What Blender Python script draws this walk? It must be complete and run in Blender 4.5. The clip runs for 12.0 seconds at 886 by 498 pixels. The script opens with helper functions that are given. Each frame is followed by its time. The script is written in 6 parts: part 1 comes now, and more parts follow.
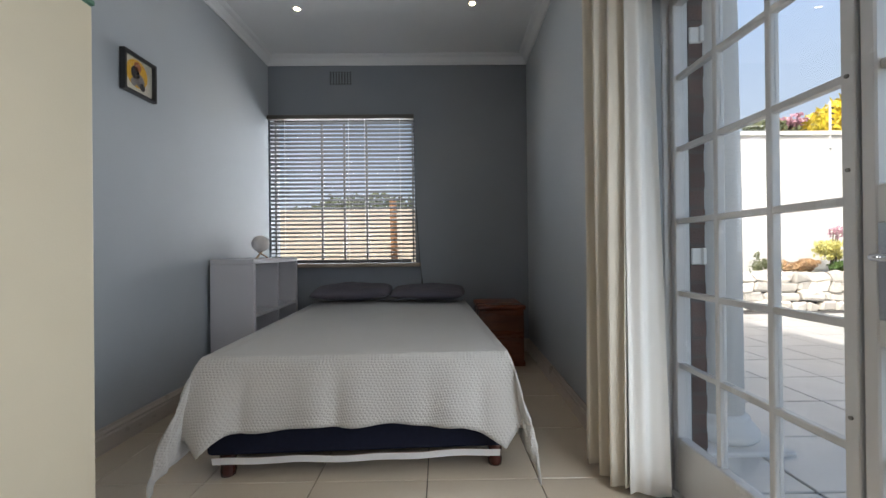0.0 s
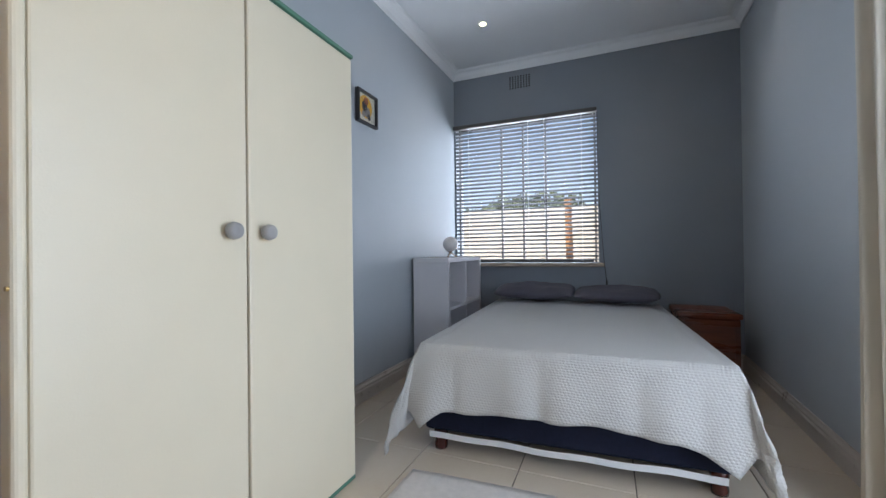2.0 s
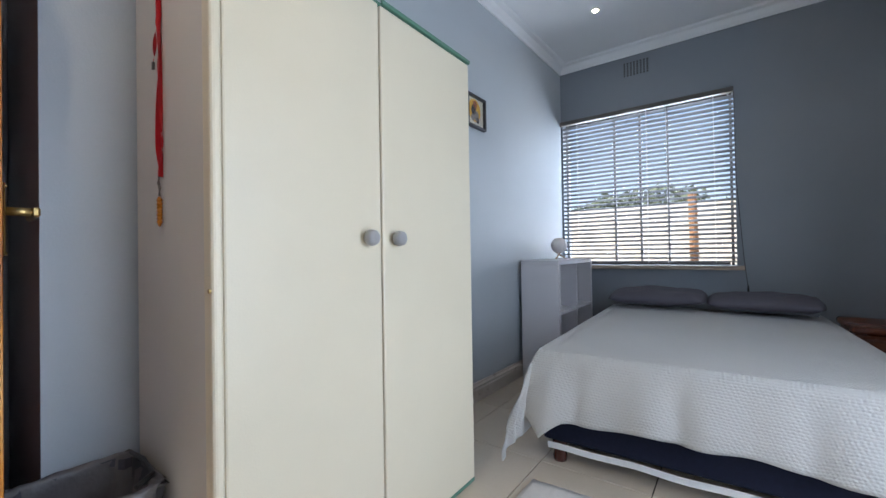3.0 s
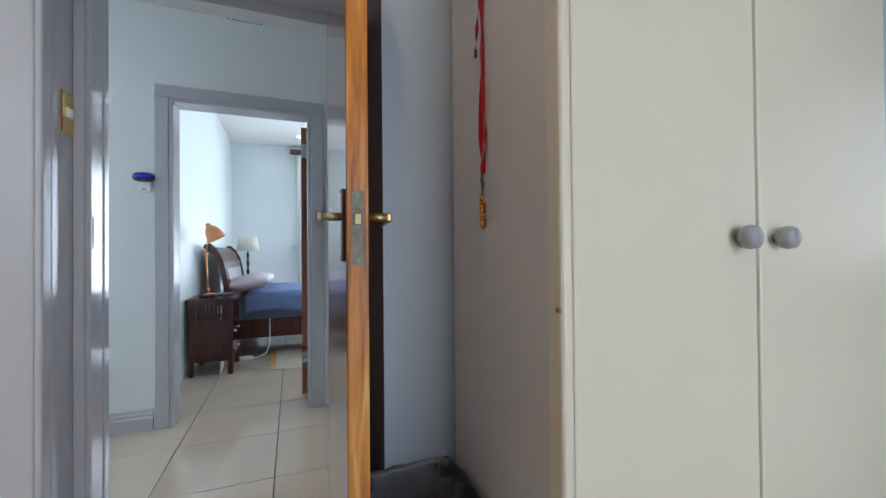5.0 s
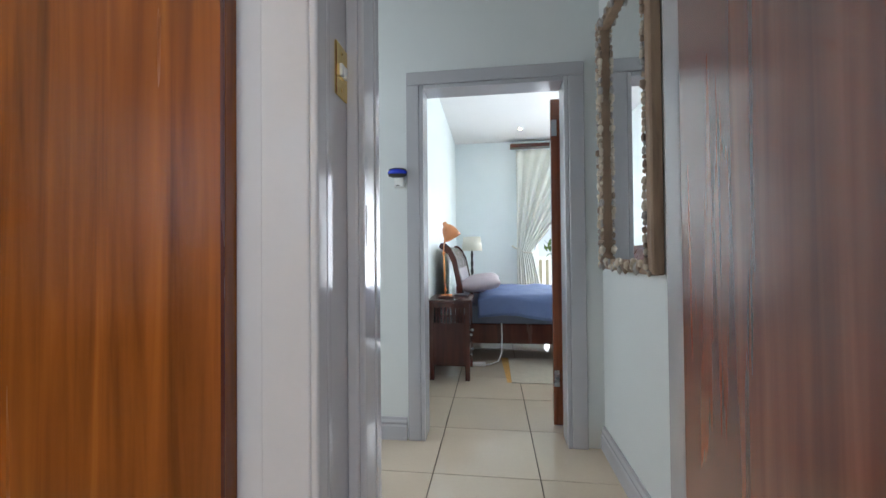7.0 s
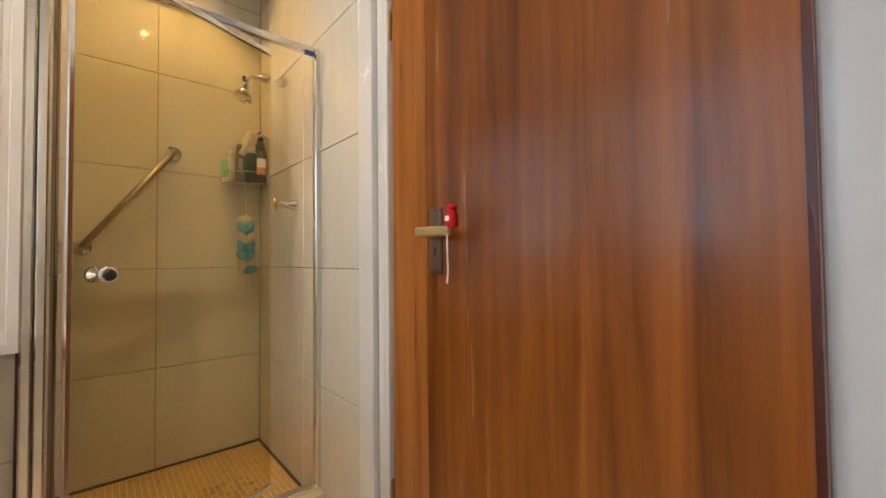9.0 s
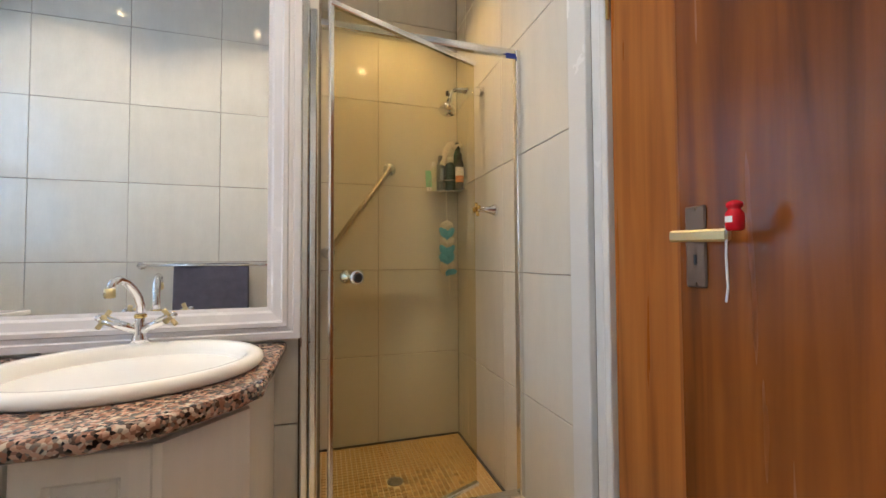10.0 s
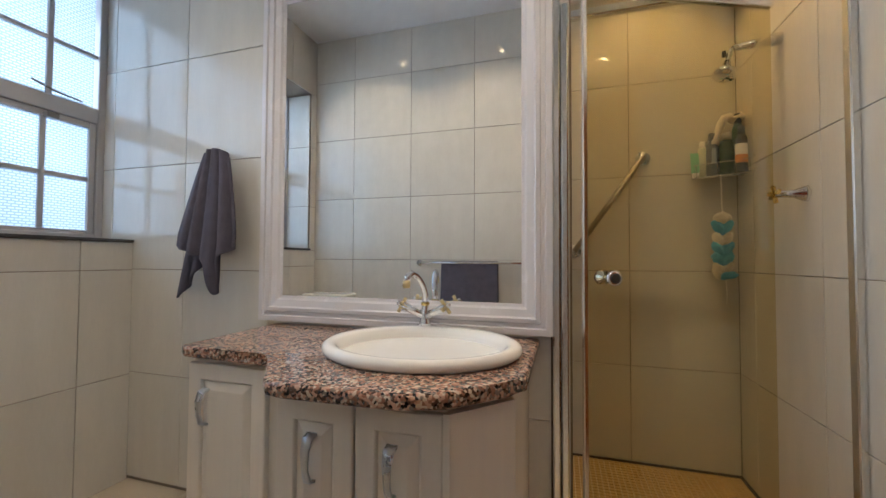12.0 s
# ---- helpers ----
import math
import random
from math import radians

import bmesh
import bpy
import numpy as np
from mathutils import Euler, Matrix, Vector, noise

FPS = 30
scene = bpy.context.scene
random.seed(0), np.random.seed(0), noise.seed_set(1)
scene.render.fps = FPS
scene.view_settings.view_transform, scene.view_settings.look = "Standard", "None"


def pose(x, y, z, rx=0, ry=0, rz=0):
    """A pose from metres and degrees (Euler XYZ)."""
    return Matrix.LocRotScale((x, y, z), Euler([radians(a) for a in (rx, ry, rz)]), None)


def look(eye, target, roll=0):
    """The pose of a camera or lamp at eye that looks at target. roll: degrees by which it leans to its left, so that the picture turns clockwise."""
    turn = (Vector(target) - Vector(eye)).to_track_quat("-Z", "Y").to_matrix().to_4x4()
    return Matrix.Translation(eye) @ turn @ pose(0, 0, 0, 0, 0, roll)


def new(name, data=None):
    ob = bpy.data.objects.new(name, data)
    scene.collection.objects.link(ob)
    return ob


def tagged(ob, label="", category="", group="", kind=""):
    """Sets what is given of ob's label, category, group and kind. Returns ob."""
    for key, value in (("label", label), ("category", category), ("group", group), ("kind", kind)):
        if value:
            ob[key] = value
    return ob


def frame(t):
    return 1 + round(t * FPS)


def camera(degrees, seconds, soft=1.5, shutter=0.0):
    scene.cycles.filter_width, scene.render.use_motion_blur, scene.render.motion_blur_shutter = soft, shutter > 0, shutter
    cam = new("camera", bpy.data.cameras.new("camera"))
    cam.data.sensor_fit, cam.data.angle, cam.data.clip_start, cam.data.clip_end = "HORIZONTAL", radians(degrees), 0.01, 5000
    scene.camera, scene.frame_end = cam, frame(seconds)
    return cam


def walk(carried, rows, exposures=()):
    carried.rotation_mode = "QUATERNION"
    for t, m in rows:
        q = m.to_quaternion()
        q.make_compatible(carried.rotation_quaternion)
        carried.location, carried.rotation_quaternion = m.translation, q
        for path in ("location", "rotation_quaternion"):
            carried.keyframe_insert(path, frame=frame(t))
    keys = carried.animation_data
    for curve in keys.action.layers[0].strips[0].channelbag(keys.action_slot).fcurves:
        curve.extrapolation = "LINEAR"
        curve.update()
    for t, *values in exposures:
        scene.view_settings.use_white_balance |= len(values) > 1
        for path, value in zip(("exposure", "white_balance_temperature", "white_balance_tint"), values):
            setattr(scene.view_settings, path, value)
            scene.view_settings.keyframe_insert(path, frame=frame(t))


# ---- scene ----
cam = camera(96.9, 12.0)
PATH = [
    (0, (0.51, 0.65, 1.023), (0.529, 2.65, 1.028), -0.6),
    (0.5, (0.493, 0.64, 1.022), (0.319, 2.632, 1.028), -0.6),
    (1, (0.426, 0.611, 1.023), (0.07, 2.579, 1.029), -0.7),
    (1.5, (0.381, 0.595, 1.021), (-0.18, 2.515, 1.031), -0.7),
    (2, (0.346, 0.571, 1.027), (-0.426, 2.416, 1.038), -0.7),
    (2.5, (0.284, 0.552, 1.035), (-0.694, 2.297, 1.052), -0.9),
    (3, (0.245, 0.538, 1.045), (-0.944, 2.147, 1.063), -0.9),
    (3.2, (0.232, 0.53, 1.05), (-1.037, 2.076, 1.068), -0.8),
    (4.8, (-0.082, 0.51, 1.068), (-1.908, 1.326, 1.086), -0.5),
    (5, (-0.141, 0.499, 1.069), (-2.008, 1.217, 1.088), -0.5),
    (5.5, (-0.34, 0.491, 1.068), (-2.287, 0.949, 1.089), -0.5),
    (6, (-0.531, 0.457, 1.081), (-2.522, 0.646, 1.104), -0.5),
    (6.5, (-0.683, 0.355, 1.072), (-2.682, 0.332, 1.097), -0.5),
    (6.7, (-0.738, 0.295, 1.071), (-2.735, 0.186, 1.095), -0.5),
    (8.3, (-0.885, -0.139, 1.067), (-2.587, -1.188, 1.115), -0.8),
    (8.5, (-0.897, -0.184, 1.074), (-2.509, -1.369, 1.117), -0.9),
    (9, (-0.917, -0.279, 1.087), (-2.23, -1.786, 1.14), -0.6),
    (9.5, (-0.875, -0.357, 1.107), (-1.859, -2.097, 1.162), -0.5),
    (10, (-0.832, -0.411, 1.107), (-1.403, -2.327, 1.168), -0.3),
    (10.5, (-0.816, -0.439, 1.102), (-1.014, -2.428, 1.164), -0.0),
    (11, (-0.805, -0.441, 1.102), (-0.726, -2.438, 1.16), 0.1),
    (11.5, (-0.795, -0.439, 1.105), (-0.456, -2.409, 1.162), 0.1),
    (12, (-0.774, -0.444, 1.106), (-0.198, -2.359, 1.164), 0.3),
]
walk(cam, [(t, look(eye, aim, roll)) for t, eye, aim, roll in PATH],
     exposures=[(0, -0.08, 6350, 10), (1.5, 0.08, 5800, 10), (2.0, 0.30, 5650, 10), (2.5, 0.46, 5600, 10), (3.2, 0.36, 5550, 10), (5.0, 0.12, 5600, 10), (5.5, 0.22, 5850, 10), (6.0, 0.38, 6100, 10), (6.7, 0.34, 6050, 10), (8.5, 0.10, 6450, 10), (9.0, 0.44, 6450, 10), (9.5, 0.42, 5750, 10), (10.0, 0.32, 5650, 10), (10.5, 0.18, 5350, 10), (11.5, -0.10, 5500, 10), (12.0, -0.20, 5700, 10)])

# ---- world, sun, large lights ----
world = bpy.data.worlds.new("sky")
scene.world = world
world.use_nodes = True
wn = world.node_tree
sky = wn.nodes.new("ShaderNodeTexSky")
sky.sky_type = "NISHITA"
sky.sun_disc = False
sky.sun_elevation = radians(42)
sky.sun_rotation = radians(223)
sky.dust_density = 6.0
sky.ozone_density = 0.6
wn.links.new(sky.outputs[0], wn.nodes["Background"].inputs[0])
wn.nodes["Background"].inputs[1].default_value = 0.15


def lamp(name, kind, m, energy, color=(1, 1, 1), **kw):
    d = bpy.data.lights.new(name, kind)
    d.energy, d.color = energy, color
    if "size" in kw:
        d.size = kw["size"]
    if "size_y" in kw:
        d.shape, d.size_y = "RECTANGLE", kw["size_y"]
    if "angle" in kw:
        d.angle = kw["angle"]
    if "spot" in kw:
        d.spot_size, d.spot_blend = kw["spot"], 0.6
    if "radius" in kw:
        d.shadow_soft_size = kw["radius"]
    ob = new(name, d)
    ob.matrix_basis = m
    return ob


lamp("sun", "SUN", look((-8.4, -9, 11), (0, 0, 0)), 5.0, (1, 0.95, 0.88), angle=radians(0.5))
# daylight in the openings, then an added fill in the corridor
lamp("patio_daylight", "AREA", look((1.405, 1.48, 1.1), (0, 1.48, 1.0)), 24, (0.90, 0.95, 1.0), size=1.08, size_y=1.95)
lamp("bed_window_daylight", "AREA", look((-0.48, 4.92, 1.65), (-0.48, 2, 1.5)), 38, (0.92, 0.96, 1.0), size=1.3, size_y=1.4)
lamp("bath_window_daylight", "AREA", look((2.4, -1.16, 1.85), (0, -1.16, 1.5)), 82, (0.80, 0.92, 1.0), size=2.2, size_y=1.8)
lamp("balcony_daylight", "AREA", look((-7.35, 2.1, 1.4), (-4, 1.6, 1.0)), 165, (0.93, 0.97, 1.0), size=2.4, size_y=2.2)
# fill lamp added at the corridor's closed end; no window stands there
lamp("corridor_daylight", "AREA", look((-2.5, -2.36, 1.4), (-2.5, 0, 1.2)), 22, (0.95, 0.97, 1.0), size=0.9, size_y=1.9)


# ---- mesh helpers ----
def thing(name, loc, label, category, group="", kind=""):
    ob = new(name)
    ob.empty_display_size = 0.1
    ob.matrix_basis = Matrix.Translation(loc)
    return tagged(ob, label, category, group, kind)


def base_of(ob):
    m = ob.matrix_basis.copy()
    if ob.parent:
        m = base_of(ob.parent) @ ob.matrix_parent_inverse @ m
    return m


def part(name, bm, material, parent=None, label="", smooth=False):
    me = bpy.data.meshes.new(name)
    bmesh.ops.recalc_face_normals(bm, faces=bm.faces)
    bm.to_mesh(me)
    bm.free()
    me.materials.append(material)
    if smooth:
        for p in me.polygons:
            p.use_smooth = True
    ob = new(name, me)
    if parent:
        ob.parent = parent
        ob.matrix_parent_inverse = base_of(parent).inverted()
    if label:
        ob["label"] = label
    return ob


def struct(name, bm, material, label, category, smooth=False):
    return tagged(part(name, bm, material, smooth=smooth), label, category, "", "structure")


def box(bm, x0, y0, z0, x1, y1, z1, r=0.0, m=None, seg=1):
    """A box between two corners, its edges rounded by r."""
    got = bmesh.ops.create_cube(bm, size=1)
    vs = got["verts"]
    for v in vs:
        v.co = Vector(((x0 + x1) / 2 + v.co.x * (x1 - x0), (y0 + y1) / 2 + v.co.y * (y1 - y0), (z0 + z1) / 2 + v.co.z * (z1 - z0)))
    if r:
        es = list({e for v in vs for e in v.link_edges})
        out = bmesh.ops.bevel(bm, geom=es, offset=r, segments=seg, profile=0.5, affect="EDGES")
        vs = list({v for f in out["faces"] for v in f.verts} | {v for v in vs if v.is_valid})
    if m is not None:
        bmesh.ops.transform(bm, matrix=m, verts=vs)
    return bm


def B(*a, **k):
    return box(bmesh.new(), *a, **k)


def boxes(*rows, r=0.0, seg=1):
    bm = bmesh.new()
    for row in rows:
        box(bm, *row, r=r, seg=seg)
    return bm


def rod(bm, p, q, r0, r1=None, seg=12):
    """A round rod from p to q."""
    p, q = Vector(p), Vector(q)
    d = q - p
    m = Matrix.Translation((p + q) / 2) @ d.to_track_quat("Z", "Y").to_matrix().to_4x4()
    bmesh.ops.create_cone(bm, cap_ends=True, segments=seg, radius1=r0, radius2=r0 if r1 is None else r1, depth=d.length, matrix=m)
    return bm


def R(p, q, r0, r1=None, seg=12):
    return rod(bmesh.new(), p, q, r0, r1, seg)


def tube(points, r, seg=8, bm=None):
    """A round tube along points."""
    bm = bm or bmesh.new()
    pts = [Vector(p) for p in points]
    rings = []
    for i, p in enumerate(pts):
        d = (pts[min(i + 1, len(pts) - 1)] - pts[max(i - 1, 0)]).normalized()
        q = d.to_track_quat("Z", "Y")
        rings.append([bm.verts.new(p + q @ Vector((r * math.cos(a), r * math.sin(a), 0))) for a in [2 * math.pi * k / seg for k in range(seg)]])
    for a, b in zip(rings, rings[1:]):
        for k in range(seg):
            bm.faces.new((a[k], a[(k + 1) % seg], b[(k + 1) % seg], b[k]))
    bm.faces.new(rings[0][::-1])
    bm.faces.new(rings[-1])
    return bm


def lathe(profile, centre, seg=24, sx=1.0, sy=1.0, bm=None):
    """A turned shape: rows of (radius, height) round the z axis at centre."""
    bm = bm or bmesh.new()
    cx, cy, cz = centre
    rings = [[bm.verts.new((cx + sx * r * math.cos(a), cy + sy * r * math.sin(a), cz + z)) for a in [2 * math.pi * k / seg for k in range(seg)]] for r, z in profile]
    for a, b in zip(rings, rings[1:]):
        for k in range(seg):
            bm.faces.new((a[k], a[(k + 1) % seg], b[(k + 1) % seg], b[k]))
    bm.faces.new(rings[0][::-1])
    bm.faces.new(rings[-1])
    return bm


def ball(c, r, bm=None, sub=2, s=(1, 1, 1)):
    bm = bm or bmesh.new()
    bmesh.ops.create_icosphere(bm, subdivisions=sub, radius=r, matrix=Matrix.Translation(c) @ Matrix.Diagonal((*s, 1)))
    return bm


def prism(poly, z0, z1, bm=None, r=0.0, seg=2):
    """An upright slab over a plan."""
    bm = bm or bmesh.new()
    lo = [bm.verts.new((x, y, z0)) for x, y in poly]
    hi = [bm.verts.new((x, y, z1)) for x, y in poly]
    n = len(poly)
    bm.faces.new(lo[::-1])
    bm.faces.new(hi)
    for k in range(n):
        bm.faces.new((lo[k], lo[(k + 1) % n], hi[(k + 1) % n], hi[k]))
    if r:
        bmesh.ops.bevel(bm, geom=list(bm.edges), offset=r, segments=seg, profile=0.5, affect="EDGES")
    return bm


def grid(nu, nv, f, bm=None):
    """A sheet of nu x nv faces through f(u, v), u and v from 0 to 1."""
    bm = bm or bmesh.new()
    vs = [[bm.verts.new(f(i / nu, j / nv)) for j in range(nv + 1)] for i in range(nu + 1)]
    for i in range(nu):
        for j in range(nv):
            bm.faces.new((vs[i][j], vs[i + 1][j], vs[i + 1][j + 1], vs[i][j + 1]))
    return bm


def solid(ob, t, bevel=0.0):
    m = ob.modifiers.new("thickness", "SOLIDIFY")
    m.thickness = t
    return ob


# ---- materials ----
def mat(name, color, rough=0.5, metal=0.0, var=0.06, scale=8.0, bump=0.05, fine=120.0, spec=0.5, stretch=(1, 1, 1), island=0.0, rvar=0.08, coat=0.0):
    """A surface with a coarse and a fine variation, and fine relief."""
    ma = bpy.data.materials.new(name)
    ma.use_nodes = True
    nt = ma.node_tree
    n, l = nt.nodes, nt.links
    bs = n["Principled BSDF"]
    tc = n.new("ShaderNodeTexCoord")
    mp = n.new("ShaderNodeMapping")
    mp.inputs["Scale"].default_value = stretch
    geo = n.new("ShaderNodeNewGeometry")
    l.new(geo.outputs["Position"], mp.inputs["Vector"])
    a = n.new("ShaderNodeTexNoise")
    a.inputs["Scale"].default_value, a.inputs["Detail"].default_value = scale, 4
    b = n.new("ShaderNodeTexNoise")
    b.inputs["Scale"].default_value, b.inputs["Detail"].default_value = fine, 3
    l.new(mp.outputs[0], a.inputs["Vector"])
    l.new(mp.outputs[0], b.inputs["Vector"])
    add = n.new("ShaderNodeMath")
    add.operation = "MULTIPLY_ADD"
    add.inputs[1].default_value = 0.35
    l.new(b.outputs[0], add.inputs[0])
    l.new(a.outputs[0], add.inputs[2])
    ramp = n.new("ShaderNodeMapRange")
    ramp.inputs["From Min"].default_value, ramp.inputs["From Max"].default_value = 0.35, 1.0
    ramp.inputs["To Min"].default_value, ramp.inputs["To Max"].default_value = 1 - var, 1 + var
    l.new(add.outputs[0], ramp.inputs[0])
    last = ramp.outputs[0]
    if island:
        oi = n.new("ShaderNodeObjectInfo")
        r2 = n.new("ShaderNodeMapRange")
        r2.inputs["To Min"].default_value, r2.inputs["To Max"].default_value = 1 - island, 1 + island
        l.new(oi.outputs["Random"], r2.inputs[0])
        mu = n.new("ShaderNodeMath")
        mu.operation = "MULTIPLY"
        l.new(last, mu.inputs[0])
        l.new(r2.outputs[0], mu.inputs[1])
        last = mu.outputs[0]
    mix = n.new("ShaderNodeVectorMath")
    mix.operation = "SCALE"
    mix.inputs[0].default_value = color
    l.new(last, mix.inputs["Scale"])
    l.new(mix.outputs[0], bs.inputs["Base Color"])
    rr = n.new("ShaderNodeMapRange")
    rr.inputs["To Min"].default_value, rr.inputs["To Max"].default_value = max(0.02, rough - rvar), min(1, rough + rvar)
    l.new(a.outputs[0], rr.inputs[0])
    l.new(rr.outputs[0], bs.inputs["Roughness"])
    bs.inputs["Metallic"].default_value = metal
    bs.inputs["Specular IOR Level"].default_value = spec
    bs.inputs["Coat Weight"].default_value = coat
    if bump:
        bp = n.new("ShaderNodeBump")
        bp.inputs["Strength"].default_value, bp.inputs["Distance"].default_value = bump, 0.01
        l.new(b.outputs[0], bp.inputs["Height"])
        l.new(bp.outputs[0], bs.inputs["Normal"])
    return ma


def ramp_mat(name, stops, rough, scale, stretch, distort=1.0, bump=0.1, coat=0.0, voronoi=False, rvar=0.1, detail=6):
    """A surface whose colour runs through stops by a stretched noise (wood) or by cells (granite)."""
    ma = mat(name, (0.5, 0.5, 0.5), rough, bump=0, coat=coat, rvar=rvar)
    nt = ma.node_tree
    n, l = nt.nodes, nt.links
    bs = n["Principled BSDF"]
    mp = next(k for k in n if k.type == "MAPPING")
    mp.inputs["Scale"].default_value = stretch
    if voronoi:
        t = n.new("ShaderNodeTexVoronoi")
        t.inputs["Scale"].default_value = scale
        out = t.outputs["Color"]
    else:
        t = n.new("ShaderNodeTexNoise")
        t.inputs["Scale"].default_value, t.inputs["Detail"].default_value, t.inputs["Distortion"].default_value = scale, detail, distort
        out = t.outputs[0]
    l.new(mp.outputs[0], t.inputs["Vector"])
    cr = n.new("ShaderNodeValToRGB")
    while len(cr.color_ramp.elements) < len(stops):
        cr.color_ramp.elements.new(0.5)
    for e, (p, c) in zip(cr.color_ramp.elements, stops):
        e.position, e.color = p, (*c, 1)
    l.new(out, cr.inputs[0])
    l.new(cr.outputs[0], bs.inputs["Base Color"])
    bp = n.new("ShaderNodeBump")
    bp.inputs["Strength"].default_value, bp.inputs["Distance"].default_value = bump, 0.004
    l.new(out, bp.inputs["Height"])
    l.new(bp.outputs[0], bs.inputs["Normal"])
    return ma


def glow(name, color, strength):
    ma = bpy.data.materials.new(name)
    ma.use_nodes = True
    bs = ma.node_tree.nodes["Principled BSDF"]
    bs.inputs["Base Color"].default_value = (*color, 1)
    bs.inputs["Emission Color"].default_value = (*color, 1)
    bs.inputs["Emission Strength"].default_value = strength
    return ma


def glass(name, color=(1, 1, 1), rough=0.0, thin=True, mixw=0.9):
    """Clear glass that lets most light pass and mirrors a little."""
    ma = bpy.data.materials.new(name)
    ma.use_nodes = True
    nt = ma.node_tree
    n, l = nt.nodes, nt.links
    tr = n.new("ShaderNodeBsdfTransparent")
    tr.inputs[0].default_value = (*color, 1)
    gl = n.new("ShaderNodeBsdfGlossy")
    gl.inputs["Roughness"].default_value = rough
    lw = n.new("ShaderNodeLayerWeight")
    lw.inputs[0].default_value = 0.5
    pw = n.new("ShaderNodeMath")
    pw.operation = "POWER"
    pw.inputs[1].default_value = 4.0
    fr = n.new("ShaderNodeMapRange")
    fr.inputs["To Min"].default_value, fr.inputs["To Max"].default_value = 0.03, 0.6
    l.new(lw.outputs["Facing"], pw.inputs[0])
    l.new(pw.outputs[0], fr.inputs[0])
    mx = n.new("ShaderNodeMixShader")
    l.new(fr.outputs[0], mx.inputs[0])
    l.new(tr.outputs[0], mx.inputs[1])
    l.new(gl.outputs[0], mx.inputs[2])
    l.new(mx.outputs[0], n["Material Output"].inputs[0])
    return ma


def plain_metal(name, color, rough):
    return mat(name, color, rough, 1.0, 0.04, 20, 0.02, 200)


wall_grey = mat("grey_wall_paint", (0.42, 0.45, 0.48), 0.42, var=0.04, scale=2.5, bump=0.06, fine=160)
# north wall and its vent: about half the side walls' base colour
wall_dark = mat("north_wall_darker_grey", (0.225, 0.245, 0.275), 0.5, var=0.05, scale=2.5, bump=0.06, fine=160)
wall_pale = mat("pale_wall_paint", (0.68, 0.71, 0.70), 0.38, var=0.03, scale=2.5, bump=0.05, fine=160)
wall_enamel = mat("grey_white_enamel_wall_paint", (0.45, 0.45, 0.47), 0.16, var=0.03, scale=2.5, bump=0.03, fine=60)
wall_ice = mat("ice_blue_wall_paint", (0.78, 0.85, 0.86), 0.5, var=0.03, scale=2.5, bump=0.05, fine=160)
ceil_white = mat("ceiling_paint", (0.78, 0.78, 0.78), 0.7, var=0.03, scale=2, bump=0.04)
gloss_white = mat("gloss_white_enamel", (0.44, 0.44, 0.46), 0.16, var=0.03, scale=6, bump=0.03, fine=60)
joinery_white = mat("white_joinery_paint", (0.62, 0.62, 0.62), 0.25, var=0.03, scale=6, bump=0.03, fine=60)
skirt_paint = mat("beige_grey_skirting_paint", (0.50, 0.45, 0.40), 0.3, var=0.06, scale=10, bump=0.03)
floor_tile = mat("cream_porcelain", (0.58, 0.495, 0.385), 0.09, var=0.05, scale=3, bump=0.012, fine=60, island=0.03, spec=0.9)
grout = mat("grout", (0.09, 0.075, 0.06), 0.9, var=0.1, scale=30)
bath_tile = mat("beige_wall_tile", (0.61, 0.585, 0.53), 0.10, var=0.05, scale=5, bump=0.015, fine=40, stretch=(3, 3, 0.6), island=0.02, spec=0.8, coat=0.6)
bath_grout = mat("brown_grout", (0.22, 0.18, 0.14), 0.9, var=0.1, scale=30)
cream_board = mat("cream_laminate", (0.73, 0.65, 0.49), 0.35, var=0.02, scale=6, bump=0.05, fine=180)
grey_board = mat("greyish_side_laminate", (0.62, 0.58, 0.53), 0.6, var=0.03, scale=6, bump=0.04, fine=150)
green_edge = mat("green_edging", (0.10, 0.22, 0.15), 0.4)
knob_grey = mat("grey_plastic", (0.30, 0.29, 0.285), 0.35)
navy = mat("navy_fabric", (0.012, 0.014, 0.028), 0.9, var=0.2, scale=60, bump=0.2, fine=400, spec=0.15)
white_fabric = mat("white_lining", (0.7, 0.7, 0.7), 0.8)
dark_wood = ramp_mat("dark_red_wood", [(0.3, (0.035, 0.010, 0.008)), (0.7, (0.085, 0.022, 0.015))], 0.25, 14, (1, 1, 0.12), bump=0.05)
chest_wood = ramp_mat("red_brown_wood", [(0.3, (0.10, 0.025, 0.012)), (0.7, (0.20, 0.055, 0.022))], 0.28, 14, (0.15, 1, 1), bump=0.05)
door_wood = ramp_mat("varnished_meranti", [(0.28, (0.085, 0.022, 0.0035)), (0.44, (0.150, 0.041, 0.006)), (0.58, (0.205, 0.058, 0.008)), (0.80, (0.29, 0.095, 0.015))], 0.24, 8, (2.4, 2.4, 0.12), distort=0.45, bump=0.02, detail=9)
cupboard_wood = ramp_mat("varnished_orange_wood", [(0.25, (0.17, 0.05, 0.010)), (0.5, (0.30, 0.10, 0.020)), (0.75, (0.40, 0.15, 0.035))], 0.3, 11, (2.2, 2.2, 0.10), distort=0.5, bump=0.05)
door_edge_wood = ramp_mat("worn_door_edge_wood", [(0.33, (0.16, 0.045, 0.010)), (0.45, (0.46, 0.16, 0.022)), (0.58, (0.62, 0.25, 0.04)), (0.72, (0.74, 0.42, 0.15))], 0.3, 12, (4, 4, 0.28), distort=0.5, bump=0.1)
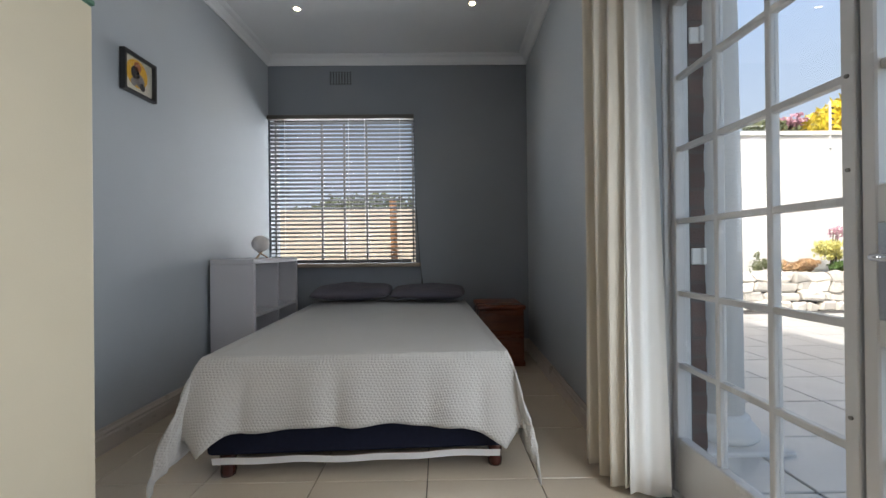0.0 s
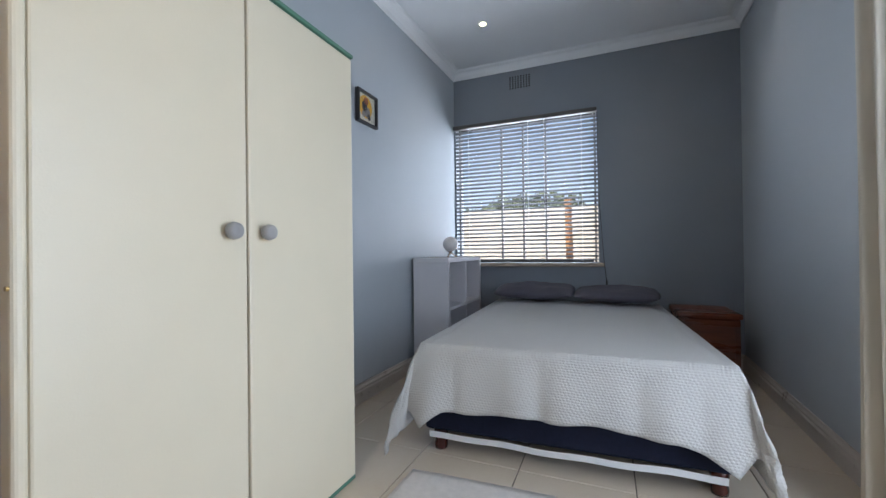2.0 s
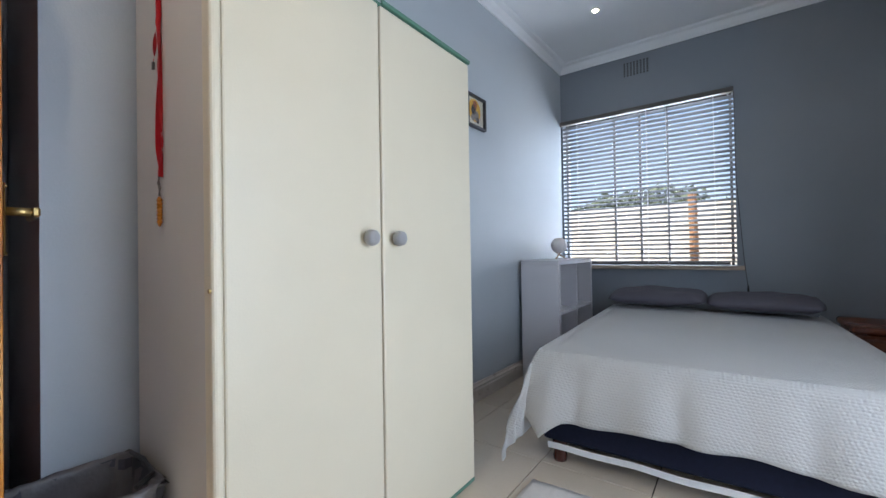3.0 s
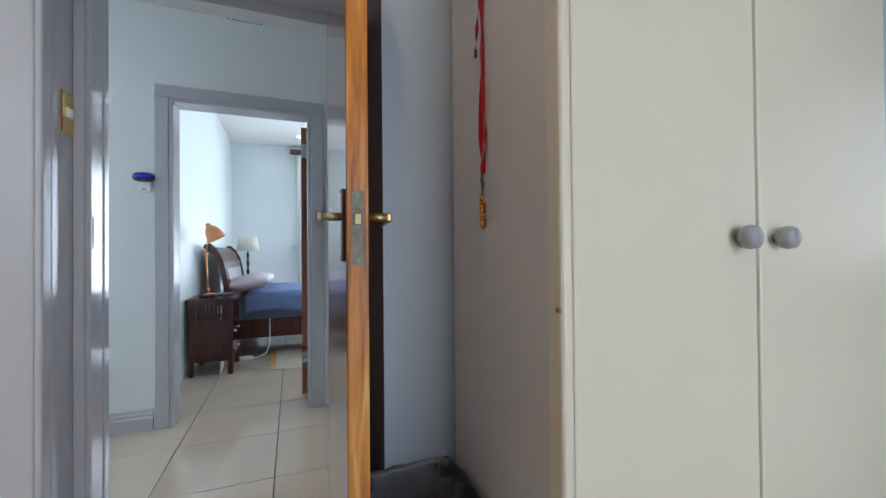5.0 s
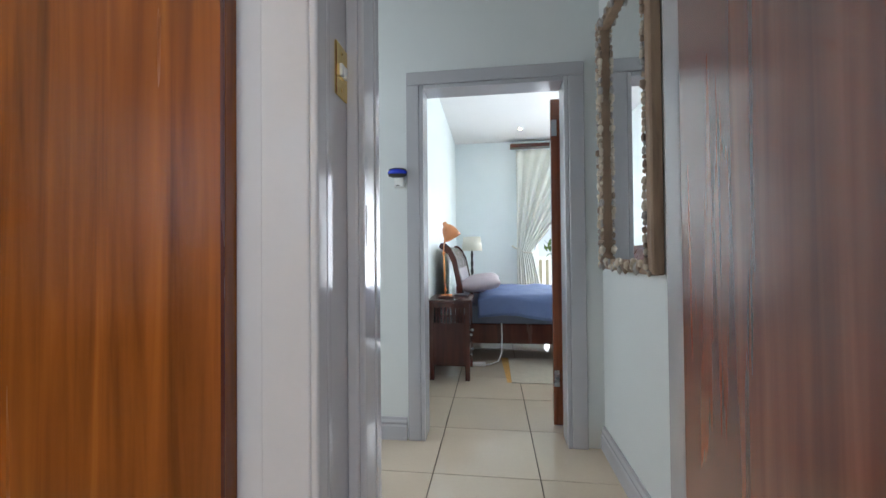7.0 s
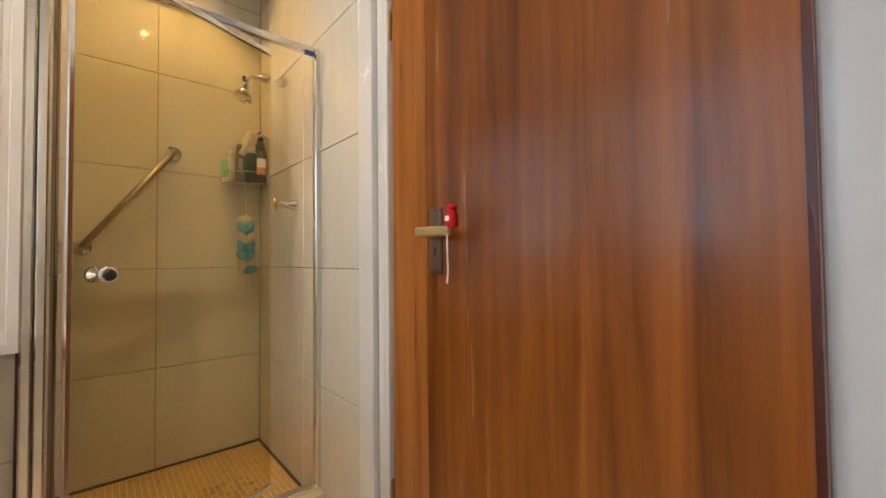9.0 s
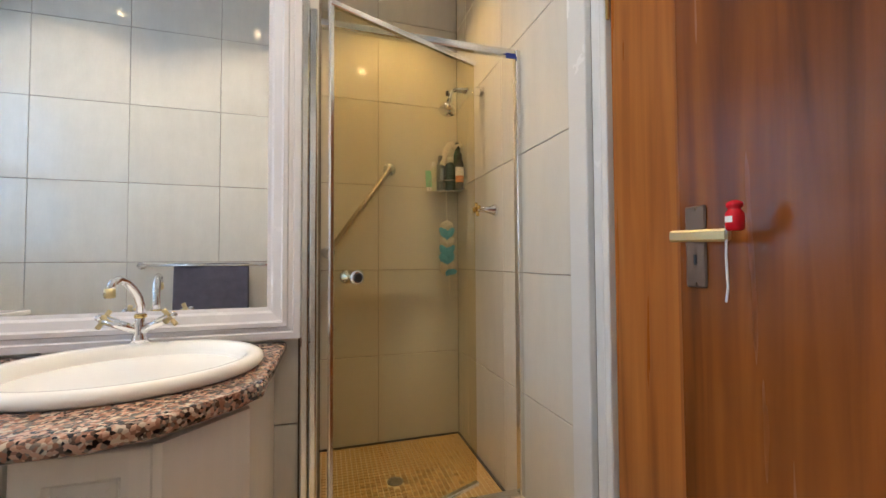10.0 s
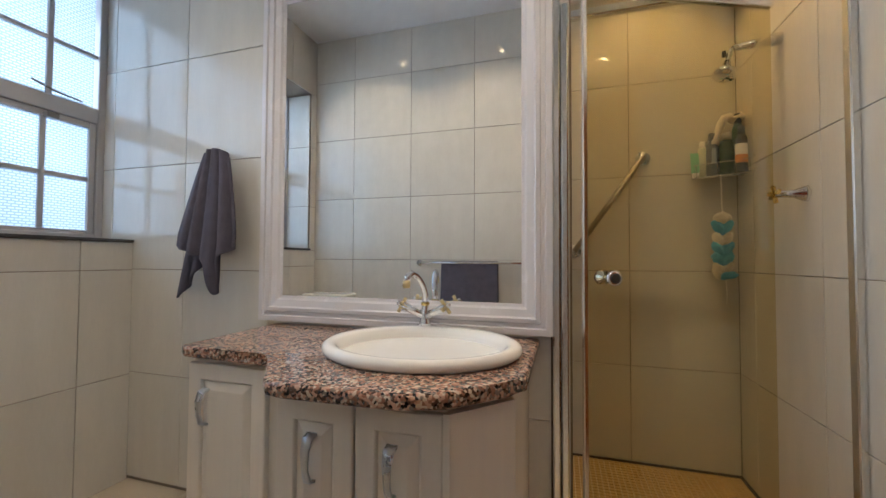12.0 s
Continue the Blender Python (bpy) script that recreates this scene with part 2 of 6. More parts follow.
door_red = ramp_mat("red_brown_varnish", [(0.25, (0.12, 0.030, 0.014)), (0.5, (0.22, 0.060, 0.026)), (0.8, (0.32, 0.10, 0.046))], 0.2, 9, (3, 3, 0.10), distort=0.5, bump=0.012, coat=1.0)
door_red.node_tree.nodes["Principled BSDF"].inputs["Coat Roughness"].default_value = 0.22
chrome = plain_metal("chrome", (0.85, 0.85, 0.86), 0.07)
alu = plain_metal("polished_aluminium", (0.78, 0.77, 0.74), 0.18)
brass = plain_metal("old_brass", (0.42, 0.30, 0.12), 0.3)
brass_light = plain_metal("brushed_brass", (0.62, 0.50, 0.27), 0.3)
steel_dark = plain_metal("dull_steel", (0.25, 0.24, 0.22), 0.35)
gold = plain_metal("polished_gold_brass", (0.80, 0.60, 0.22), 0.15)
copper = plain_metal("copper", (0.78, 0.34, 0.15), 0.25)
satin = plain_metal("satin_steel", (0.55, 0.57, 0.60), 0.28)
mirror = plain_metal("mirror_silver", (0.93, 0.94, 0.94), 0.0)
mirror.node_tree.nodes["Principled BSDF"].inputs["Roughness"].default_value = 0.0
for lk in list(mirror.node_tree.links):
    if lk.to_socket.name in ("Normal", "Roughness"):
        mirror.node_tree.links.remove(lk)
clear = glass("clear_glass")
shower_glass = glass("shower_glass", (0.91, 0.87, 0.71))
porcelain = mat("white_porcelain", (0.86, 0.84, 0.80), 0.06, var=0.01, bump=0)
white_plastic = mat("white_plastic", (0.78, 0.78, 0.76), 0.35, var=0.02, bump=0.02)
black_plastic = mat("black_plastic", (0.02, 0.02, 0.02), 0.4)
lamp_glow = glow("lamp_glow", (1.0, 0.74, 0.40), 90)

# ---- large structure ----
XW, XE, YN, YS = -1.24, 1.34, 4.60, -0.165      # bedroom
CEIL, BCEIL = 2.97, 3.05
BX0, BX1, BY0, BY1 = -1.65, 1.32, -1.91, -0.335  # bathroom

struct("floor", B(-7.4, -2.97, -0.15, 1.62, 4.9, -0.012), grout, "dark grout bed under the cream floor tiles", "floor")
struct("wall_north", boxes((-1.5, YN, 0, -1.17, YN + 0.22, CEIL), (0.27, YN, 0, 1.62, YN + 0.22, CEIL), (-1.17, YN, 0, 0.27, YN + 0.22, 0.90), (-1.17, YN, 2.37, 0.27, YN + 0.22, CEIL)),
       wall_dark, "dark grey wall behind the bed, toned darker than the side walls", "wall")
XWN, XEN = XW + 0.05, XE + 0.065                 # the side walls stand a little out of square
SKEW = 2.6


def wall_x(y):
    """The inner face of the west wall at y."""
    return XW + (XWN - XW) * max(0.0, y - SKEW) / (YN - SKEW)


_we = boxes((XE, 0.85, 2.08, XE + 0.26, 2.29, CEIL), (XE, -0.25, 0, XE + 0.26, 0.85, CEIL))
prism([(XE - 0.012, 2.29), (XE + 0.26, 2.29), (XE + 0.26, YN), (XEN, YN)], 0, CEIL, _we)
struct("wall_east", _we,
       wall_grey, "grey painted wall with the patio doors", "wall")
_ww = boxes((-1.90, 0.74, 0, XW, 0.80, CEIL))
prism([(XW - 0.16, 0.80), (XW, 0.80), (XW, SKEW), (XWN, YN), (XW - 0.16, YN)], 0, CEIL, _ww)
struct("wall_west", _ww, wall_grey, "grey painted bedroom wall", "wall")
struct("wall_entry", boxes((-1.88, -0.25, 2.06, -1.78, 0.74, CEIL)), wall_grey, "wall over the bedroom door", "wall")
struct("wall_south", boxes((-1.88, -0.335, 0, -1.585, YS, CEIL), (-1.585, -0.335, 2.07, -0.735, YS, CEIL), (-0.735, -0.333, 0, XE, YS, CEIL)),
       wall_enamel, "grey-white enamelled wall with the bathroom doorway", "wall")
struct("ceiling_bedroom", boxes((-1.9, -0.17, CEIL, 1.62, YN + 0.1, CEIL + 0.1)), ceil_white, "white painted plaster ceiling", "ceiling")


def cornice(name, p, q, inward):
    """A coved cornice along a wall from p to q."""
    prof = [(0, -0.085), (0.012, -0.085), (0.02, -0.06), (0.045, -0.025), (0.075, -0.014), (0.085, 0), (0, 0)]
    bm = bmesh.new()
    ends = []
    for pt in (p, q):
        ends.append([bm.verts.new((pt[0] + inward[0] * d, pt[1] + inward[1] * d, pt[2] + h)) for d, h in prof])
    for k in range(len(prof)):
        bm.faces.new((ends[0][k], ends[0][(k + 1) % len(prof)], ends[1][(k + 1) % len(prof)], ends[1][k]))
    bm.faces.new(ends[0])
    bm.faces.new(ends[1][::-1])
    return struct(name, bm, ceil_white, "white coved plaster cornice", "cornice")


cornice("cornice_north", (XWN, YN - 0.001, CEIL - 0.001), (XEN, YN - 0.001, CEIL - 0.001), (0, -1))
cornice("cornice_west", (XW + 0.001, 0.8, CEIL - 0.001), (XW + 0.001, SKEW, CEIL - 0.001), (1, 0))
cornice("cornice_west_far", (XW + 0.001, SKEW, CEIL - 0.001), (XWN + 0.001, YN, CEIL - 0.001), (1, 0))
cornice("cornice_east", (XE - 0.001, -0.1, CEIL - 0.001), (XE - 0.001, 2.29, CEIL - 0.001), (-1, 0))
cornice("cornice_east_far", (XE - 0.013, 2.29, CEIL - 0.001), (XEN - 0.001, YN, CEIL - 0.001), (-1, 0))


def skirting(name, p, q, inward, h=0.125, material=None):
    """A moulded skirting board along the floor from p to q."""
    prof = [(0, 0), (0.022, 0), (0.022, h * 0.62), (0.016, h * 0.70), (0.018, h * 0.80), (0.009, h * 0.90), (0.007, h), (0, h)]
    bm = bmesh.new()
    ends = []
    for pt in (p, q):
        ends.append([bm.verts.new((pt[0] + inward[0] * d, pt[1] + inward[1] * d, z)) for d, z in prof])
    n = len(prof)
    for k in range(n):
        bm.faces.new((ends[0][k], ends[0][(k + 1) % n], ends[1][(k + 1) % n], ends[1][k]))
    bm.faces.new(ends[0])
    bm.faces.new(ends[1][::-1])
    return struct(name, bm, material or skirt_paint, "moulded painted skirting board", "baseboard")


skirting("baseboard_west", (XW, 0.82, 0), (XW, SKEW, 0), (1, 0))
skirting("baseboard_west_far", (XW, SKEW, 0), (XWN, YN, 0), (1, 0))
skirting("baseboard_east", (XE - 0.011, 2.31, 0), (XEN, YN, 0), (-1, 0))
skirting("baseboard_north", (XWN, YN, 0), (XEN, YN, 0), (0, -1))

# corridor and second bedroom
CX, CY = -3.05, 0.80
struct("wall_corridor_north", B(CX - 0.12, CY, 0, -1.9, CY + 0.15, 2.78), wall_pale, "pale painted corridor wall", "wall")
struct("wall_corridor_west", boxes((CX - 0.12, -2.4, 0, CX, -0.215, 2.78), (CX - 0.12, 0.625, 0, CX, CY, 2.78), (CX - 0.12, -0.215, 2.055, CX, 0.625, 2.78)), wall_pale, "pale painted corridor wall with a doorway", "wall")
struct("wall_corridor_east", boxes((-2.0, -2.4, 0, -1.88, -0.25, 2.78), (-1.99, -0.25, 2.06, -1.88, 0.8, 2.78)), wall_pale, "pale painted corridor wall", "wall")
struct("wall_corridor_south", B(CX, -2.5, 0, -1.9, -2.4, 2.78), wall_pale, "pale painted end wall of the corridor", "wall")
struct("ceiling_corridor", B(CX - 0.12, -2.5, 2.73, -1.88, CY + 0.15, 2.9), ceil_white, "white corridor ceiling", "ceiling")
skirting("baseboard_corridor_west", (CX, -2.4, 0), (CX, -0.30, 0), (1, 0), material=gloss_white)
skirting("baseboard_corridor_north", (CX, CY, 0), (-1.9, CY, 0), (0, -1), material=gloss_white)
RX = -7.05
struct("wall_room_south", B(RX - 0.2, -0.53, 0, CX - 0.12, -0.38, 2.9), wall_ice, "pale blue-white bedroom wall", "wall")
struct("wall_room_north", B(RX - 0.2, 3.9, 0, CX - 0.12, 4.05, 2.9), wall_ice, "pale blue-white bedroom wall", "wall")
struct("wall_room_east", boxes((CX - 0.24, 0.80, 0, CX - 0.12, 3.9, 2.9)), wall_ice, "pale blue-white bedroom wall", "wall")
struct("wall_room_west", boxes((RX - 0.2, -0.38, 0, RX, 0.86, 2.9), (RX - 0.2, 3.3, 0, RX, 3.9, 2.9), (RX - 0.2, 0.86, 2.45, RX, 3.3, 2.9)), wall_ice, "pale blue-white wall with the balcony opening", "wall")
struct("ceiling_room", B(RX - 0.2, -0.53, 2.83, CX - 0.12, 4.05, 2.95), ceil_white, "white ceiling of the second bedroom", "ceiling")

# bathroom shell
struct("wall_bath_west", boxes((BX0 - 0.2, -2.97, 0, BX0 - 0.008, -1.50, BCEIL), (BX0 - 0.2, -1.50, 2.07, BX0 - 0.008, -0.335, BCEIL), (BX0 - 0.2, -0.42, 0, BX0 - 0.02, -0.335, 2.07)), bath_grout, "tiled west wall of the bathroom and shower", "wall")
struct("wall_bath_south", boxes((-0.81, BY0 - 0.16, 0, 1.62, BY0 - 0.008, BCEIL)), bath_grout, "tiled bathroom wall behind the mirror", "wall")
struct("wall_shower_east", boxes((-0.802, -2.83, 0, -0.66, BY0 - 0.16, BCEIL)), bath_grout, "tiled side wall of the shower", "wall")
struct("wall_shower_south", boxes((BX0 - 0.008, -2.97, 0, -0.66, -2.828, BCEIL)), bath_grout, "tiled back wall of the shower", "wall")
struct("wall_bath_east", boxes((BX1 + 0.008, BY0 - 0.008, 0, BX1 + 0.27, BY1 + 0.1, 1.195), (BX1 + 0.008, BY0 - 0.008, 2.56, BX1 + 0.27, BY1 + 0.1, BCEIL), (BX1 + 0.008, -0.42, 1.195, BX1 + 0.27, BY1 + 0.1, 2.56)), bath_grout, "tiled wall with the bathroom window", "wall")
struct("wall_bath_north", boxes((-0.735, BY1 - 0.001, 0, BX1 + 0.01, BY1 + 0.004, BCEIL)), bath_grout, "tiled wall with the towel rail", "wall")
struct("ceiling_bathroom", B(BX0 - 0.2, -2.97, BCEIL, BX1 + 0.3, -0.17, BCEIL + 0.1), ceil_white, "white bathroom ceiling", "ceiling")

# door frames, glossy white
def frame_set(name, boxes_, label, paint=None):
    return struct(name, boxes(*boxes_, r=0.006, seg=3), paint or gloss_white, label, "door frame")


frame_set("door_frame_entry", [(-1.86, -0.165, 0, -1.77, -0.122, 2.08), (-1.90, -0.175, 0, -1.86, -0.118, 2.08), (-1.80, -0.165, 0, -1.757, -0.135, 2.06), (-1.86, 0.640, 0, -1.775, 0.738, 2.08), (-1.86, -0.12, 2.035, -1.775, 0.64, 2.08)], "glossy white rebated frame of the bedroom door")
frame_set("door_frame_bath", [(-1.60, -0.336, 0, -1.566, -0.2715, 2.06), (-1.60, -0.2712, 0, -1.553, -0.1642, 2.06), (-1.60, -0.164, 0, -1.5515, -0.146, 2.11), (-1.645, -0.175, 0, -1.62, -0.157, 2.11), (-0.763, -0.345, 0, -0.735, -0.158, 2.11), (-1.56, -0.345, 2.045, -0.763, -0.158, 2.11), (-0.735, -0.165, 0, -0.66, -0.148, 2.11)], "glossy white frame of the bathroom doorway")
frame_set("door_frame_room", [(CX - 0.13, -0.215, 0, CX + 0.02, -0.19, 2.055), (CX - 0.13, 0.60, 0, CX + 0.02, 0.625, 2.055), (CX - 0.13, -0.19, 2.03, CX + 0.02, 0.60, 2.055), (CX, -0.29, 0, CX + 0.022, -0.215, 2.055), (CX, 0.625, 0, CX + 0.022, 0.71, 2.055), (CX, -0.29, 2.055, CX + 0.024, 0.71, 2.13)], "white painted frame with a flat architrave")

# ---- patio doors, windows ----
def french_leaf(y0, y1, handle, st=0.029):
    d = thing("patio_door", (1.5, (y0 + y1) / 2, 0), "white wooden patio door leaf with eighteen small panes", "door", "patio doors", "structure")
    x0, x1 = 1.478, 1.522
    lo, hi, pitch = 0.247, 2.0128, 0.2943
    w = y1 - y0
    bm = bmesh.new()
    box(bm, x0, y0, 0.02, x1, y0 + st, 2.06, r=0.004)
    box(bm, x0, y1 - st, 0.02, x1, y1, 2.06, r=0.004)
    part("stile", bm, joinery_white, d)
    part("bottom_rail", B(x0, y0 + st, 0.02, x1, y1 - st, lo, r=0.004), joinery_white, d)
    part("top_rail", B(x0, y0 + st, hi, x1, y1 - st, 2.06, r=0.004), joinery_white, d)
    pw = (w - 2 * st) / 3
    for k in (1, 2):
        y = y0 + st + pw * k
        part("glazing_bar", B(x0 + 0.008, y - 0.011, lo, x1 - 0.008, y + 0.011, hi, r=0.003), joinery_white, d)
    for k in range(1, 6):
        z = lo + pitch * k
        part("glazing_bar", B(x0 + 0.009, y0 + st, z - 0.011, x1 - 0.009, y1 - st, z + 0.011, r=0.003), joinery_white, d)
    for i in range(3):
        for k in range(6):
            g = part("pane", B(1.498, y0 + st + pw * i + 0.011, lo + pitch * k + 0.011, 1.502, y0 + st + pw * (i + 1) - 0.011, lo + pitch * (k + 1) - 0.011), clear, d)
            g.visible_shadow = False
    if handle:
        part("lock_block", B(x0 + 0.002, y1 - st - pw + 0.011, 0.80, x1 - 0.002, y1 - st + 0.004, 1.16, r=0.004), joinery_white, d)
        part("lock_plate", B(1.466, y1 - 0.088, 0.86, 1.4795, y1 - 0.042, 1.075, r=0.003), chrome, d)
        part("lever_handle", tube([(1.47, y1 - 0.06, 0.998), (1.436, y1 - 0.06, 0.998), (1.428, y1 - 0.068, 0.998), (1.426, y1 - 0.10, 0.998), (1.426, y1 - 0.17, 0.994)], 0.009), chrome, d, smooth=True)
    else:
        part("rebate_strip", B(1.470, y0 - 0.004, 0.02, 1.480, y0 + 0.028, 2.06, r=0.002), joinery_white, d)
        for z in (1.42, 0.62, 1.2):
            part("screw", R((1.466, y0 + 0.012, z), (1.472, y0 + 0.012, z), 0.005), steel_dark, d)
    return d


french_leaf(1.548, 2.280, False)
french_leaf(0.875, 1.541, True, 0.034)
frame_set("door_frame_patio", [(1.45, 2.283, 0, 1.56, 2.298, 2.08), (1.45, 0.85, 0, 1.56, 0.873, 2.08), (1.45, 0.873, 2.062, 1.56, 2.283, 2.08), (1.45, 0.873, 0, 1.56, 2.283, 0.018)], "white painted frame of the patio doors", joinery_white)

# near-black colour carries the shade of bars and head rail against daylight
window_backlit = mat("backlit_frame_shade", (0.11, 0.10, 0.09), 0.4)
# bedroom window with its blind
win = thing("window_1", (-0.485, 4.72, 0.9), "steel-framed window with thin glazing bars", "window", "", "structure")
for x in (-1.165, -0.69, -0.46, -0.23, 0.245):
    part("window_frame", B(x - 0.010, 4.70, 0.90, x + 0.010, 4.74, 2.37, r=0.003), window_backlit, win)
for z in (0.915, 2.355):
    part("window_frame", B(-1.145, 4.703, z - 0.015, 0.225, 4.737, z + 0.015, r=0.003), window_backlit, win)
for x0, x1 in ((-1.145, -0.71), (-0.67, -0.48), (-0.44, -0.25), (-0.21, 0.225)):
    g = part("pane", B(x0, 4.718, 0.93, x1, 4.722, 2.34), clear, win)
    g.visible_shadow = False
sill_stone = mat("worn_timber_sill", (0.36, 0.29, 0.22), 0.5, var=0.2, scale=12)
struct("window_sill", B(-1.22, 4.545, 0.862, 0.325, 4.72, 0.898, r=0.004), sill_stone, "worn painted timber window sill", "window sill")

blind_mat = mat("silver_grey_slat", (0.26, 0.26, 0.265), 0.4, var=0.04)
blind = thing("venetian_blind", (-0.49, 4.57, 2.37), "silver-grey venetian blind with open slats", "blind")
part("head_rail", B(-1.185, 4.545, 2.335, 0.270, 4.595, 2.375, r=0.003), window_backlit, blind)
part("bottom_rail", B(-1.165, 4.555, 0.925, 0.272, 4.59, 0.939, r=0.003), blind_mat, blind)
slat_bm = bmesh.new()
grid(2, 6, lambda u, v: (-1.165 + 1.437 * u, 4.572 + (v - 0.5) * 0.048, 0.005 * math.sin(math.pi * v) - (v - 0.5) * 0.017), slat_bm)
bmesh.ops.solidify(slat_bm, geom=list(slat_bm.faces), thickness=0.0012)
slat = part("slat", slat_bm, blind_mat, blind)
slat.matrix_basis = Matrix.Translation((0, 0, 0.965))
for k in range(1, 34):
    s2 = slat.copy()
    scene.collection.objects.link(s2)
    s2.matrix_basis = Matrix.Translation((random.uniform(-0.001, 0.001), 0, 0.965 + 0.0404 * k))
for x in (-1.01, -0.38, -0.22, 0.13):
    part("ladder_cord", boxes((x - 0.0015, 4.549, 0.92, x + 0.0015, 4.552, 2.33), (x - 0.0015, 4.594, 0.92, x + 0.0015, 4.597, 2.33)), white_plastic, blind)
part("cord", tube([(0.27, 4.55, 2.33), (0.275, 4.548, 1.6), (0.315, 4.54, 0.95), (0.335, 4.535, 0.74)], 0.0025, 6), black_plastic, blind)
part("cord_tassel", lathe([(0.003, 0.03), (0.008, 0.0), (0.007, -0.03)], (0.337, 4.535, 0.72), 10), black_plastic, blind)

# bathroom window
frost = bpy.data.materials.new("ribbed_frosted_glass")
frost.use_nodes = True
_n, _l = frost.node_tree.nodes, frost.node_tree.links
_t = _n.new("ShaderNodeBsdfTranslucent")
_t.inputs[0].default_value = (0.66, 0.74, 0.82, 1)
_g = _n.new("ShaderNodeBsdfGlossy")
_g.inputs["Roughness"].default_value = 0.25
_tr = _n.new("ShaderNodeBsdfTransparent")
_tr.inputs[0].default_value = (0.62, 0.70, 0.78, 1)
_m = _n.new("ShaderNodeMixShader")
_m.inputs[0].default_value = 0.12
_m2 = _n.new("ShaderNodeMixShader")
_c = _n.new("ShaderNodeTexBrick")
_c.inputs["Scale"].default_value = 1.0
_c.inputs["Color1"].default_value = _c.inputs["Color2"].default_value = (1, 1, 1, 1)
_c.inputs["Mortar"].default_value = (0, 0, 0, 1)
_c.inputs["Brick Width"].default_value, _c.inputs["Row Height"].default_value = 0.026, 0.0125
_c.inputs["Mortar Size"].default_value, _c.inputs["Mortar Smooth"].default_value = 0.0042, 0.6
_geo = _n.new("ShaderNodeNewGeometry")
_sep, _cmb = _n.new("ShaderNodeSeparateXYZ"), _n.new("ShaderNodeCombineXYZ")
_l.new(_geo.outputs["Position"], _sep.inputs[0])
_l.new(_sep.outputs["Y"], _cmb.inputs["X"])
_l.new(_sep.outputs["Z"], _cmb.inputs["Y"])
_l.new(_cmb.outputs[0], _c.inputs["Vector"])
_gc = _n.new("ShaderNodeMix")
_gc.data_type = "RGBA"
_gc.inputs["A"].default_value, _gc.inputs["B"].default_value = (0.36, 0.41, 0.47, 1), (0.90, 0.95, 1.0, 1)
_l.new(_c.outputs["Color"], _gc.inputs["Factor"])
_l.new(_gc.outputs["Result"], _t.inputs[0])
_l.new(_gc.outputs["Result"], _tr.inputs[0])
_mr = _n.new("ShaderNodeMapRange")
_mr.inputs["To Min"].default_value, _mr.inputs["To Max"].default_value = 0.15, 0.45
_l.new(_c.outputs["Color"], _mr.inputs[0])
_l.new(_mr.outputs[0], _m2.inputs[0])
_l.new(_t.outputs[0], _m2.inputs[1])
_l.new(_tr.outputs[0], _m2.inputs[2])
_l.new(_m2.outputs[0], _m.inputs[1])
_l.new(_g.outputs[0], _m.inputs[2])
_l.new(_m.outputs[0], _n["Material Output"].inputs[0])

bwin = thing("window_2", (1.57, -1.16, 1.2), "white steel bathroom window with patterned glass, lower sash ajar", "window", "", "structure")
for y in (-1.895, -0.435):
    part("window_frame", B(1.55, y - 0.018, 1.21, 1.60, y + 0.018, 2.55, r=0.004), gloss_white, bwin)
for z in (1.215, 1.85, 2.535):
    part("window_frame", B(1.551, -1.877, z - (0.04 if z == 1.85 else 0.018), 1.599, -0.453, z + (0.04 if z == 1.85 else 0.018), r=0.004), gloss_white, bwin)
cols = [-1.877, -1.675, -1.44, -1.16, -0.90, -0.67, -0.453]
for a, b in zip(cols, cols[1:]):
    if b < -0.46:
        part("glazing_bar", B(1.562, b - 0.012, 1.89, 1.588, b + 0.012, 2.517, r=0.003), gloss_white, bwin)
    for z0, z1 in ((1.89, 2.155), (2.175, 2.517)):
        g = part("pane", B(1.573, a + 0.013, z0, 1.577, b - 0.013, z1), frost, bwin)
        g.visible_shadow = False
part("glazing_bar", B(1.563, -1.877, 2.155, 1.587, -0.453, 2.175, r=0.003), gloss_white, bwin)


def sash(y0, y1, tilt, name):
    """A top-hung sash of four panes, pushed out at the foot by tilt degrees."""
    m = Matrix.Translation((1.575, 0, 1.81)) @ Matrix.Rotation(radians(-tilt), 4, "Y")
    sh = part(name, boxes((-0.015, y0, -0.59, 0.02, y0 + 0.03, 0), (-0.015, y1 - 0.03, -0.59, 0.02, y1, 0), (-0.015, y0 + 0.03, -0.03, 0.02, y1 - 0.03, 0), (-0.015, y0 + 0.03, -0.59, 0.02, y1 - 0.03, -0.56), r=0.003), gloss_white, bwin)
    ym = (y0 + y1) / 2
    bars = part("sash_bar", boxes((-0.008, ym - 0.011, -0.56, 0.012, ym + 0.011, -0.03), (-0.006, y0 + 0.03, -0.306, 0.010, ym - 0.011, -0.284), (-0.006, ym + 0.011, -0.306, 0.010, y1 - 0.03, -0.284)), gloss_white, bwin)
    obs = [sh, bars]
    for a, b in ((y0 + 0.03, ym - 0.011), (ym + 0.011, y1 - 0.03)):
        for c, d in ((-0.56, -0.306), (-0.284, -0.03)):
            g = part("pane", B(0.0, a, c, 0.004, b, d), frost, bwin)
            g.visible_shadow = False
            obs.append(g)
    for o in obs:
        o.data.transform(m)


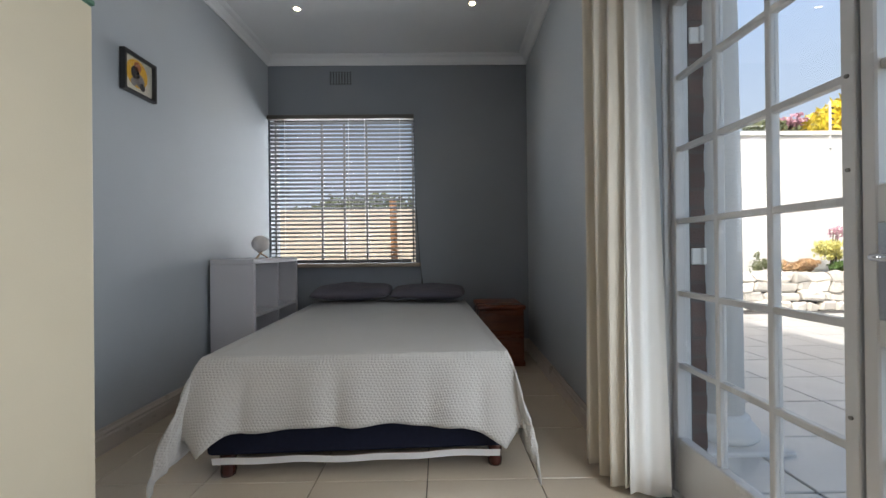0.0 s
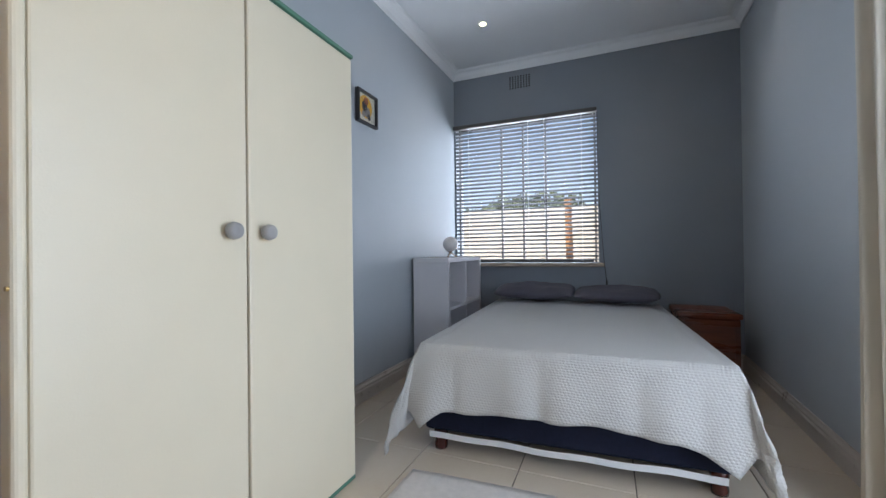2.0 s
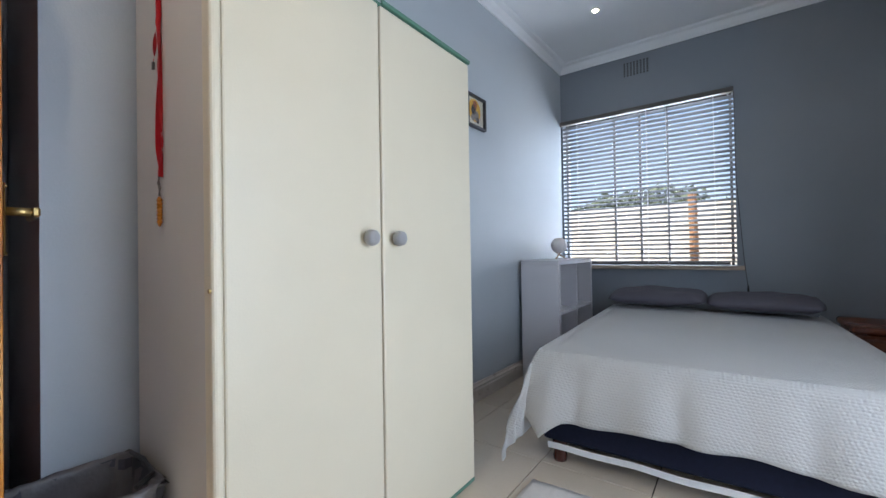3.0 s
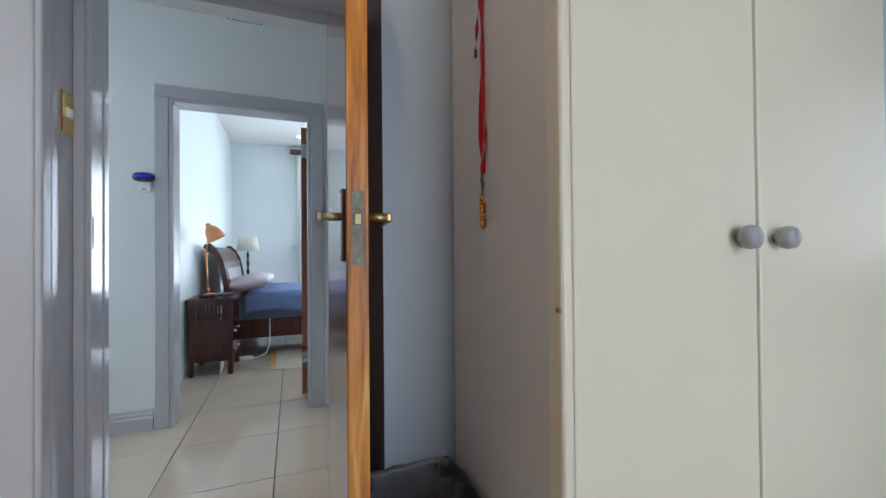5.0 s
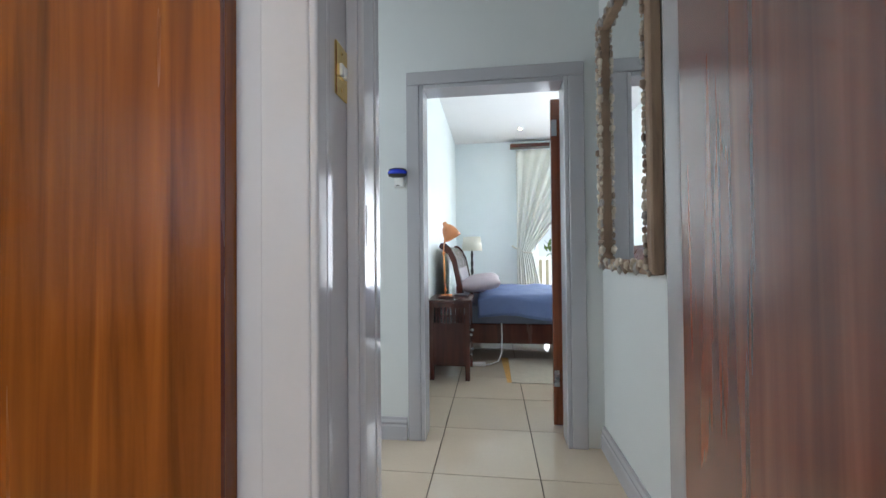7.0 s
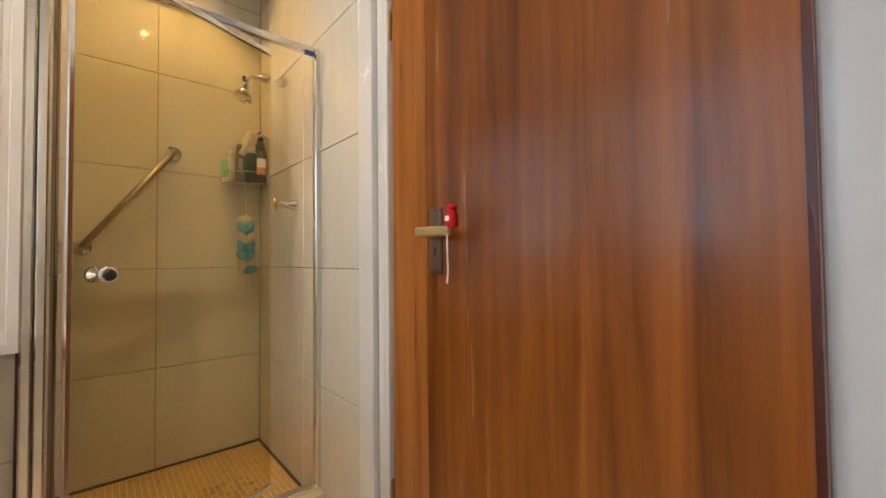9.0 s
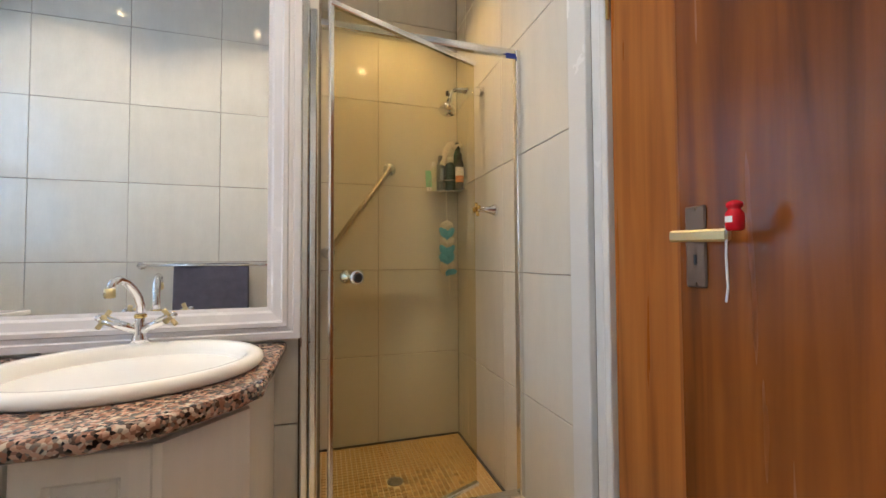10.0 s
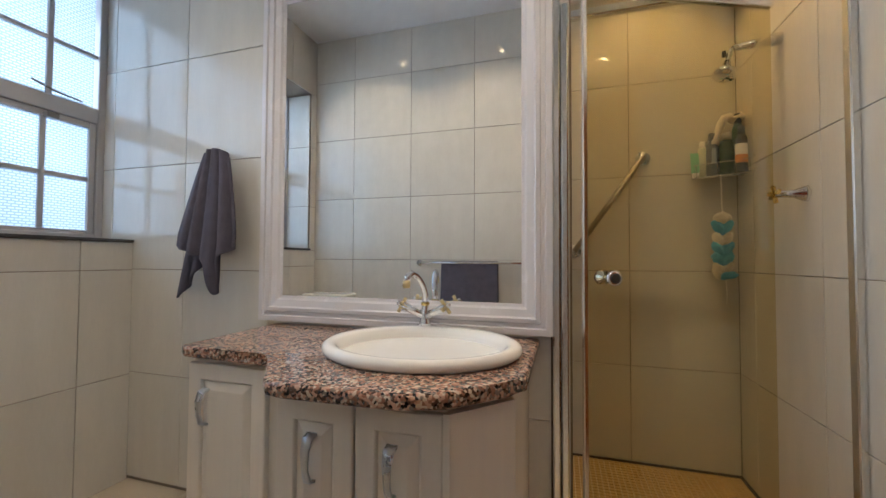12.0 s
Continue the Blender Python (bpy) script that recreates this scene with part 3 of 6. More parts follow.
sash(-1.875, -1.44, 0, "sash")
sash(-1.43, -0.95, 24, "open_sash")
sash(-0.94, -0.455, 0, "sash")
part("sash_catch", B(1.525, -1.70, 1.77, 1.56, -1.65, 1.80, r=0.004), steel_dark, bwin)
part("peg_stay", tube([(1.545, -1.80, 1.90), (1.54, -1.70, 1.905), (1.545, -1.60, 1.93)], 0.005), steel_dark, bwin)
slate = mat("dark_slate", (0.05, 0.045, 0.045), 0.5)
struct("bath_window_sill", B(1.31, -1.908, 1.188, 1.56, -0.42, 1.203, r=0.002), slate, "dark slate window sill", "window sill")

# ---- doors ----
def lever_set(d, face, along, y_out, x, z, brass_m, plate_m, plate_h=0.16, plate_w=0.045, keyhole=True, grip=0.105):
    """A lock plate with a lever on a door's face. face, along: unit vectors; x: a point on the face."""
    f, a, p = Vector(face), Vector(along), Vector(x)
    up = Vector((0, 0, 1))
    rot = Matrix((a, f, up)).transposed().to_4x4()
    m = Matrix.Translation(p) @ rot
    pl = part("lock_plate", box(bmesh.new(), -plate_w / 2, 0, -plate_h * 0.62, plate_w / 2, 0.006, plate_h * 0.38, r=0.003, m=m), plate_m, d)
    for z2 in (plate_h * 0.34, -plate_h * 0.58):
        part("screw", rod(bmesh.new(), m @ Vector((0, 0.005, z2)), m @ Vector((0, 0.009, z2)), 0.004), plate_m, pl)
    part("lever_neck", rod(bmesh.new(), m @ Vector((0, 0.004, 0)), m @ Vector((0, 0.055, 0)), 0.0095), brass_m, d, smooth=True)
    part("lever_grip", box(bmesh.new(), -0.012, 0.045, -0.011, grip, 0.060, 0.011, r=0.004, m=m @ Matrix.Rotation(radians(2), 4, "Y")), brass_m, d)
    if keyhole:
        part("keyhole", boxes((-0.003, 0.0061, -0.055, 0.003, 0.0068, -0.035)), black_plastic, pl).data.transform(m)


bronze = plain_metal("dark_bronze", (0.22, 0.15, 0.11), 0.36)
brass_dull = plain_metal("dulled_brass", (0.40, 0.32, 0.19), 0.36)
forend_mat = mat("tarnished_lock_plate", (0.19, 0.165, 0.11), 0.45, 0.3, var=0.3, scale=60)
# bedroom door, standing open into the room
bd = thing("wooden_door", (-1.76, 0.627, 0), "open varnished dark wooden door with a worn edge and lever lock", "door", "", "structure")
part("door_leaf", B(-1.765, 0.604, 0.012, -0.970, 0.650, 2.035, r=0.003), door_red, bd)
part("lipping", B(-0.970, 0.605, 0.012, -0.966, 0.649, 2.035, r=0.001), door_edge_wood, bd, "worn orange-brown edge of the door")
part("lock_forend", B(-0.966, 0.614, 1.045, -0.9645, 0.640, 1.20, r=0.0005), forend_mat, bd)
part("latch_bolt", B(-0.9645, 0.619, 1.128, -0.959, 0.635, 1.152, r=0.002), brass_dull, bd)
part("dead_bolt", B(-0.9645, 0.619, 1.085, -0.9640, 0.635, 1.110, r=0.0005), forend_mat, bd)
for z_ in (1.19, 1.055):
    part("screw", R((-0.9648, 0.627, z_), (-0.9642, 0.627, z_), 0.004, seg=12), steel_dark, bd)
lever_set(bd, (0, -1, 0), (-1, 0, 0), 0, (-1.026, 0.604, 1.15), 1.145, brass_dull, bronze)
lever_set(bd, (0, 1, 0), (-1, 0, 0), 0, (-1.026, 0.650, 1.15), 1.145, brass, brass)
for z in (0.25, 1.0, 1.8):
    part("hinge", R((-1.765, 0.655, z - 0.045), (-1.765, 0.655, z + 0.045), 0.007), brass, bd)
# the leaf stands a little past square
bd.matrix_basis = Matrix.Translation((-0.97, 0.604, 0)) @ Matrix.Rotation(radians(-2.2), 4, "Z") @ Matrix.Translation((0.97, -0.604, 0)) @ bd.matrix_basis
tagged(part("strike_plate", B(-1.815, -0.1215, 1.09, -1.785, -0.1200, 1.20), steel_dark), "worn steel strike plate on the door frame", "strike plate")

# bathroom door, folded back
bt = thing("wooden_door", (-1.55, -0.35, 0), "open varnished orange-brown wooden door with brass lever", "door", "", "structure")
part("door_leaf", B(-1.574, -1.052, 0.012, -1.532, -0.334, 2.035, r=0.002), door_wood, bt)
part("lipping", B(-1.5325, -1.053, 0.012, -1.5312, -1.046, 2.035), cupboard_wood, bt)
part("edge_strip", B(-1.5318, -0.343, 0.012, -1.5302, -0.3345, 2.035), dark_wood, bt, "darker strip along the hinge edge")
lever_set(bt, (1, 0, 0), (0, 1, 0), 0, (-1.532, -1.008, 1.152), 1.155, brass_light, bronze)
tagmat = mat("red_translucent_plastic", (0.62, 0.01, 0.02), 0.15)
tag = thing("key_tag", (-1.475, -0.89, 1.175), "red plastic key tag with a white cord on the door lever", "key tag")
part("tag_body", lathe([(0.010, -0.020), (0.0135, -0.016), (0.0135, 0.008), (0.010, 0.014), (0.009, 0.017), (0.012, 0.020), (0.012, 0.026), (0.006, 0.030)], (-1.476, -0.891, 1.174), 20), tagmat, tag, smooth=True)
part("tag_label", B(-1.4624, -0.897, 1.168, -1.4618, -0.885, 1.178), white_plastic, tag)
part("cord", tube([(-1.475, -0.905, 1.165), (-1.477, -0.908, 1.11), (-1.478, -0.907, 1.06), (-1.477, -0.910, 1.035)], 0.0020, 6), white_plastic, tag)

# cupboard door set in the bathroom wall
cd = thing("cupboard_door", (-1.68, -0.92, 0), "closed varnished wooden cupboard door in a white frame", "door", "", "structure")
part("door_leaf", B(-1.712, -1.405, 0.012, -1.672, -0.425, 2.035, r=0.002), cupboard_wood, cd)
for z in (0.3, 1.90):
    part("hinge", R((-1.664, -1.408, z - 0.05), (-1.664, -1.408, z + 0.05), 0.007), brass, cd)
frame_set("door_frame_cupboard", [(-1.72, -1.435, 0, -1.652, -1.408, 2.07), (-1.66, -1.576, 0, -1.632, -1.478, 2.12), (-1.70, -1.478, 0, -1.655, -1.4355, 2.12), (-1.72, -1.408, 2.04, -1.652, -0.42, 2.07)], "white painted frame of the cupboard", joinery_white)

# second bedroom's door, edge on
rd = thing("wooden_door", (CX - 0.14, 0.60, 0), "open dark varnished door of the second bedroom", "door", "", "structure")
part("door_leaf", B(CX - 0.285, 0.566, 0.012, CX - 0.247, 1.36, 2.03, r=0.003), door_red, rd)
for z in (0.3, 1.85):
    part("hinge", B(CX - 0.2475, 0.570, z - 0.05, CX - 0.2445, 0.602, z + 0.05), satin, rd)

# ---- bedroom things ----
# bed: base, mattress, coverlet
BXL, BXR, BF, BH = -0.535, 0.81, 2.43, 4.36
bed = thing("double_bed", (0.15, 3.4, 0), "double divan bed with a navy base on short wooden feet", "bed")
part("bed_base", B(BXL, BF, 0.115, BXR, BH, 0.33, r=0.02, seg=3), navy, bed, "navy fabric divan base")
part("base_lining", grid(24, 2, lambda u, v: (BXL + 0.03 + (BXR - BXL - 0.06) * u, BF - 0.004 - 0.008 * v, 0.078 + 0.034 * v + 0.003 * math.sin(9 * u) + 0.003 * math.sin(23 * u + 1))), white_fabric, bed, "loose white lining under the base")
solid(bed.children[-1], 0.003)
part("mattress", B(BXL, BF, 0.335, BXR, BH, 0.545, r=0.05, seg=4), white_fabric, bed, smooth=True)
for x, y in ((-0.47, 2.50), (0.77, 2.51), (-0.47, 4.25), (0.77, 4.25)):
    part("foot", lathe([(0.032, 0), (0.035, 0.02), (0.028, 0.06), (0.036, 0.075), (0.036, 0.115)], (x, y, 0), 14), dark_wood, bed, smooth=True)

cover_mat = mat("woven_cotton", (0.46, 0.447, 0.425), 0.85, var=0.03, scale=5, bump=0.0)
_n, _l = cover_mat.node_tree.nodes, cover_mat.node_tree.links
_mp = next(k for k in _n if k.type == "MAPPING")
_vor = _n.new("ShaderNodeTexVoronoi")
_vor.inputs["Scale"].default_value = 96
_vor.inputs["Randomness"].default_value = 0.25
_mp.inputs["Rotation"].default_value = (0.6, 0.0, 0.785)
_l.new(_mp.outputs[0], _vor.inputs["Vector"])
_b = _n.new("ShaderNodeBump")
_b.inputs["Strength"].default_value, _b.inputs["Distance"].default_value = 0.65, 0.006
_b.invert = True
_l.new(_vor.outputs["Distance"], _b.inputs["Height"])
_l.new(_b.outputs[0], _n["Principled BSDF"].inputs["Normal"])
_n["Principled BSDF"].inputs["Sheen Weight"].default_value = 0.2


def drape(u, v):
    """The coverlet: a sheet over the mattress that hangs at the sides and the foot. u runs across, v from the foot to the head."""
    W, L = BXR - BXL, BH - BF
    side, foot = 0.45, 0.36
    s = -side + (W + 2 * side) * u
    d = -foot + (L - 0.06 + foot) * v
    x, y, z = BXL + s, BF + d, 0.562
    ox = max(0, -s, s - W)
    oy = max(0, -d)
    sx = -1 if s < 0 else 1
    if ox > 0 or oy > 0:
        over = math.hypot(ox, oy)
        r = 0.05
        drop = max(0, over - r * 0.6)
        wave = 0.022 * math.sin(14 * d + 2) + 0.014 * math.sin(31 * d)
        wavf = 0.020 * math.sin(9 * s + 1) + 0.012 * math.sin(21 * s + 0.4)
        if ox > 0:
            x = (BXL if s < 0 else BXR) + sx * (min(ox, r) * 0.35 + drop * 0.10 + (0.004 + 0.6 * abs(wave)) * min(1, drop * 3))
        if oy > 0:
            y = BF - (min(oy, r) * 0.6 + drop * 0.07 + (0.008 + abs(wavf)) * min(1, drop * 4))
        z = 0.562 - drop * 0.97 - 0.012 * (1 - math.cos(min(over, r) / r * math.pi / 2))
        if ox > 0 and oy > 0:
            flare = min(ox, oy)
            x += sx * flare * (0.20 if sx < 0 else 0.10)
            y -= flare * 0.16
        z = max(z, 0.012 + 0.004 * math.sin(20 * s))
        if ox == 0 and oy > 0:
            k = min(1, oy / foot)
            z += (0.035 * math.sin(math.pi * s / W) + 0.006 * math.sin(17 * s)) * k
            near = max(0, 1 - min(s / 0.13, (W - s) / 0.22))
            z -= 0.085 * k * near ** 1.3
            y -= 0.03 * k * near
    else:
        z += 0.006 * math.sin(3.1 * x + 5 * y) + 0.004 * noise.noise((x * 5, y * 5, 0))
        e = min(s, W - s, d + 0.02)
        z -= 0.02 * max(0, 1 - e / 0.09) ** 2
    return (x, y, z)


cv = part("coverlet", grid(110, 120, drape), cover_mat, smooth=True)
tagged(cv, "off-white waffle-woven cotton coverlet draped over the bed", "bedspread")
solid(cv, 0.004)

pillow_mat = mat("grey_cotton", (0.085, 0.08, 0.10), 0.85, var=0.12, scale=9, bump=0.15, fine=500)


def pillow(c, w, d, h, turn, seed, material, label, lean=0.0):
    """A soft pillow with pinched corners and creases."""
    bm = bmesh.new()
    n = 22
    for sgn in (1, -1):
        def f(u, v):
            a, b = 2 * u - 1, 2 * v - 1
            px = w / 2 * a * (1 - 0.06 * b * b)
            py = d / 2 * b * (1 - 0.06 * a * a)
            t = max(0, (1 - abs(a) ** 2.6) * (1 - abs(b) ** 2.6)) ** 0.5
            crease = 0.022 * noise.noise((px * 6 + seed, py * 6, seed)) + 0.012 * noise.noise((px * 18, py * 18 + seed, 1))
            return (px, py, sgn * t * (h / 2) + crease * t + (0.0 if sgn > 0 else 0.0))
        grid(n, n, f, bm)
    bmesh.ops.remove_doubles(bm, verts=bm.verts, dist=0.0008)
    bmesh.ops.transform(bm, matrix=Matrix.Translation(c) @ Matrix.Rotation(radians(turn), 4, "Z") @ Matrix.Rotation(radians(lean), 4, "X"), verts=bm.verts)
    return tagged(part("pillow", bm, material, smooth=True), label, "pillow", "pillows on the beds")


pillow((-0.27, 4.19, 0.664), 0.70, 0.46, 0.125, 2, 1.3, pillow_mat, "dark grey creased pillow at the head of the bed", 6)
pillow((0.405, 4.18, 0.655), 0.66, 0.44, 0.11, -2, 5.1, pillow_mat, "dark grey flat pillow at the head of the bed", 5)
# the bed stands a little askew
_turn = Matrix.Translation((0.15, 2.43, 0)) @ Matrix.Rotation(radians(2.4), 4, "Z") @ Matrix.Translation((-0.15, -2.43, 0))
bed.matrix_basis = _turn @ bed.matrix_basis
cv.matrix_basis = _turn

# bedside chest
ch = thing("bedside_chest", (1.05, 4.33, 0), "red-brown wooden chest with a rounded lid beside the bed", "chest")
part("body", B(0.855, 4.08, 0.04, 1.245, 4.55, 0.49, r=0.006), chest_wood, ch)
part("plinth", B(0.845, 4.07, 0.0, 1.255, 4.56, 0.045, r=0.008, seg=2), chest_wood, ch)
part("lid", B(0.84, 4.06, 0.492, 1.26, 4.565, 0.535, r=0.016, seg=3), chest_wood, ch)
part("door_panel", B(0.89, 4.074, 0.09, 1.21, 4.081, 0.45, r=0.003), chest_wood, ch)

# cube shelf
sh_mat = mat("white_foil_board", (0.62, 0.60, 0.62), 0.4, var=0.02, bump=0.02)
cs = thing("cube_shelf", (-1.04, 4.0, 0), "white open cube shelf standing against the wall", "shelf")
sx0, sx1, sy0, sy1 = -1.178, -0.858, 3.552, 4.445
part("side_panel", B(sx0, sy0, 0, sx1, sy0 + 0.038, 0.93, r=0.002), sh_mat, cs)
part("side_panel", B(sx0, sy1 - 0.038, 0, sx1, sy1, 0.93, r=0.002), sh_mat, cs)
part("top_panel", B(sx0, sy0, 0.932, sx1, sy1, 0.968, r=0.002), sh_mat, cs)
part("bottom_panel", B(sx0, sy0 + 0.038, 0.0, sx1, sy1 - 0.038, 0.04, r=0.002), sh_mat, cs)
part("back_panel", B(sx0, sy0 + 0.038, 0.04, sx0 + 0.006, sy1 - 0.038, 0.93), sh_mat, cs)
for z in (0.17, 0.545):
    part("shelf_board", B(sx0 + 0.006, sy0 + 0.038, z - 0.01, sx1 - 0.004, sy1 - 0.038, z + 0.01), sh_mat, cs)
part("divider", B(sx0 + 0.006, 4.0, 0.04, sx1 - 0.006, 4.02, 0.93), sh_mat, cs)
gl = thing("globe_lamp", (-1.04, 4.07, 0.968), "small white globe lamp on a wooden cross stand", "lamp")
globe_mat = mat("moon_white", (0.72, 0.68, 0.66), 0.5, var=0.12, scale=14, bump=0.2, fine=30)
part("globe", ball((-1.04, 4.07, 1.093), 0.072, sub=3), globe_mat, gl, smooth=True)
stand_wood = mat("pale_wood", (0.42, 0.27, 0.15), 0.5)
for a in (20, 140, 260):
    dx, dy = math.cos(radians(a)), math.sin(radians(a))
    part("stand_leg", R((-1.04 - dx * 0.03, 4.07 - dy * 0.03, 1.033), (-1.04 + dx * 0.06, 4.07 + dy * 0.06, 0.97), 0.006, seg=8), stand_wood, gl)

# wardrobe
wd = thing("wardrobe", (-0.98, 1.51, 0), "cream two-door wardrobe with grey knobs and green edging", "wardrobe")
WF = -0.745
part("carcass", B(-1.228, 0.951, 0.03, WF, 2.058, 1.905, r=0.003), grey_board, wd)
part("plinth", B(-1.22, 0.957, 0.0, WF - 0.02, 2.053, 0.035), green_edge, wd)
part("corner_post", B(WF - 0.02, 0.947, 0.02, WF + 0.028, 0.974, 1.91, r=0.01, seg=3), cream_board, wd, "rounded cream front edge")
for y0, y1 in ((0.975, 1.4925), (1.5005, 2.063)):
    part("door", B(WF + 0.002, y0, 0.02, WF + 0.024, y1, 1.905, r=0.006, seg=2), cream_board, wd)
part("top_edging", boxes((-1.228, 0.947, 1.906, WF + 0.02, 2.067, 1.918), (WF + 0.02, 0.947, 1.908, WF + 0.032, 1.475, 1.926), (WF + 0.02, 1.505, 1.908, WF + 0.032, 2.067, 1.926), r=0.003), green_edge, wd, "thin green edging strip")
part("bottom_edging", B(WF - 0.01, 1.494, 0.004, WF + 0.022, 2.063, 0.018), green_edge, wd)
for y in (1.424, 1.556):
    kb = bmesh.new()
    lathe([(0.010, 0), (0.010, 0.012), (0.024, 0.016), (0.027, 0.028), (0.024, 0.042), (0.016, 0.047)], (0, 0, 0), 20, bm=kb)
    bmesh.ops.transform(kb, matrix=Matrix.Translation((WF + 0.022, y, 1.097)) @ Matrix.Rotation(radians(90), 4, "Y"), verts=kb.verts)
    part("knob", kb, knob_grey, wd, smooth=True)
part("screw_cap", R((WF + 0.018, 0.949, 0.964), (WF + 0.018, 0.943, 0.964), 0.005), brass, wd)

# lanyard on the wardrobe's side
red = mat("red_ribbon", (0.55, 0.012, 0.02), 0.6, var=0.1, scale=60, bump=0.1, fine=600)
ln = thing("lanyard", (-1.0, 0.93, 1.75), "red ribbon lanyard with a clasp and an amber charm", "lanyard")


def ribbon(points, w, off):
    def f(u, v):
        k = u * (len(points) - 1)
        i = min(int(k), len(points) - 2)
        t = k - i
        p, q = Vector(points[i]), Vector(points[i + 1])
        c = p.lerp(q, t)
        tw = 1.2 * math.sin(3.1 * u * 2 + off)
        return c + Vector((math.cos(tw), -abs(math.sin(tw)), 0)) * (v - 0.5) * w
    return grid(30, 2, f)


for pts, off in (([(-1.0, 0.934, 1.92), (-0.998, 0.932, 1.75), (-0.992, 0.928, 1.55), (-1.003, 0.93, 1.36), (-1.0, 0.93, 1.27)], 0.2), ([(-1.0, 0.936, 1.92), (-1.002, 0.936, 1.7), (-0.996, 0.934, 1.5), (-0.99, 0.934, 1.35), (-0.999, 0.934, 1.265)], 1.7)):
    b = part("strap", ribbon(pts, 0.017, off), red, ln)
    solid(b, 0.0012)
part("short_strap", ribbon([(-1.0, 0.932, 1.72), (-1.012, 0.928, 1.66), (-1.022, 0.926, 1.58)], 0.012, 0.6), red, ln)
solid(ln.children[-1], 0.0012)
part("clip", boxes((-1.025, 0.922, 1.565, -1.017, 0.928, 1.585)), steel_dark, ln)
part("clasp", tube([(-1.0, 0.93, 1.268), (-1.005, 0.93, 1.25), (-0.997, 0.93, 1.235), (-1.0, 0.93, 1.212)], 0.004, 6), steel_dark, ln)
amber = mat("amber_resin", (0.55, 0.20, 0.02), 0.2, var=0.3, scale=60)
ab = lathe([(0.004, 0.0)] + [(0.0105 if k % 2 else 0.0065, -0.005 * k - 0.004) for k in range(15)] + [(0.003, -0.082)], (-1.0, 0.93, 1.21), 12, 1.0, 0.7)
part("charm", ab, amber, ln, "amber ribbed charm")
ln.matrix_basis = Matrix.Translation((-0.018, 0.012, 0)) @ ln.matrix_basis

# waste bin with a liner
bin_mat = mat("charcoal_plastic", (0.06, 0.06, 0.07), 0.5)
liner_mat = mat("dark_grey_bin_liner", (0.13, 0.12, 0.12), 0.35, var=0.15, scale=20, bump=0.25, fine=60)
bn = thing("waste_bin", (-1.08, 0.80, 0), "square dark waste bin with a crumpled grey liner", "bin")


def taper(z, inset=0.0):
    k = 0.78 + 0.22 * z / 0.43
    return [(-1.092 + sx * (0.140 * k - inset), 0.798 + sy * (0.132 * k - inset)) for sx, sy in ((-1, -1), (1, -1), (1, 1), (-1, 1))]


def bin_shell(zs, insets):
    bm = bmesh.new()
    rings = [[bm.verts.new((*p, z)) for p in taper(z, i)] for z, i in zip(zs, insets)]
    for a, b in zip(rings, rings[1:]):
        for k in range(4):
            bm.faces.new((a[k], a[(k + 1) % 4], b[(k + 1) % 4], b[k]))
    bm.faces.new(rings[0])
    bm.faces.new(rings[-1])
    bmesh.ops.bevel(bm, geom=[e for e in bm.edges if abs(e.verts[0].co.z - e.verts[1].co.z) > 0.05], offset=0.03, segments=3, affect="EDGES")
    return bm


part("body", bin_shell((0, 0.455, 0.455, 0.02), (0, 0, 0.006, 0.006)), bin_mat, bn)
lb = bin_shell((0.32, 0.459, 0.468, 0.38, 0.05), (-0.004, -0.006, 0.004, 0.01, 0.012))
bmesh.ops.subdivide_edges(lb, edges=[e for e in lb.edges if e.calc_length() > 0.05], cuts=5, use_grid_fill=True)
for v in lb.verts:
    v.co += 0.007 * Vector(noise.noise_vector(v.co * 22))
part("liner", lb, liner_mat, bn, "crumpled grey bin liner folded over the rim", smooth=True)
lid = tube([(-1.19, 0.92, 0.472), (-1.10, 0.925, 0.478), (-1.0, 0.915, 0.474), (-0.965, 0.87, 0.470)], 0.006)
part("rim_band", lid, black_plastic, bn)

# picture
pc = thing("framed_picture", (XW, 2.91, 2.07), "small framed picture of dark shapes on a yellow disc", "picture")
PX, py0, py1, pz0, pz1 = wall_x(3.0) + 0.001, 2.812, 3.056, 1.929, 2.156
frame_black = mat("black_frame_paint", (0.02, 0.018, 0.018), 0.35)
part("frame", boxes((PX, py0, pz0, PX + 0.03, py0 + 0.014, pz1), (PX, py1 - 0.014, pz0, PX + 0.03, py1, pz1), (PX, py0 + 0.014, pz0, PX + 0.03, py1 - 0.014, pz0 + 0.014), (PX, py0 + 0.014, pz1 - 0.014, PX + 0.03, py1 - 0.014, pz1)), frame_black, pc)
part("mount", B(PX, py0 + 0.014, pz0 + 0.014, PX + 0.008, py1 - 0.014, pz1 - 0.014), mat("cream_card", (0.70, 0.66, 0.56), 0.8), pc)
yel = mat("yellow_print", (0.75, 0.42, 0.03), 0.7)
disc = R((PX + 0.008, 2.926, 2.055), (PX + 0.0095, 2.926, 2.055), 0.08, seg=32)
part("yellow_disc", disc, yel, pc)
ink = mat("dark_print", (0.05, 0.04, 0.04), 0.8)
greyp = mat("grey_print", (0.28, 0.25, 0.24), 0.8)
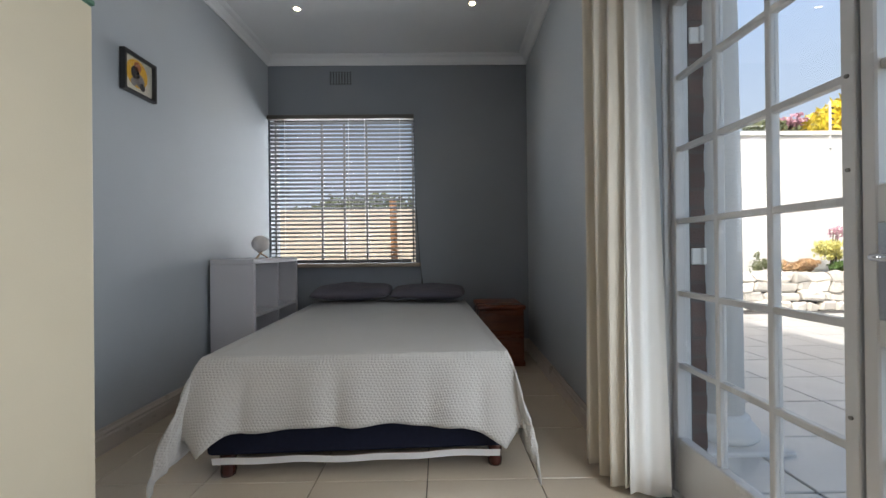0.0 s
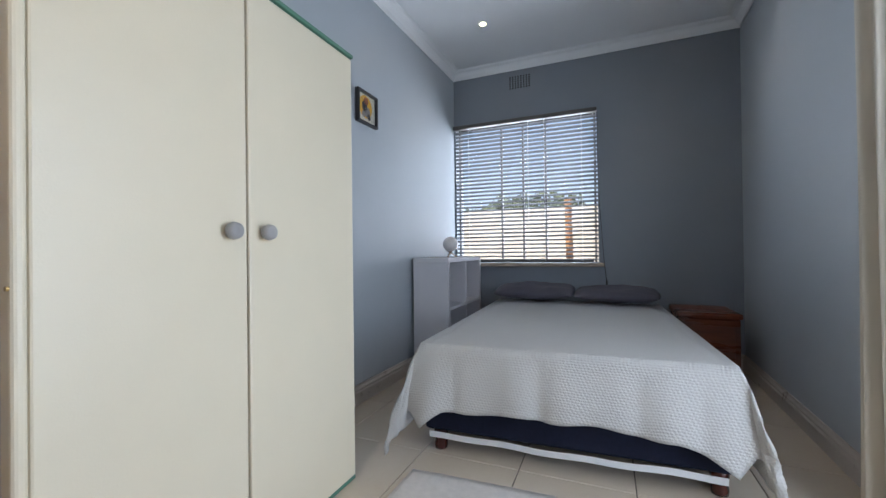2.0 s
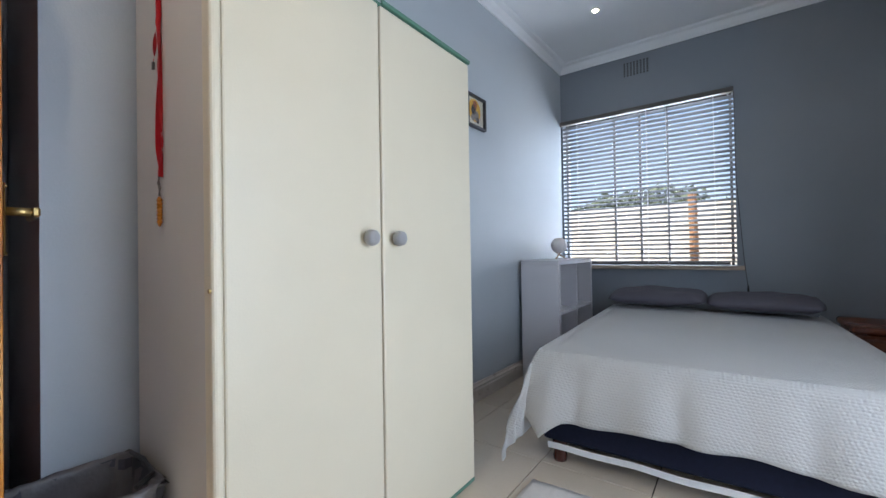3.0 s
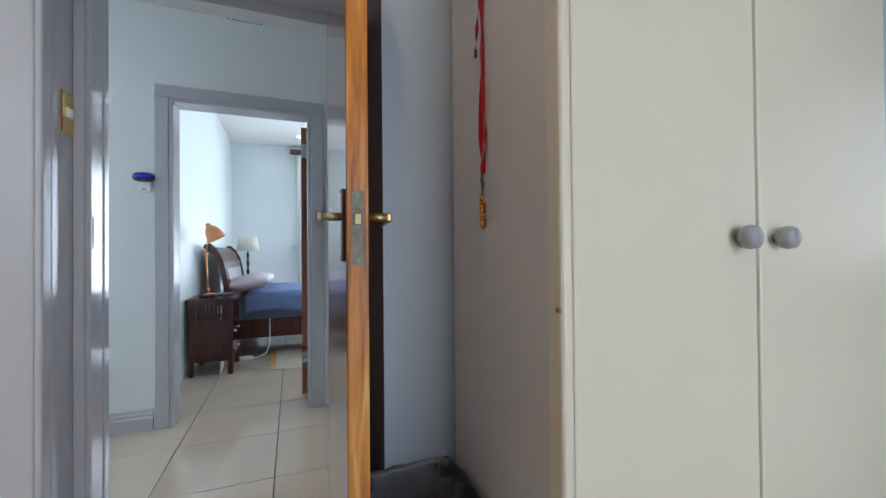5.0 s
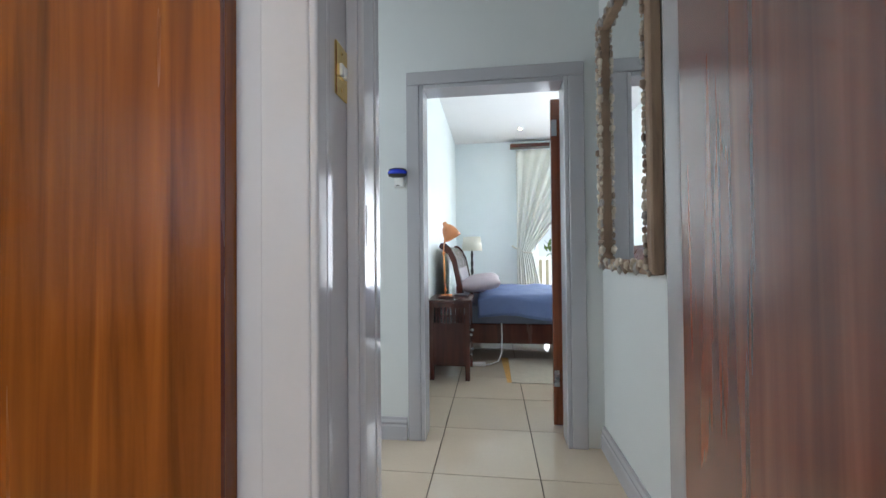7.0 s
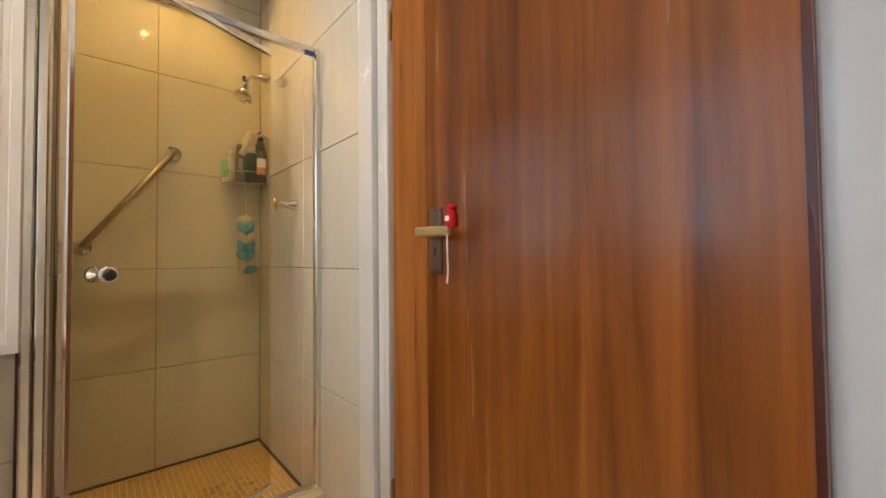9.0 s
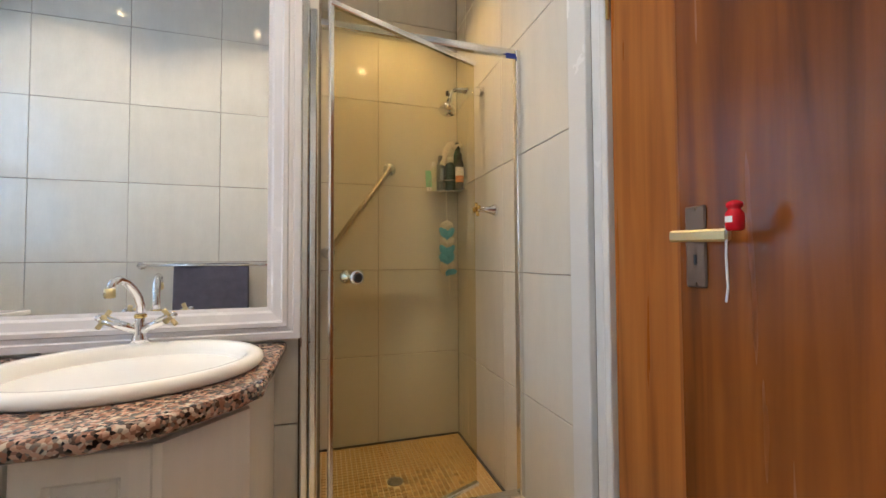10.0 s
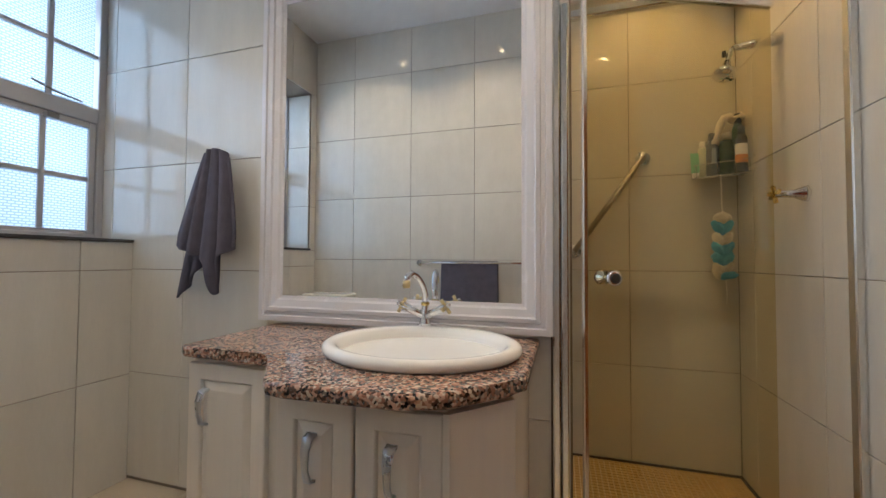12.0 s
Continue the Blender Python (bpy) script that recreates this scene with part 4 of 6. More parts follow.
for c, r, m_, sc in (((2.912, 2.055), 0.032, ink, (1, 1.2)), ((2.945, 2.02), 0.035, greyp, (1, 1.1)), ((2.93, 2.095), 0.028, mat("brown_print", (0.35, 0.12, 0.05), 0.8), (1, 1)), ((2.965, 1.99), 0.022, ink, (0.9, 1)), ((2.90, 2.0), 0.022, greyp, (1, 1))):
    db = R((PX + 0.0095, 0, 0), (PX + 0.0105, 0, 0), r, seg=20)
    bmesh.ops.transform(db, matrix=Matrix.Translation((0, c[0], c[1])) @ Matrix.Diagonal((1, sc[0], sc[1], 1)), verts=db.verts)
    part("print_shape", db, m_, pc)
part("glazing", B(PX + 0.014, py0 + 0.014, pz0 + 0.014, PX + 0.016, py1 - 0.014, pz1 - 0.014), clear, pc)


# air vents: a plate with square holes
def vent(name, origin, ux, normal, w, h, nx, nz, material):
    v = thing(name, origin, "painted air vent grille with rows of small holes", "vent", "wall vents")
    o, a, nrm = Vector(origin), Vector(ux), Vector(normal)
    rot = Matrix.Translation(o) @ Matrix((a, nrm, Vector((0, 0, 1)))).transposed().to_4x4()
    plate = part("plate", B(0, 0, 0, w, 0.006, h, r=0.002), material, v)
    plate.data.transform(rot)
    hb = bmesh.new()
    for i in range(nx):
        for k in range(nz):
            cx, cz = w * (i + 0.5) / nx, h * (k + 0.5) / nz
            s_ = min(w / nx, h / nz) * 0.34
            box(hb, cx - s_, 0.0055, cz - s_, cx + s_, 0.0068, cz + s_)
    bmesh.ops.transform(hb, matrix=rot, verts=hb.verts)
    part("vent_hole", hb, black_plastic, v)
    return v


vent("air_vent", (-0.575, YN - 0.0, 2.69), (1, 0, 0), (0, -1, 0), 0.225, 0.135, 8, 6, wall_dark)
vent("air_vent", (CX, 0.10, 2.615), (0, 1, 0), (1, 0, 0), 0.225, 0.105, 8, 4, wall_pale)


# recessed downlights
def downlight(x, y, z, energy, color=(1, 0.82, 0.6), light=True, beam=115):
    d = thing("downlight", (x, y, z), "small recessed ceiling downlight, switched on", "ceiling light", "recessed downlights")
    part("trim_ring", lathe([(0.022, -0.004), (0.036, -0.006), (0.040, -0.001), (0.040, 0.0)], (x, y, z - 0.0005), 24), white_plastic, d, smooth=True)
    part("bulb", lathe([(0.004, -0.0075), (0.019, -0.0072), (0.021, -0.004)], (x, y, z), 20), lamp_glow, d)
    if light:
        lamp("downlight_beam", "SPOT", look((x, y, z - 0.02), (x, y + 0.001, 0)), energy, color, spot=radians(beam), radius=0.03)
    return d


downlight(-0.61, 3.80, CEIL, 6)
downlight(0.79, 3.74, CEIL, 5)
# unseen extra fitting, added near the entry to brighten the wardrobe's side
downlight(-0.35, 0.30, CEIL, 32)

# curtain
cur_mat = mat("cream_curtain_cloth", (0.62, 0.57, 0.48), 0.9, var=0.04, scale=6, bump=0.12, fine=500)
cur_mat.node_tree.nodes["Principled BSDF"].inputs["Transmission Weight"].default_value = 0.0
lin_mat = mat("white_curtain_lining", (0.74, 0.73, 0.70), 0.9, var=0.03, scale=6, bump=0.08, fine=500)
cu = thing("curtain", (1.3, 2.4, 0), "cream lined curtain gathered beside the patio door", "curtain")


def cur_sheet(p, q, folds, amp, phase, z0, z1, flare=0.0):
    p, q = Vector((*p, 0)), Vector((*q, 0))
    d = (q - p)
    nrm = Vector((-d.y, d.x, 0)).normalized()

    def f(u, v):
        a = amp * (0.65 + 0.35 * (1 - v)) * (math.sin(2 * math.pi * folds * u + phase) + 0.25 * math.sin(4.3 * math.pi * folds * u + 2 * phase + 1.5 * v))
        sw = 0.012 * math.sin(3 * v + 5 * u)
        return p + d * (u + flare * (1 - v) * (u - 0.0)) + nrm * (a + sw) + Vector((0, 0, z0 + (z1 - z0) * v + (0.012 * math.sin(7 * u) if v == 0 else 0)))
    return grid(90, 24, f)


c1 = part("curtain_panel", cur_sheet((1.185, 2.50), (1.285, 2.26), 3.5, 0.028, 0.3, 0.03, 2.6), cur_mat, cu, smooth=True)
solid(c1, 0.003)
c2 = part("lining_panel", cur_sheet((1.278, 2.238), (1.372, 2.236), 1.3, 0.014, 2.2, 0.02, 2.6, 0.62), lin_mat, cu, "white lining turned back", smooth=True)
solid(c2, 0.003)
tagged(part("curtain_rod", R((1.27, 0.7, 2.62), (1.27, 2.75, 2.62), 0.014), steel_dark), "dark metal curtain rod above the patio doors", "curtain rod")

# pale mat on the floor
matm = mat("pale_shaggy_cotton", (0.62, 0.58, 0.54), 0.95, var=0.1, scale=30, bump=0.5, fine=250)
mt = part("floor_mat", grid(30, 20, lambda u, v: (-0.50 + 0.64 * u, 1.50 + 0.70 * v + 0.03 * u, 0.008 + 0.006 * noise.noise((u * 9, v * 9, 2)))), matm, smooth=True)
solid(mt, 0.012)
tagged(mt, "pale cotton mat on the tiles before the bed", "mat")

# light switch by the door
sw = thing("light_switch", (-1.72, YS, 1.52), "brass light switch plate with white rockers", "light switch")
part("plate", B(-1.755, YS, 1.455, -1.685, YS + 0.006, 1.585, r=0.002), gold, sw)
for k in (0, 1):
    part("rocker", B(-1.737 + 0.02 * k, YS + 0.006, 1.505, -1.721 + 0.02 * k, YS + 0.014, 1.535, r=0.002), white_plastic, sw)
for z in (1.475, 1.565):
    part("screw", R((-1.72, YS + 0.005, z), (-1.72, YS + 0.0075, z), 0.004), brass, sw)

# ---- bathroom things ----
# framed mirror
MX0, MX1, MZ0, MZ1 = -0.746, 0.510, 0.840, 2.36
mr = thing("framed_mirror", (-0.1, BY0, MZ0), "large wall mirror in a moulded grey-white frame", "mirror")
frame_paint = mat("grey_white_satin_paint", (0.66, 0.64, 0.66), 0.25, var=0.02, bump=0.02)


def frame_profile():
    """A mitred moulding: steps that rise towards the outer edge."""
    prof = [(0.0, 0.0), (0.0, 0.030), (0.022, 0.032), (0.026, 0.024), (0.040, 0.024), (0.044, 0.032), (0.058, 0.034), (0.064, 0.026), (0.090, 0.022), (0.098, 0.014), (0.110, 0.012), (0.110, 0.0)]
    bm = bmesh.new()
    rings = []
    for sx, sz in ((0, 0), (1, 0), (1, 1), (0, 1)):
        ring = []
        for d, h in prof:
            x = MX0 + d if sx == 0 else MX1 - d
            z = MZ0 + d if sz == 0 else MZ1 - d
            ring.append(bm.verts.new((x, BY0 + h, z)))
        rings.append(ring)
    n = len(prof)
    for k in range(4):
        a, b = rings[k], rings[(k + 1) % 4]
        for i in range(n - 1):
            bm.faces.new((a[i], b[i], b[i + 1], a[i + 1]))
    return bm


part("frame", frame_profile(), frame_paint, mr)
part("mirror_glass", B(MX0 + 0.105, BY0 + 0.003, MZ0 + 0.105, MX1 - 0.105, BY0 + 0.010, MZ1 - 0.105), mirror, mr, "silvered mirror glass")

# vanity
granite = ramp_mat("speckled_granite", [(0.0, (0.012, 0.010, 0.010)), (0.17, (0.085, 0.05, 0.035)), (0.32, (0.26, 0.13, 0.085)), (0.50, (0.46, 0.28, 0.20)), (0.74, (0.52, 0.42, 0.32)), (0.88, (0.20, 0.16, 0.13))], 0.045, 150, (1, 1, 1), bump=0.008, voronoi=True, rvar=0.02)
sepm = granite.node_tree
_v = next(k for k in sepm.nodes if k.type == "TEX_VORONOI")
_v.inputs["Randomness"].default_value = 1.0
_cr = next(k for k in sepm.nodes if k.type == "VALTORGB")
_sx = sepm.nodes.new("ShaderNodeSeparateColor")
sepm.links.new(_v.outputs["Color"], _sx.inputs[0])
sepm.links.new(_sx.outputs[0], _cr.inputs[0])
_cr.color_ramp.interpolation = "CONSTANT"
cab_mat = ramp_mat("limed_wood_foil", [(0.3, (0.68, 0.625, 0.55)), (0.7, (0.72, 0.665, 0.585))], 0.35, 12, (2.5, 2.5, 0.15), bump=0.02)
plan = [(-0.70, BY0), (-0.695, -1.42), (-0.655, -1.37), (-0.545, -1.245), (-0.45, -1.205), (-0.16, -1.195), (-0.115, -1.205), (-0.083, -1.235), (0.035, -1.405), (0.07, -1.430), (0.395, -1.425), (0.425, -1.445), (0.44, BY0)]
ct = prism(plan, 0.789, 0.825)
top_edges = [e for e in ct.edges if all(v.co.z > 0.8 for v in e.verts) or all(v.co.z < 0.8 for v in e.verts)]
bmesh.ops.bevel(ct, geom=[e for e in top_edges if not all(abs(v.co.y - BY0) < 0.001 for v in e.verts)], offset=0.012, segments=4, profile=0.5, affect="EDGES")
cto = tagged(part("countertop", ct, granite, smooth=False), "speckled pink-brown granite vanity top with a rounded edge", "countertop")


def shaker(parent, p, q, z0, z1, n, handle_side):
    """A raised-panel door from plan point p to q, facing n, with a bow handle."""
    p, q = Vector((*p, 0)), Vector((*q, 0))
    d = (q - p).normalized()
    w = (q - p).length
    nn = Vector((*n, 0)).normalized()
    m = Matrix.Translation(p) @ Matrix((d, nn, Vector((0, 0, 1)))).transposed().to_4x4()
    def rings(rows):
        """Nested rectangles at (inset, depth), joined into a moulded face."""
        bm = bmesh.new()
        got = [[bm.verts.new(m @ Vector((x, y, z))) for x, z in ((i, z0 + i), (w - i, z0 + i), (w - i, z1 - i), (i, z1 - i))] for i, y in rows]
        for ra, rb in zip(got, got[1:]):
            for k in range(4):
                bm.faces.new((ra[k], ra[(k + 1) % 4], rb[(k + 1) % 4], rb[k]))
        bm.faces.new(got[0][::-1])
        bm.faces.new(got[-1])
        return bm

    dr = part("cabinet_door", rings([(0.002, 0.0), (0.002, 0.017), (0.005, 0.020), (0.050, 0.020), (0.054, 0.017), (0.057, 0.011)]), cab_mat, parent)
    part("raised_panel", rings([(0.0575, 0.0105), (0.061, 0.0125), (0.082, 0.0205), (0.085, 0.021)]), cab_mat, dr)
    hx = w * handle_side
    zt = z1 - 0.08
    pts = [m @ Vector((hx, 0.022, zt)), m @ Vector((hx, 0.040, zt - 0.004)), m @ Vector((hx, 0.052, zt - 0.03)), m @ Vector((hx, 0.050, zt - 0.075)), m @ Vector((hx, 0.040, zt - 0.105)), m @ Vector((hx, 0.022, zt - 0.11))]
    hb = bmesh.new()
    ws = (0.013, 0.013, 0.010, 0.007, 0.009, 0.010)
    rows_ = []
    for k, p_ in enumerate(pts):
        tang = (pts[min(k + 1, 5)] - pts[max(k - 1, 0)]).normalized()
        nr = tang.cross(d).normalized() * 0.0035
        rows_.append([hb.verts.new(p_ + d * (sx_ * ws[k]) + nr * sn_) for sx_, sn_ in ((-1, -1), (1, -1), (1, 1), (-1, 1))])
    for ra, rb in zip(rows_, rows_[1:]):
        for k in range(4):
            hb.faces.new((ra[k], ra[(k + 1) % 4], rb[(k + 1) % 4], rb[k]))
    hb.faces.new(rows_[0][::-1])
    hb.faces.new(rows_[-1])
    bmesh.ops.subdivide_edges(hb, edges=list(hb.edges), cuts=1, smooth=0.6)
    part("handle", hb, satin, dr, "brushed steel bow handle", smooth=True)


va = thing("vanity_cabinet", (-0.32, -1.6, 0), "limed white vanity cabinet with raised-panel doors", "cabinet", "vanity cabinets")
part("body", prism([(-0.66, BY0 + 0.001), (-0.66, -1.42), (-0.535, -1.285), (-0.095, -1.285), (-0.095, BY0 + 0.001)], 0.09, 0.786), cab_mat, va)
part("plinth", prism([(-0.64, BY0 + 0.001), (-0.64, -1.45), (-0.52, -1.33), (-0.11, -1.33), (-0.11, BY0 + 0.001)], 0.0, 0.09), cab_mat, va)
part("side_post", prism([(-0.660, -1.421), (-0.536, -1.2855), (-0.530, -1.262), (-0.545, -1.262), (-0.668, -1.402)], 0.09, 0.775), cab_mat, va)
shaker(va, (-0.315, -1.285), (-0.530, -1.285), 0.10, 0.772, (0, 1), 0.45)
shaker(va, (-0.098, -1.285), (-0.312, -1.285), 0.10, 0.772, (0, 1), 0.5)
vb = thing("vanity_cabinet", (0.14, -1.65, 0), "limed white narrow vanity cabinet set back beside the basin unit", "cabinet", "vanity cabinets")
part("body", B(-0.093, BY0 + 0.001, 0.09, 0.395, -1.462, 0.786, r=0.002), cab_mat, vb)
part("plinth", B(-0.09, BY0 + 0.001, 0.0, 0.36, -1.50, 0.09), cab_mat, vb)
shaker(vb, (0.392, -1.462), (0.086, -1.462), 0.10, 0.772, (0, 1), 0.26)

# basin
ba = thing("wash_basin", (-0.36, -1.60, 0.825), "white oval porcelain drop-in basin in the granite top", "basin")
rim = lathe([(0.262, -0.004), (0.300, 0.0), (0.309, 0.008), (0.311, 0.018), (0.306, 0.028), (0.294, 0.034), (0.276, 0.032), (0.266, 0.026), (0.256, 0.010), (0.246, -0.02), (0.225, -0.06), (0.18, -0.10), (0.10, -0.122), (0.03, -0.126)], (-0.355, -1.605, 0.826), 64, 1.0, 0.86)
part("bowl", rim, porcelain, ba, smooth=True)


def cut(obs, cutter):
    """Cuts the shape of cutter out of each of obs."""
    for o in obs:
        m_ = o.modifiers.new("hole", "BOOLEAN")
        m_.object, m_.solver = cutter, "EXACT"
    bpy.context.view_layer.update()
    dg = bpy.context.evaluated_depsgraph_get()
    made = [bpy.data.meshes.new_from_object(o.evaluated_get(dg)) for o in obs]
    for o, me in zip(obs, made):
        o.modifiers.clear()
        o.data = me
    bpy.data.objects.remove(cutter)


cut([cto, va.children[0]], part("bowl_cut", lathe([(0.272, 0), (0.272, 0.4)], (-0.355, -1.605, 0.65), 48, 1.0, 0.86), porcelain))
part("drain", lathe([(0.022, 0), (0.022, 0.003), (0.012, 0.004)], (-0.355, -1.60, 0.7015), 20), chrome, ba, smooth=True)

tp = thing("mixer_tap", (-0.285, -1.845, 0.86), "chrome swan-neck basin mixer with cross handles", "tap")
tx, ty = -0.285, -1.842
part("spout_body", lathe([(0.024, 0), (0.022, 0.012), (0.016, 0.03), (0.018, 0.055), (0.013, 0.07), (0.012, 0.09)], (tx, ty, 0.862), 20), chrome, tp, smooth=True)
part("spout", tube([(tx, ty, 0.93), (tx, ty, 0.975), (tx + 0.004, ty + 0.010, 1.005), (tx + 0.010, ty + 0.030, 1.030), (tx + 0.017, ty + 0.055, 1.050), (tx + 0.024, ty + 0.080, 1.058), (tx + 0.028, ty + 0.100, 1.050), (tx + 0.031, ty + 0.112, 1.030)], 0.0115, 14), chrome, tp, smooth=True)
part("aerator", lathe([(0.013, 0), (0.014, -0.02), (0.012, -0.026)], (tx + 0.031, ty + 0.112, 1.034), 16), brass_light, tp, smooth=True)
part("collar", lathe([(0.013, 0), (0.0165, 0.003), (0.0165, 0.011), (0.013, 0.014)], (tx, ty, 0.936), 18), gold, tp, "gold collar ring", smooth=True)
for s in (-1, 1):
    p0, p1 = Vector((tx, ty, 0.895)), Vector((tx + s * 0.085, ty + 0.02, 0.938))
    hd = part("tap_arm", R(p0, p1, 0.013, 0.015, 14), chrome, tp, smooth=True)
    dirv = (p1 - p0).normalized()
    part("tap_cap", ball(p1 + dirv * 0.012, 0.011), chrome, hd, smooth=True)
    q = dirv.to_track_quat("Z", "Y")
    for a in range(4):
        ax = q @ Vector((math.cos(a * math.pi / 2 + 0.4), math.sin(a * math.pi / 2 + 0.4), 0))
        part("cross_grip", rod(bmesh.new(), p1 + ax * 0.004, p1 + ax * 0.030, 0.006, 0.0075, 8), brass_light, hd, smooth=True)

# towel hanging on a hook by the window
tow_mat = mat("grey_towelling", (0.10, 0.092, 0.125), 0.95, var=0.2, scale=20, bump=0.6, fine=420)
hk = part("towel_hook", tube([(0.712, BY0 + 0.002, 1.58), (0.712, BY0 + 0.03, 1.575), (0.712, BY0 + 0.04, 1.59)], 0.006), chrome)
tagged(hk, "small chrome wall hook holding a towel", "hook")


def hung(u, v):
    """The front of a towel hung from one point: folds that fan out, with an uneven hem."""
    a = 2 * u - 1
    x = 0.712 - a * (0.066 + 0.095 * min(1, v * 1.15) ** 0.8) + 0.018 * v
    lobe = math.exp(-((a - 0.30) / 0.20) ** 2)
    low = 1.115 + 0.05 * a * a - 0.17 * lobe
    z = 1.60 - 0.03 * a * a * (1 - v) + (low - 1.60) * v
    fold = 0.042 * abs(math.sin(6.4 * a + 0.6 + 0.35 * v)) + 0.007 * math.sin(19 * a + 2 + v)
    y = BY0 + 0.060 + (0.010 + fold) * (0.35 + 0.65 * v) + 0.018 * (1 - a * a)
    return (x, y, z)


def hung_back(u, v):
    """The longer half behind it, drawn to a low corner."""
    x = 0.815 - 0.10 * u + (0.125 - 0.03 * u) * v
    z = 1.56 + (0.925 + 0.16 * u - 1.56) * v
    y = BY0 + 0.030 + 0.028 * abs(math.sin(5.0 * u + 0.4 + v)) * (0.4 + 0.6 * v)
    return (x, y, z)


tw = thing("hand_towel", (0.712, BY0 + 0.05, 1.60), "dark grey towel hanging in folds from a wall hook", "towel")
solid(part("front_fold", grid(70, 44, hung), tow_mat, tw, smooth=True), 0.010)
solid(part("back_fold", grid(40, 40, hung_back), tow_mat, tw, smooth=True), 0.010)

# towel rail and its towel on the north wall
tr_ = thing("towel_rail", (-0.1, BY1 - 0.06, 1.085), "chrome towel rail on the tiled wall", "towel rail")
part("rail", R((0.335, BY1 - 0.062, 1.087), (-0.60, BY1 - 0.062, 1.087), 0.009), chrome, tr_, smooth=True)
for x in (0.325, -0.59):
    part("bracket", R((x, BY1 - 0.013, 1.087), (x, BY1 - 0.062, 1.087), 0.012), chrome, tr_, smooth=True)
    part("rose", R((x, BY1 - 0.012, 1.087), (x, BY1 - 0.020, 1.087), 0.026, seg=20), chrome, tr_, smooth=True)
t2 = part("bath_towel", grid(30, 30, lambda u, v: (0.13 - 0.45 * u, BY1 - 0.062 + (0.017 * math.cos(math.pi * v) + 0.004 * math.sin(9 * u)) * (1 if 0.42 < v < 0.58 else 1.15), 1.10 - abs(v - 0.5) * 0.95 if abs(v - 0.5) > 0.02 else 1.10)), tow_mat, smooth=True)
solid(t2, 0.006)
tagged(t2, "dark grey bath towel folded over the rail", "towel")

# toilet
to = thing("toilet", (1.10, -0.52, 0), "white porcelain toilet with a low cistern by the wall", "toilet")
part("cistern", B(0.91, -0.53, 0.40, 1.29, -0.352, 0.79, r=0.02, seg=3), porcelain, to, smooth=False)
part("cistern_lid", B(0.895, -0.545, 0.792, 1.305, -0.35, 0.825, r=0.012, seg=3), porcelain, to)
part("pan", lathe([(0.11, 0), (0.12, 0.1), (0.14, 0.25), (0.185, 0.36), (0.19, 0.39)], (1.10, -0.74, 0), 32, 0.95, 1.15), porcelain, to, smooth=True)
part("seat", lathe([(0.20, 0.392), (0.205, 0.40), (0.20, 0.415), (0.10, 0.418)], (1.10, -0.74, 0), 32, 0.95, 1.15), white_plastic, to, smooth=True)
part("flush_button", lathe([(0.02, 0), (0.018, 0.004)], (1.10, -0.45, 0.825), 16), chrome, to)

dark_seal = mat("dark_brown_seal", (0.05, 0.03, 0.02), 0.5)
# shower enclosure
se = thing("shower_enclosure", (-1.2, -1.95, 0), "shower enclosure with a pivoting glass door and polished frame", "shower")
SY = -1.955
part("jamb_post", B(-0.800, SY - 0.02, 0.10, -0.775, -1.885, 2.03, r=0.005, seg=2), alu, se)
part("jamb_cover", B(-0.774, -1.908, 0.0, -0.744, -1.888, 2.06, r=0.007, seg=2), alu, se)
part("jamb_seal", B(-0.744, -1.909, 0.0, -0.7385, -1.899, 2.06), dark_seal, se)
part("jamb_post", B(-0.812, SY - 0.012, 0.10, -0.795, SY + 0.012, 2.0), black_plastic, se, "black seal")
part("wall_post", B(BX0 + 0.001, SY - 0.018, 0.10, BX0 + 0.026, SY + 0.018, 2.03, r=0.004), alu, se)
part("head_rail", B(BX0 + 0.026, SY - 0.016, 2.0, -0.795, SY + 0.016, 2.032, r=0.005), alu, se)
part("hinge_block", B(BX0 + 0.03, SY + 0.016, 1.985, BX0 + 0.075, SY + 0.024, 2.005), mat("blue_plastic", (0.02, 0.04, 0.25), 0.4), se)
part("sill_rail", B(BX0 + 0.026, SY - 0.02, 0.10, -0.795, SY + 0.02, 0.125, r=0.004), alu, se)
ga, gb = Vector((-0.84, -1.785, 0)), Vector((-1.475, -2.05, 0))
dv = (gb - ga).normalized()
gm = Matrix.Translation(ga) @ Matrix((dv, Vector((-dv.y, dv.x, 0)), Vector((0, 0, 1)))).transposed().to_4x4()
gw = (gb - ga).length
door = part("glass_door", box(bmesh.new(), 0.008, -0.003, 0.14, gw - 0.008, 0.003, 1.985, m=gm), shower_glass, se, "clear glass pivot door standing ajar")
door.visible_shadow = False
part("edge_bar", box(bmesh.new(), 0, -0.009, 0.135, 0.016, 0.009, 1.99, r=0.003, m=gm), alu, door)
part("top_bar", box(bmesh.new(), 0, -0.012, 1.985, gw, 0.012, 2.005, r=0.003, m=gm), alu, door)
part("bottom_bar", box(bmesh.new(), 0, -0.012, 0.125, gw, 0.012, 0.142, r=0.003, m=gm), alu, door)
kb = bmesh.new()
lathe([(0.010, 0.003), (0.010, 0.02), (0.024, 0.028), (0.026, 0.042), (0.018, 0.046)], (0, 0, 0), 20, bm=kb)
lathe([(0.010, -0.003), (0.010, -0.02), (0.024, -0.028), (0.026, -0.042), (0.018, -0.046)], (0, 0, 0), 20, bm=kb)
bmesh.ops.transform(kb, matrix=gm @ Matrix.Translation((0.086, 0, 1.052)) @ Matrix.Rotation(radians(90), 4, "X"), verts=kb.verts)
part("door_knob", kb, chrome, door, "chrome door knob", smooth=True)
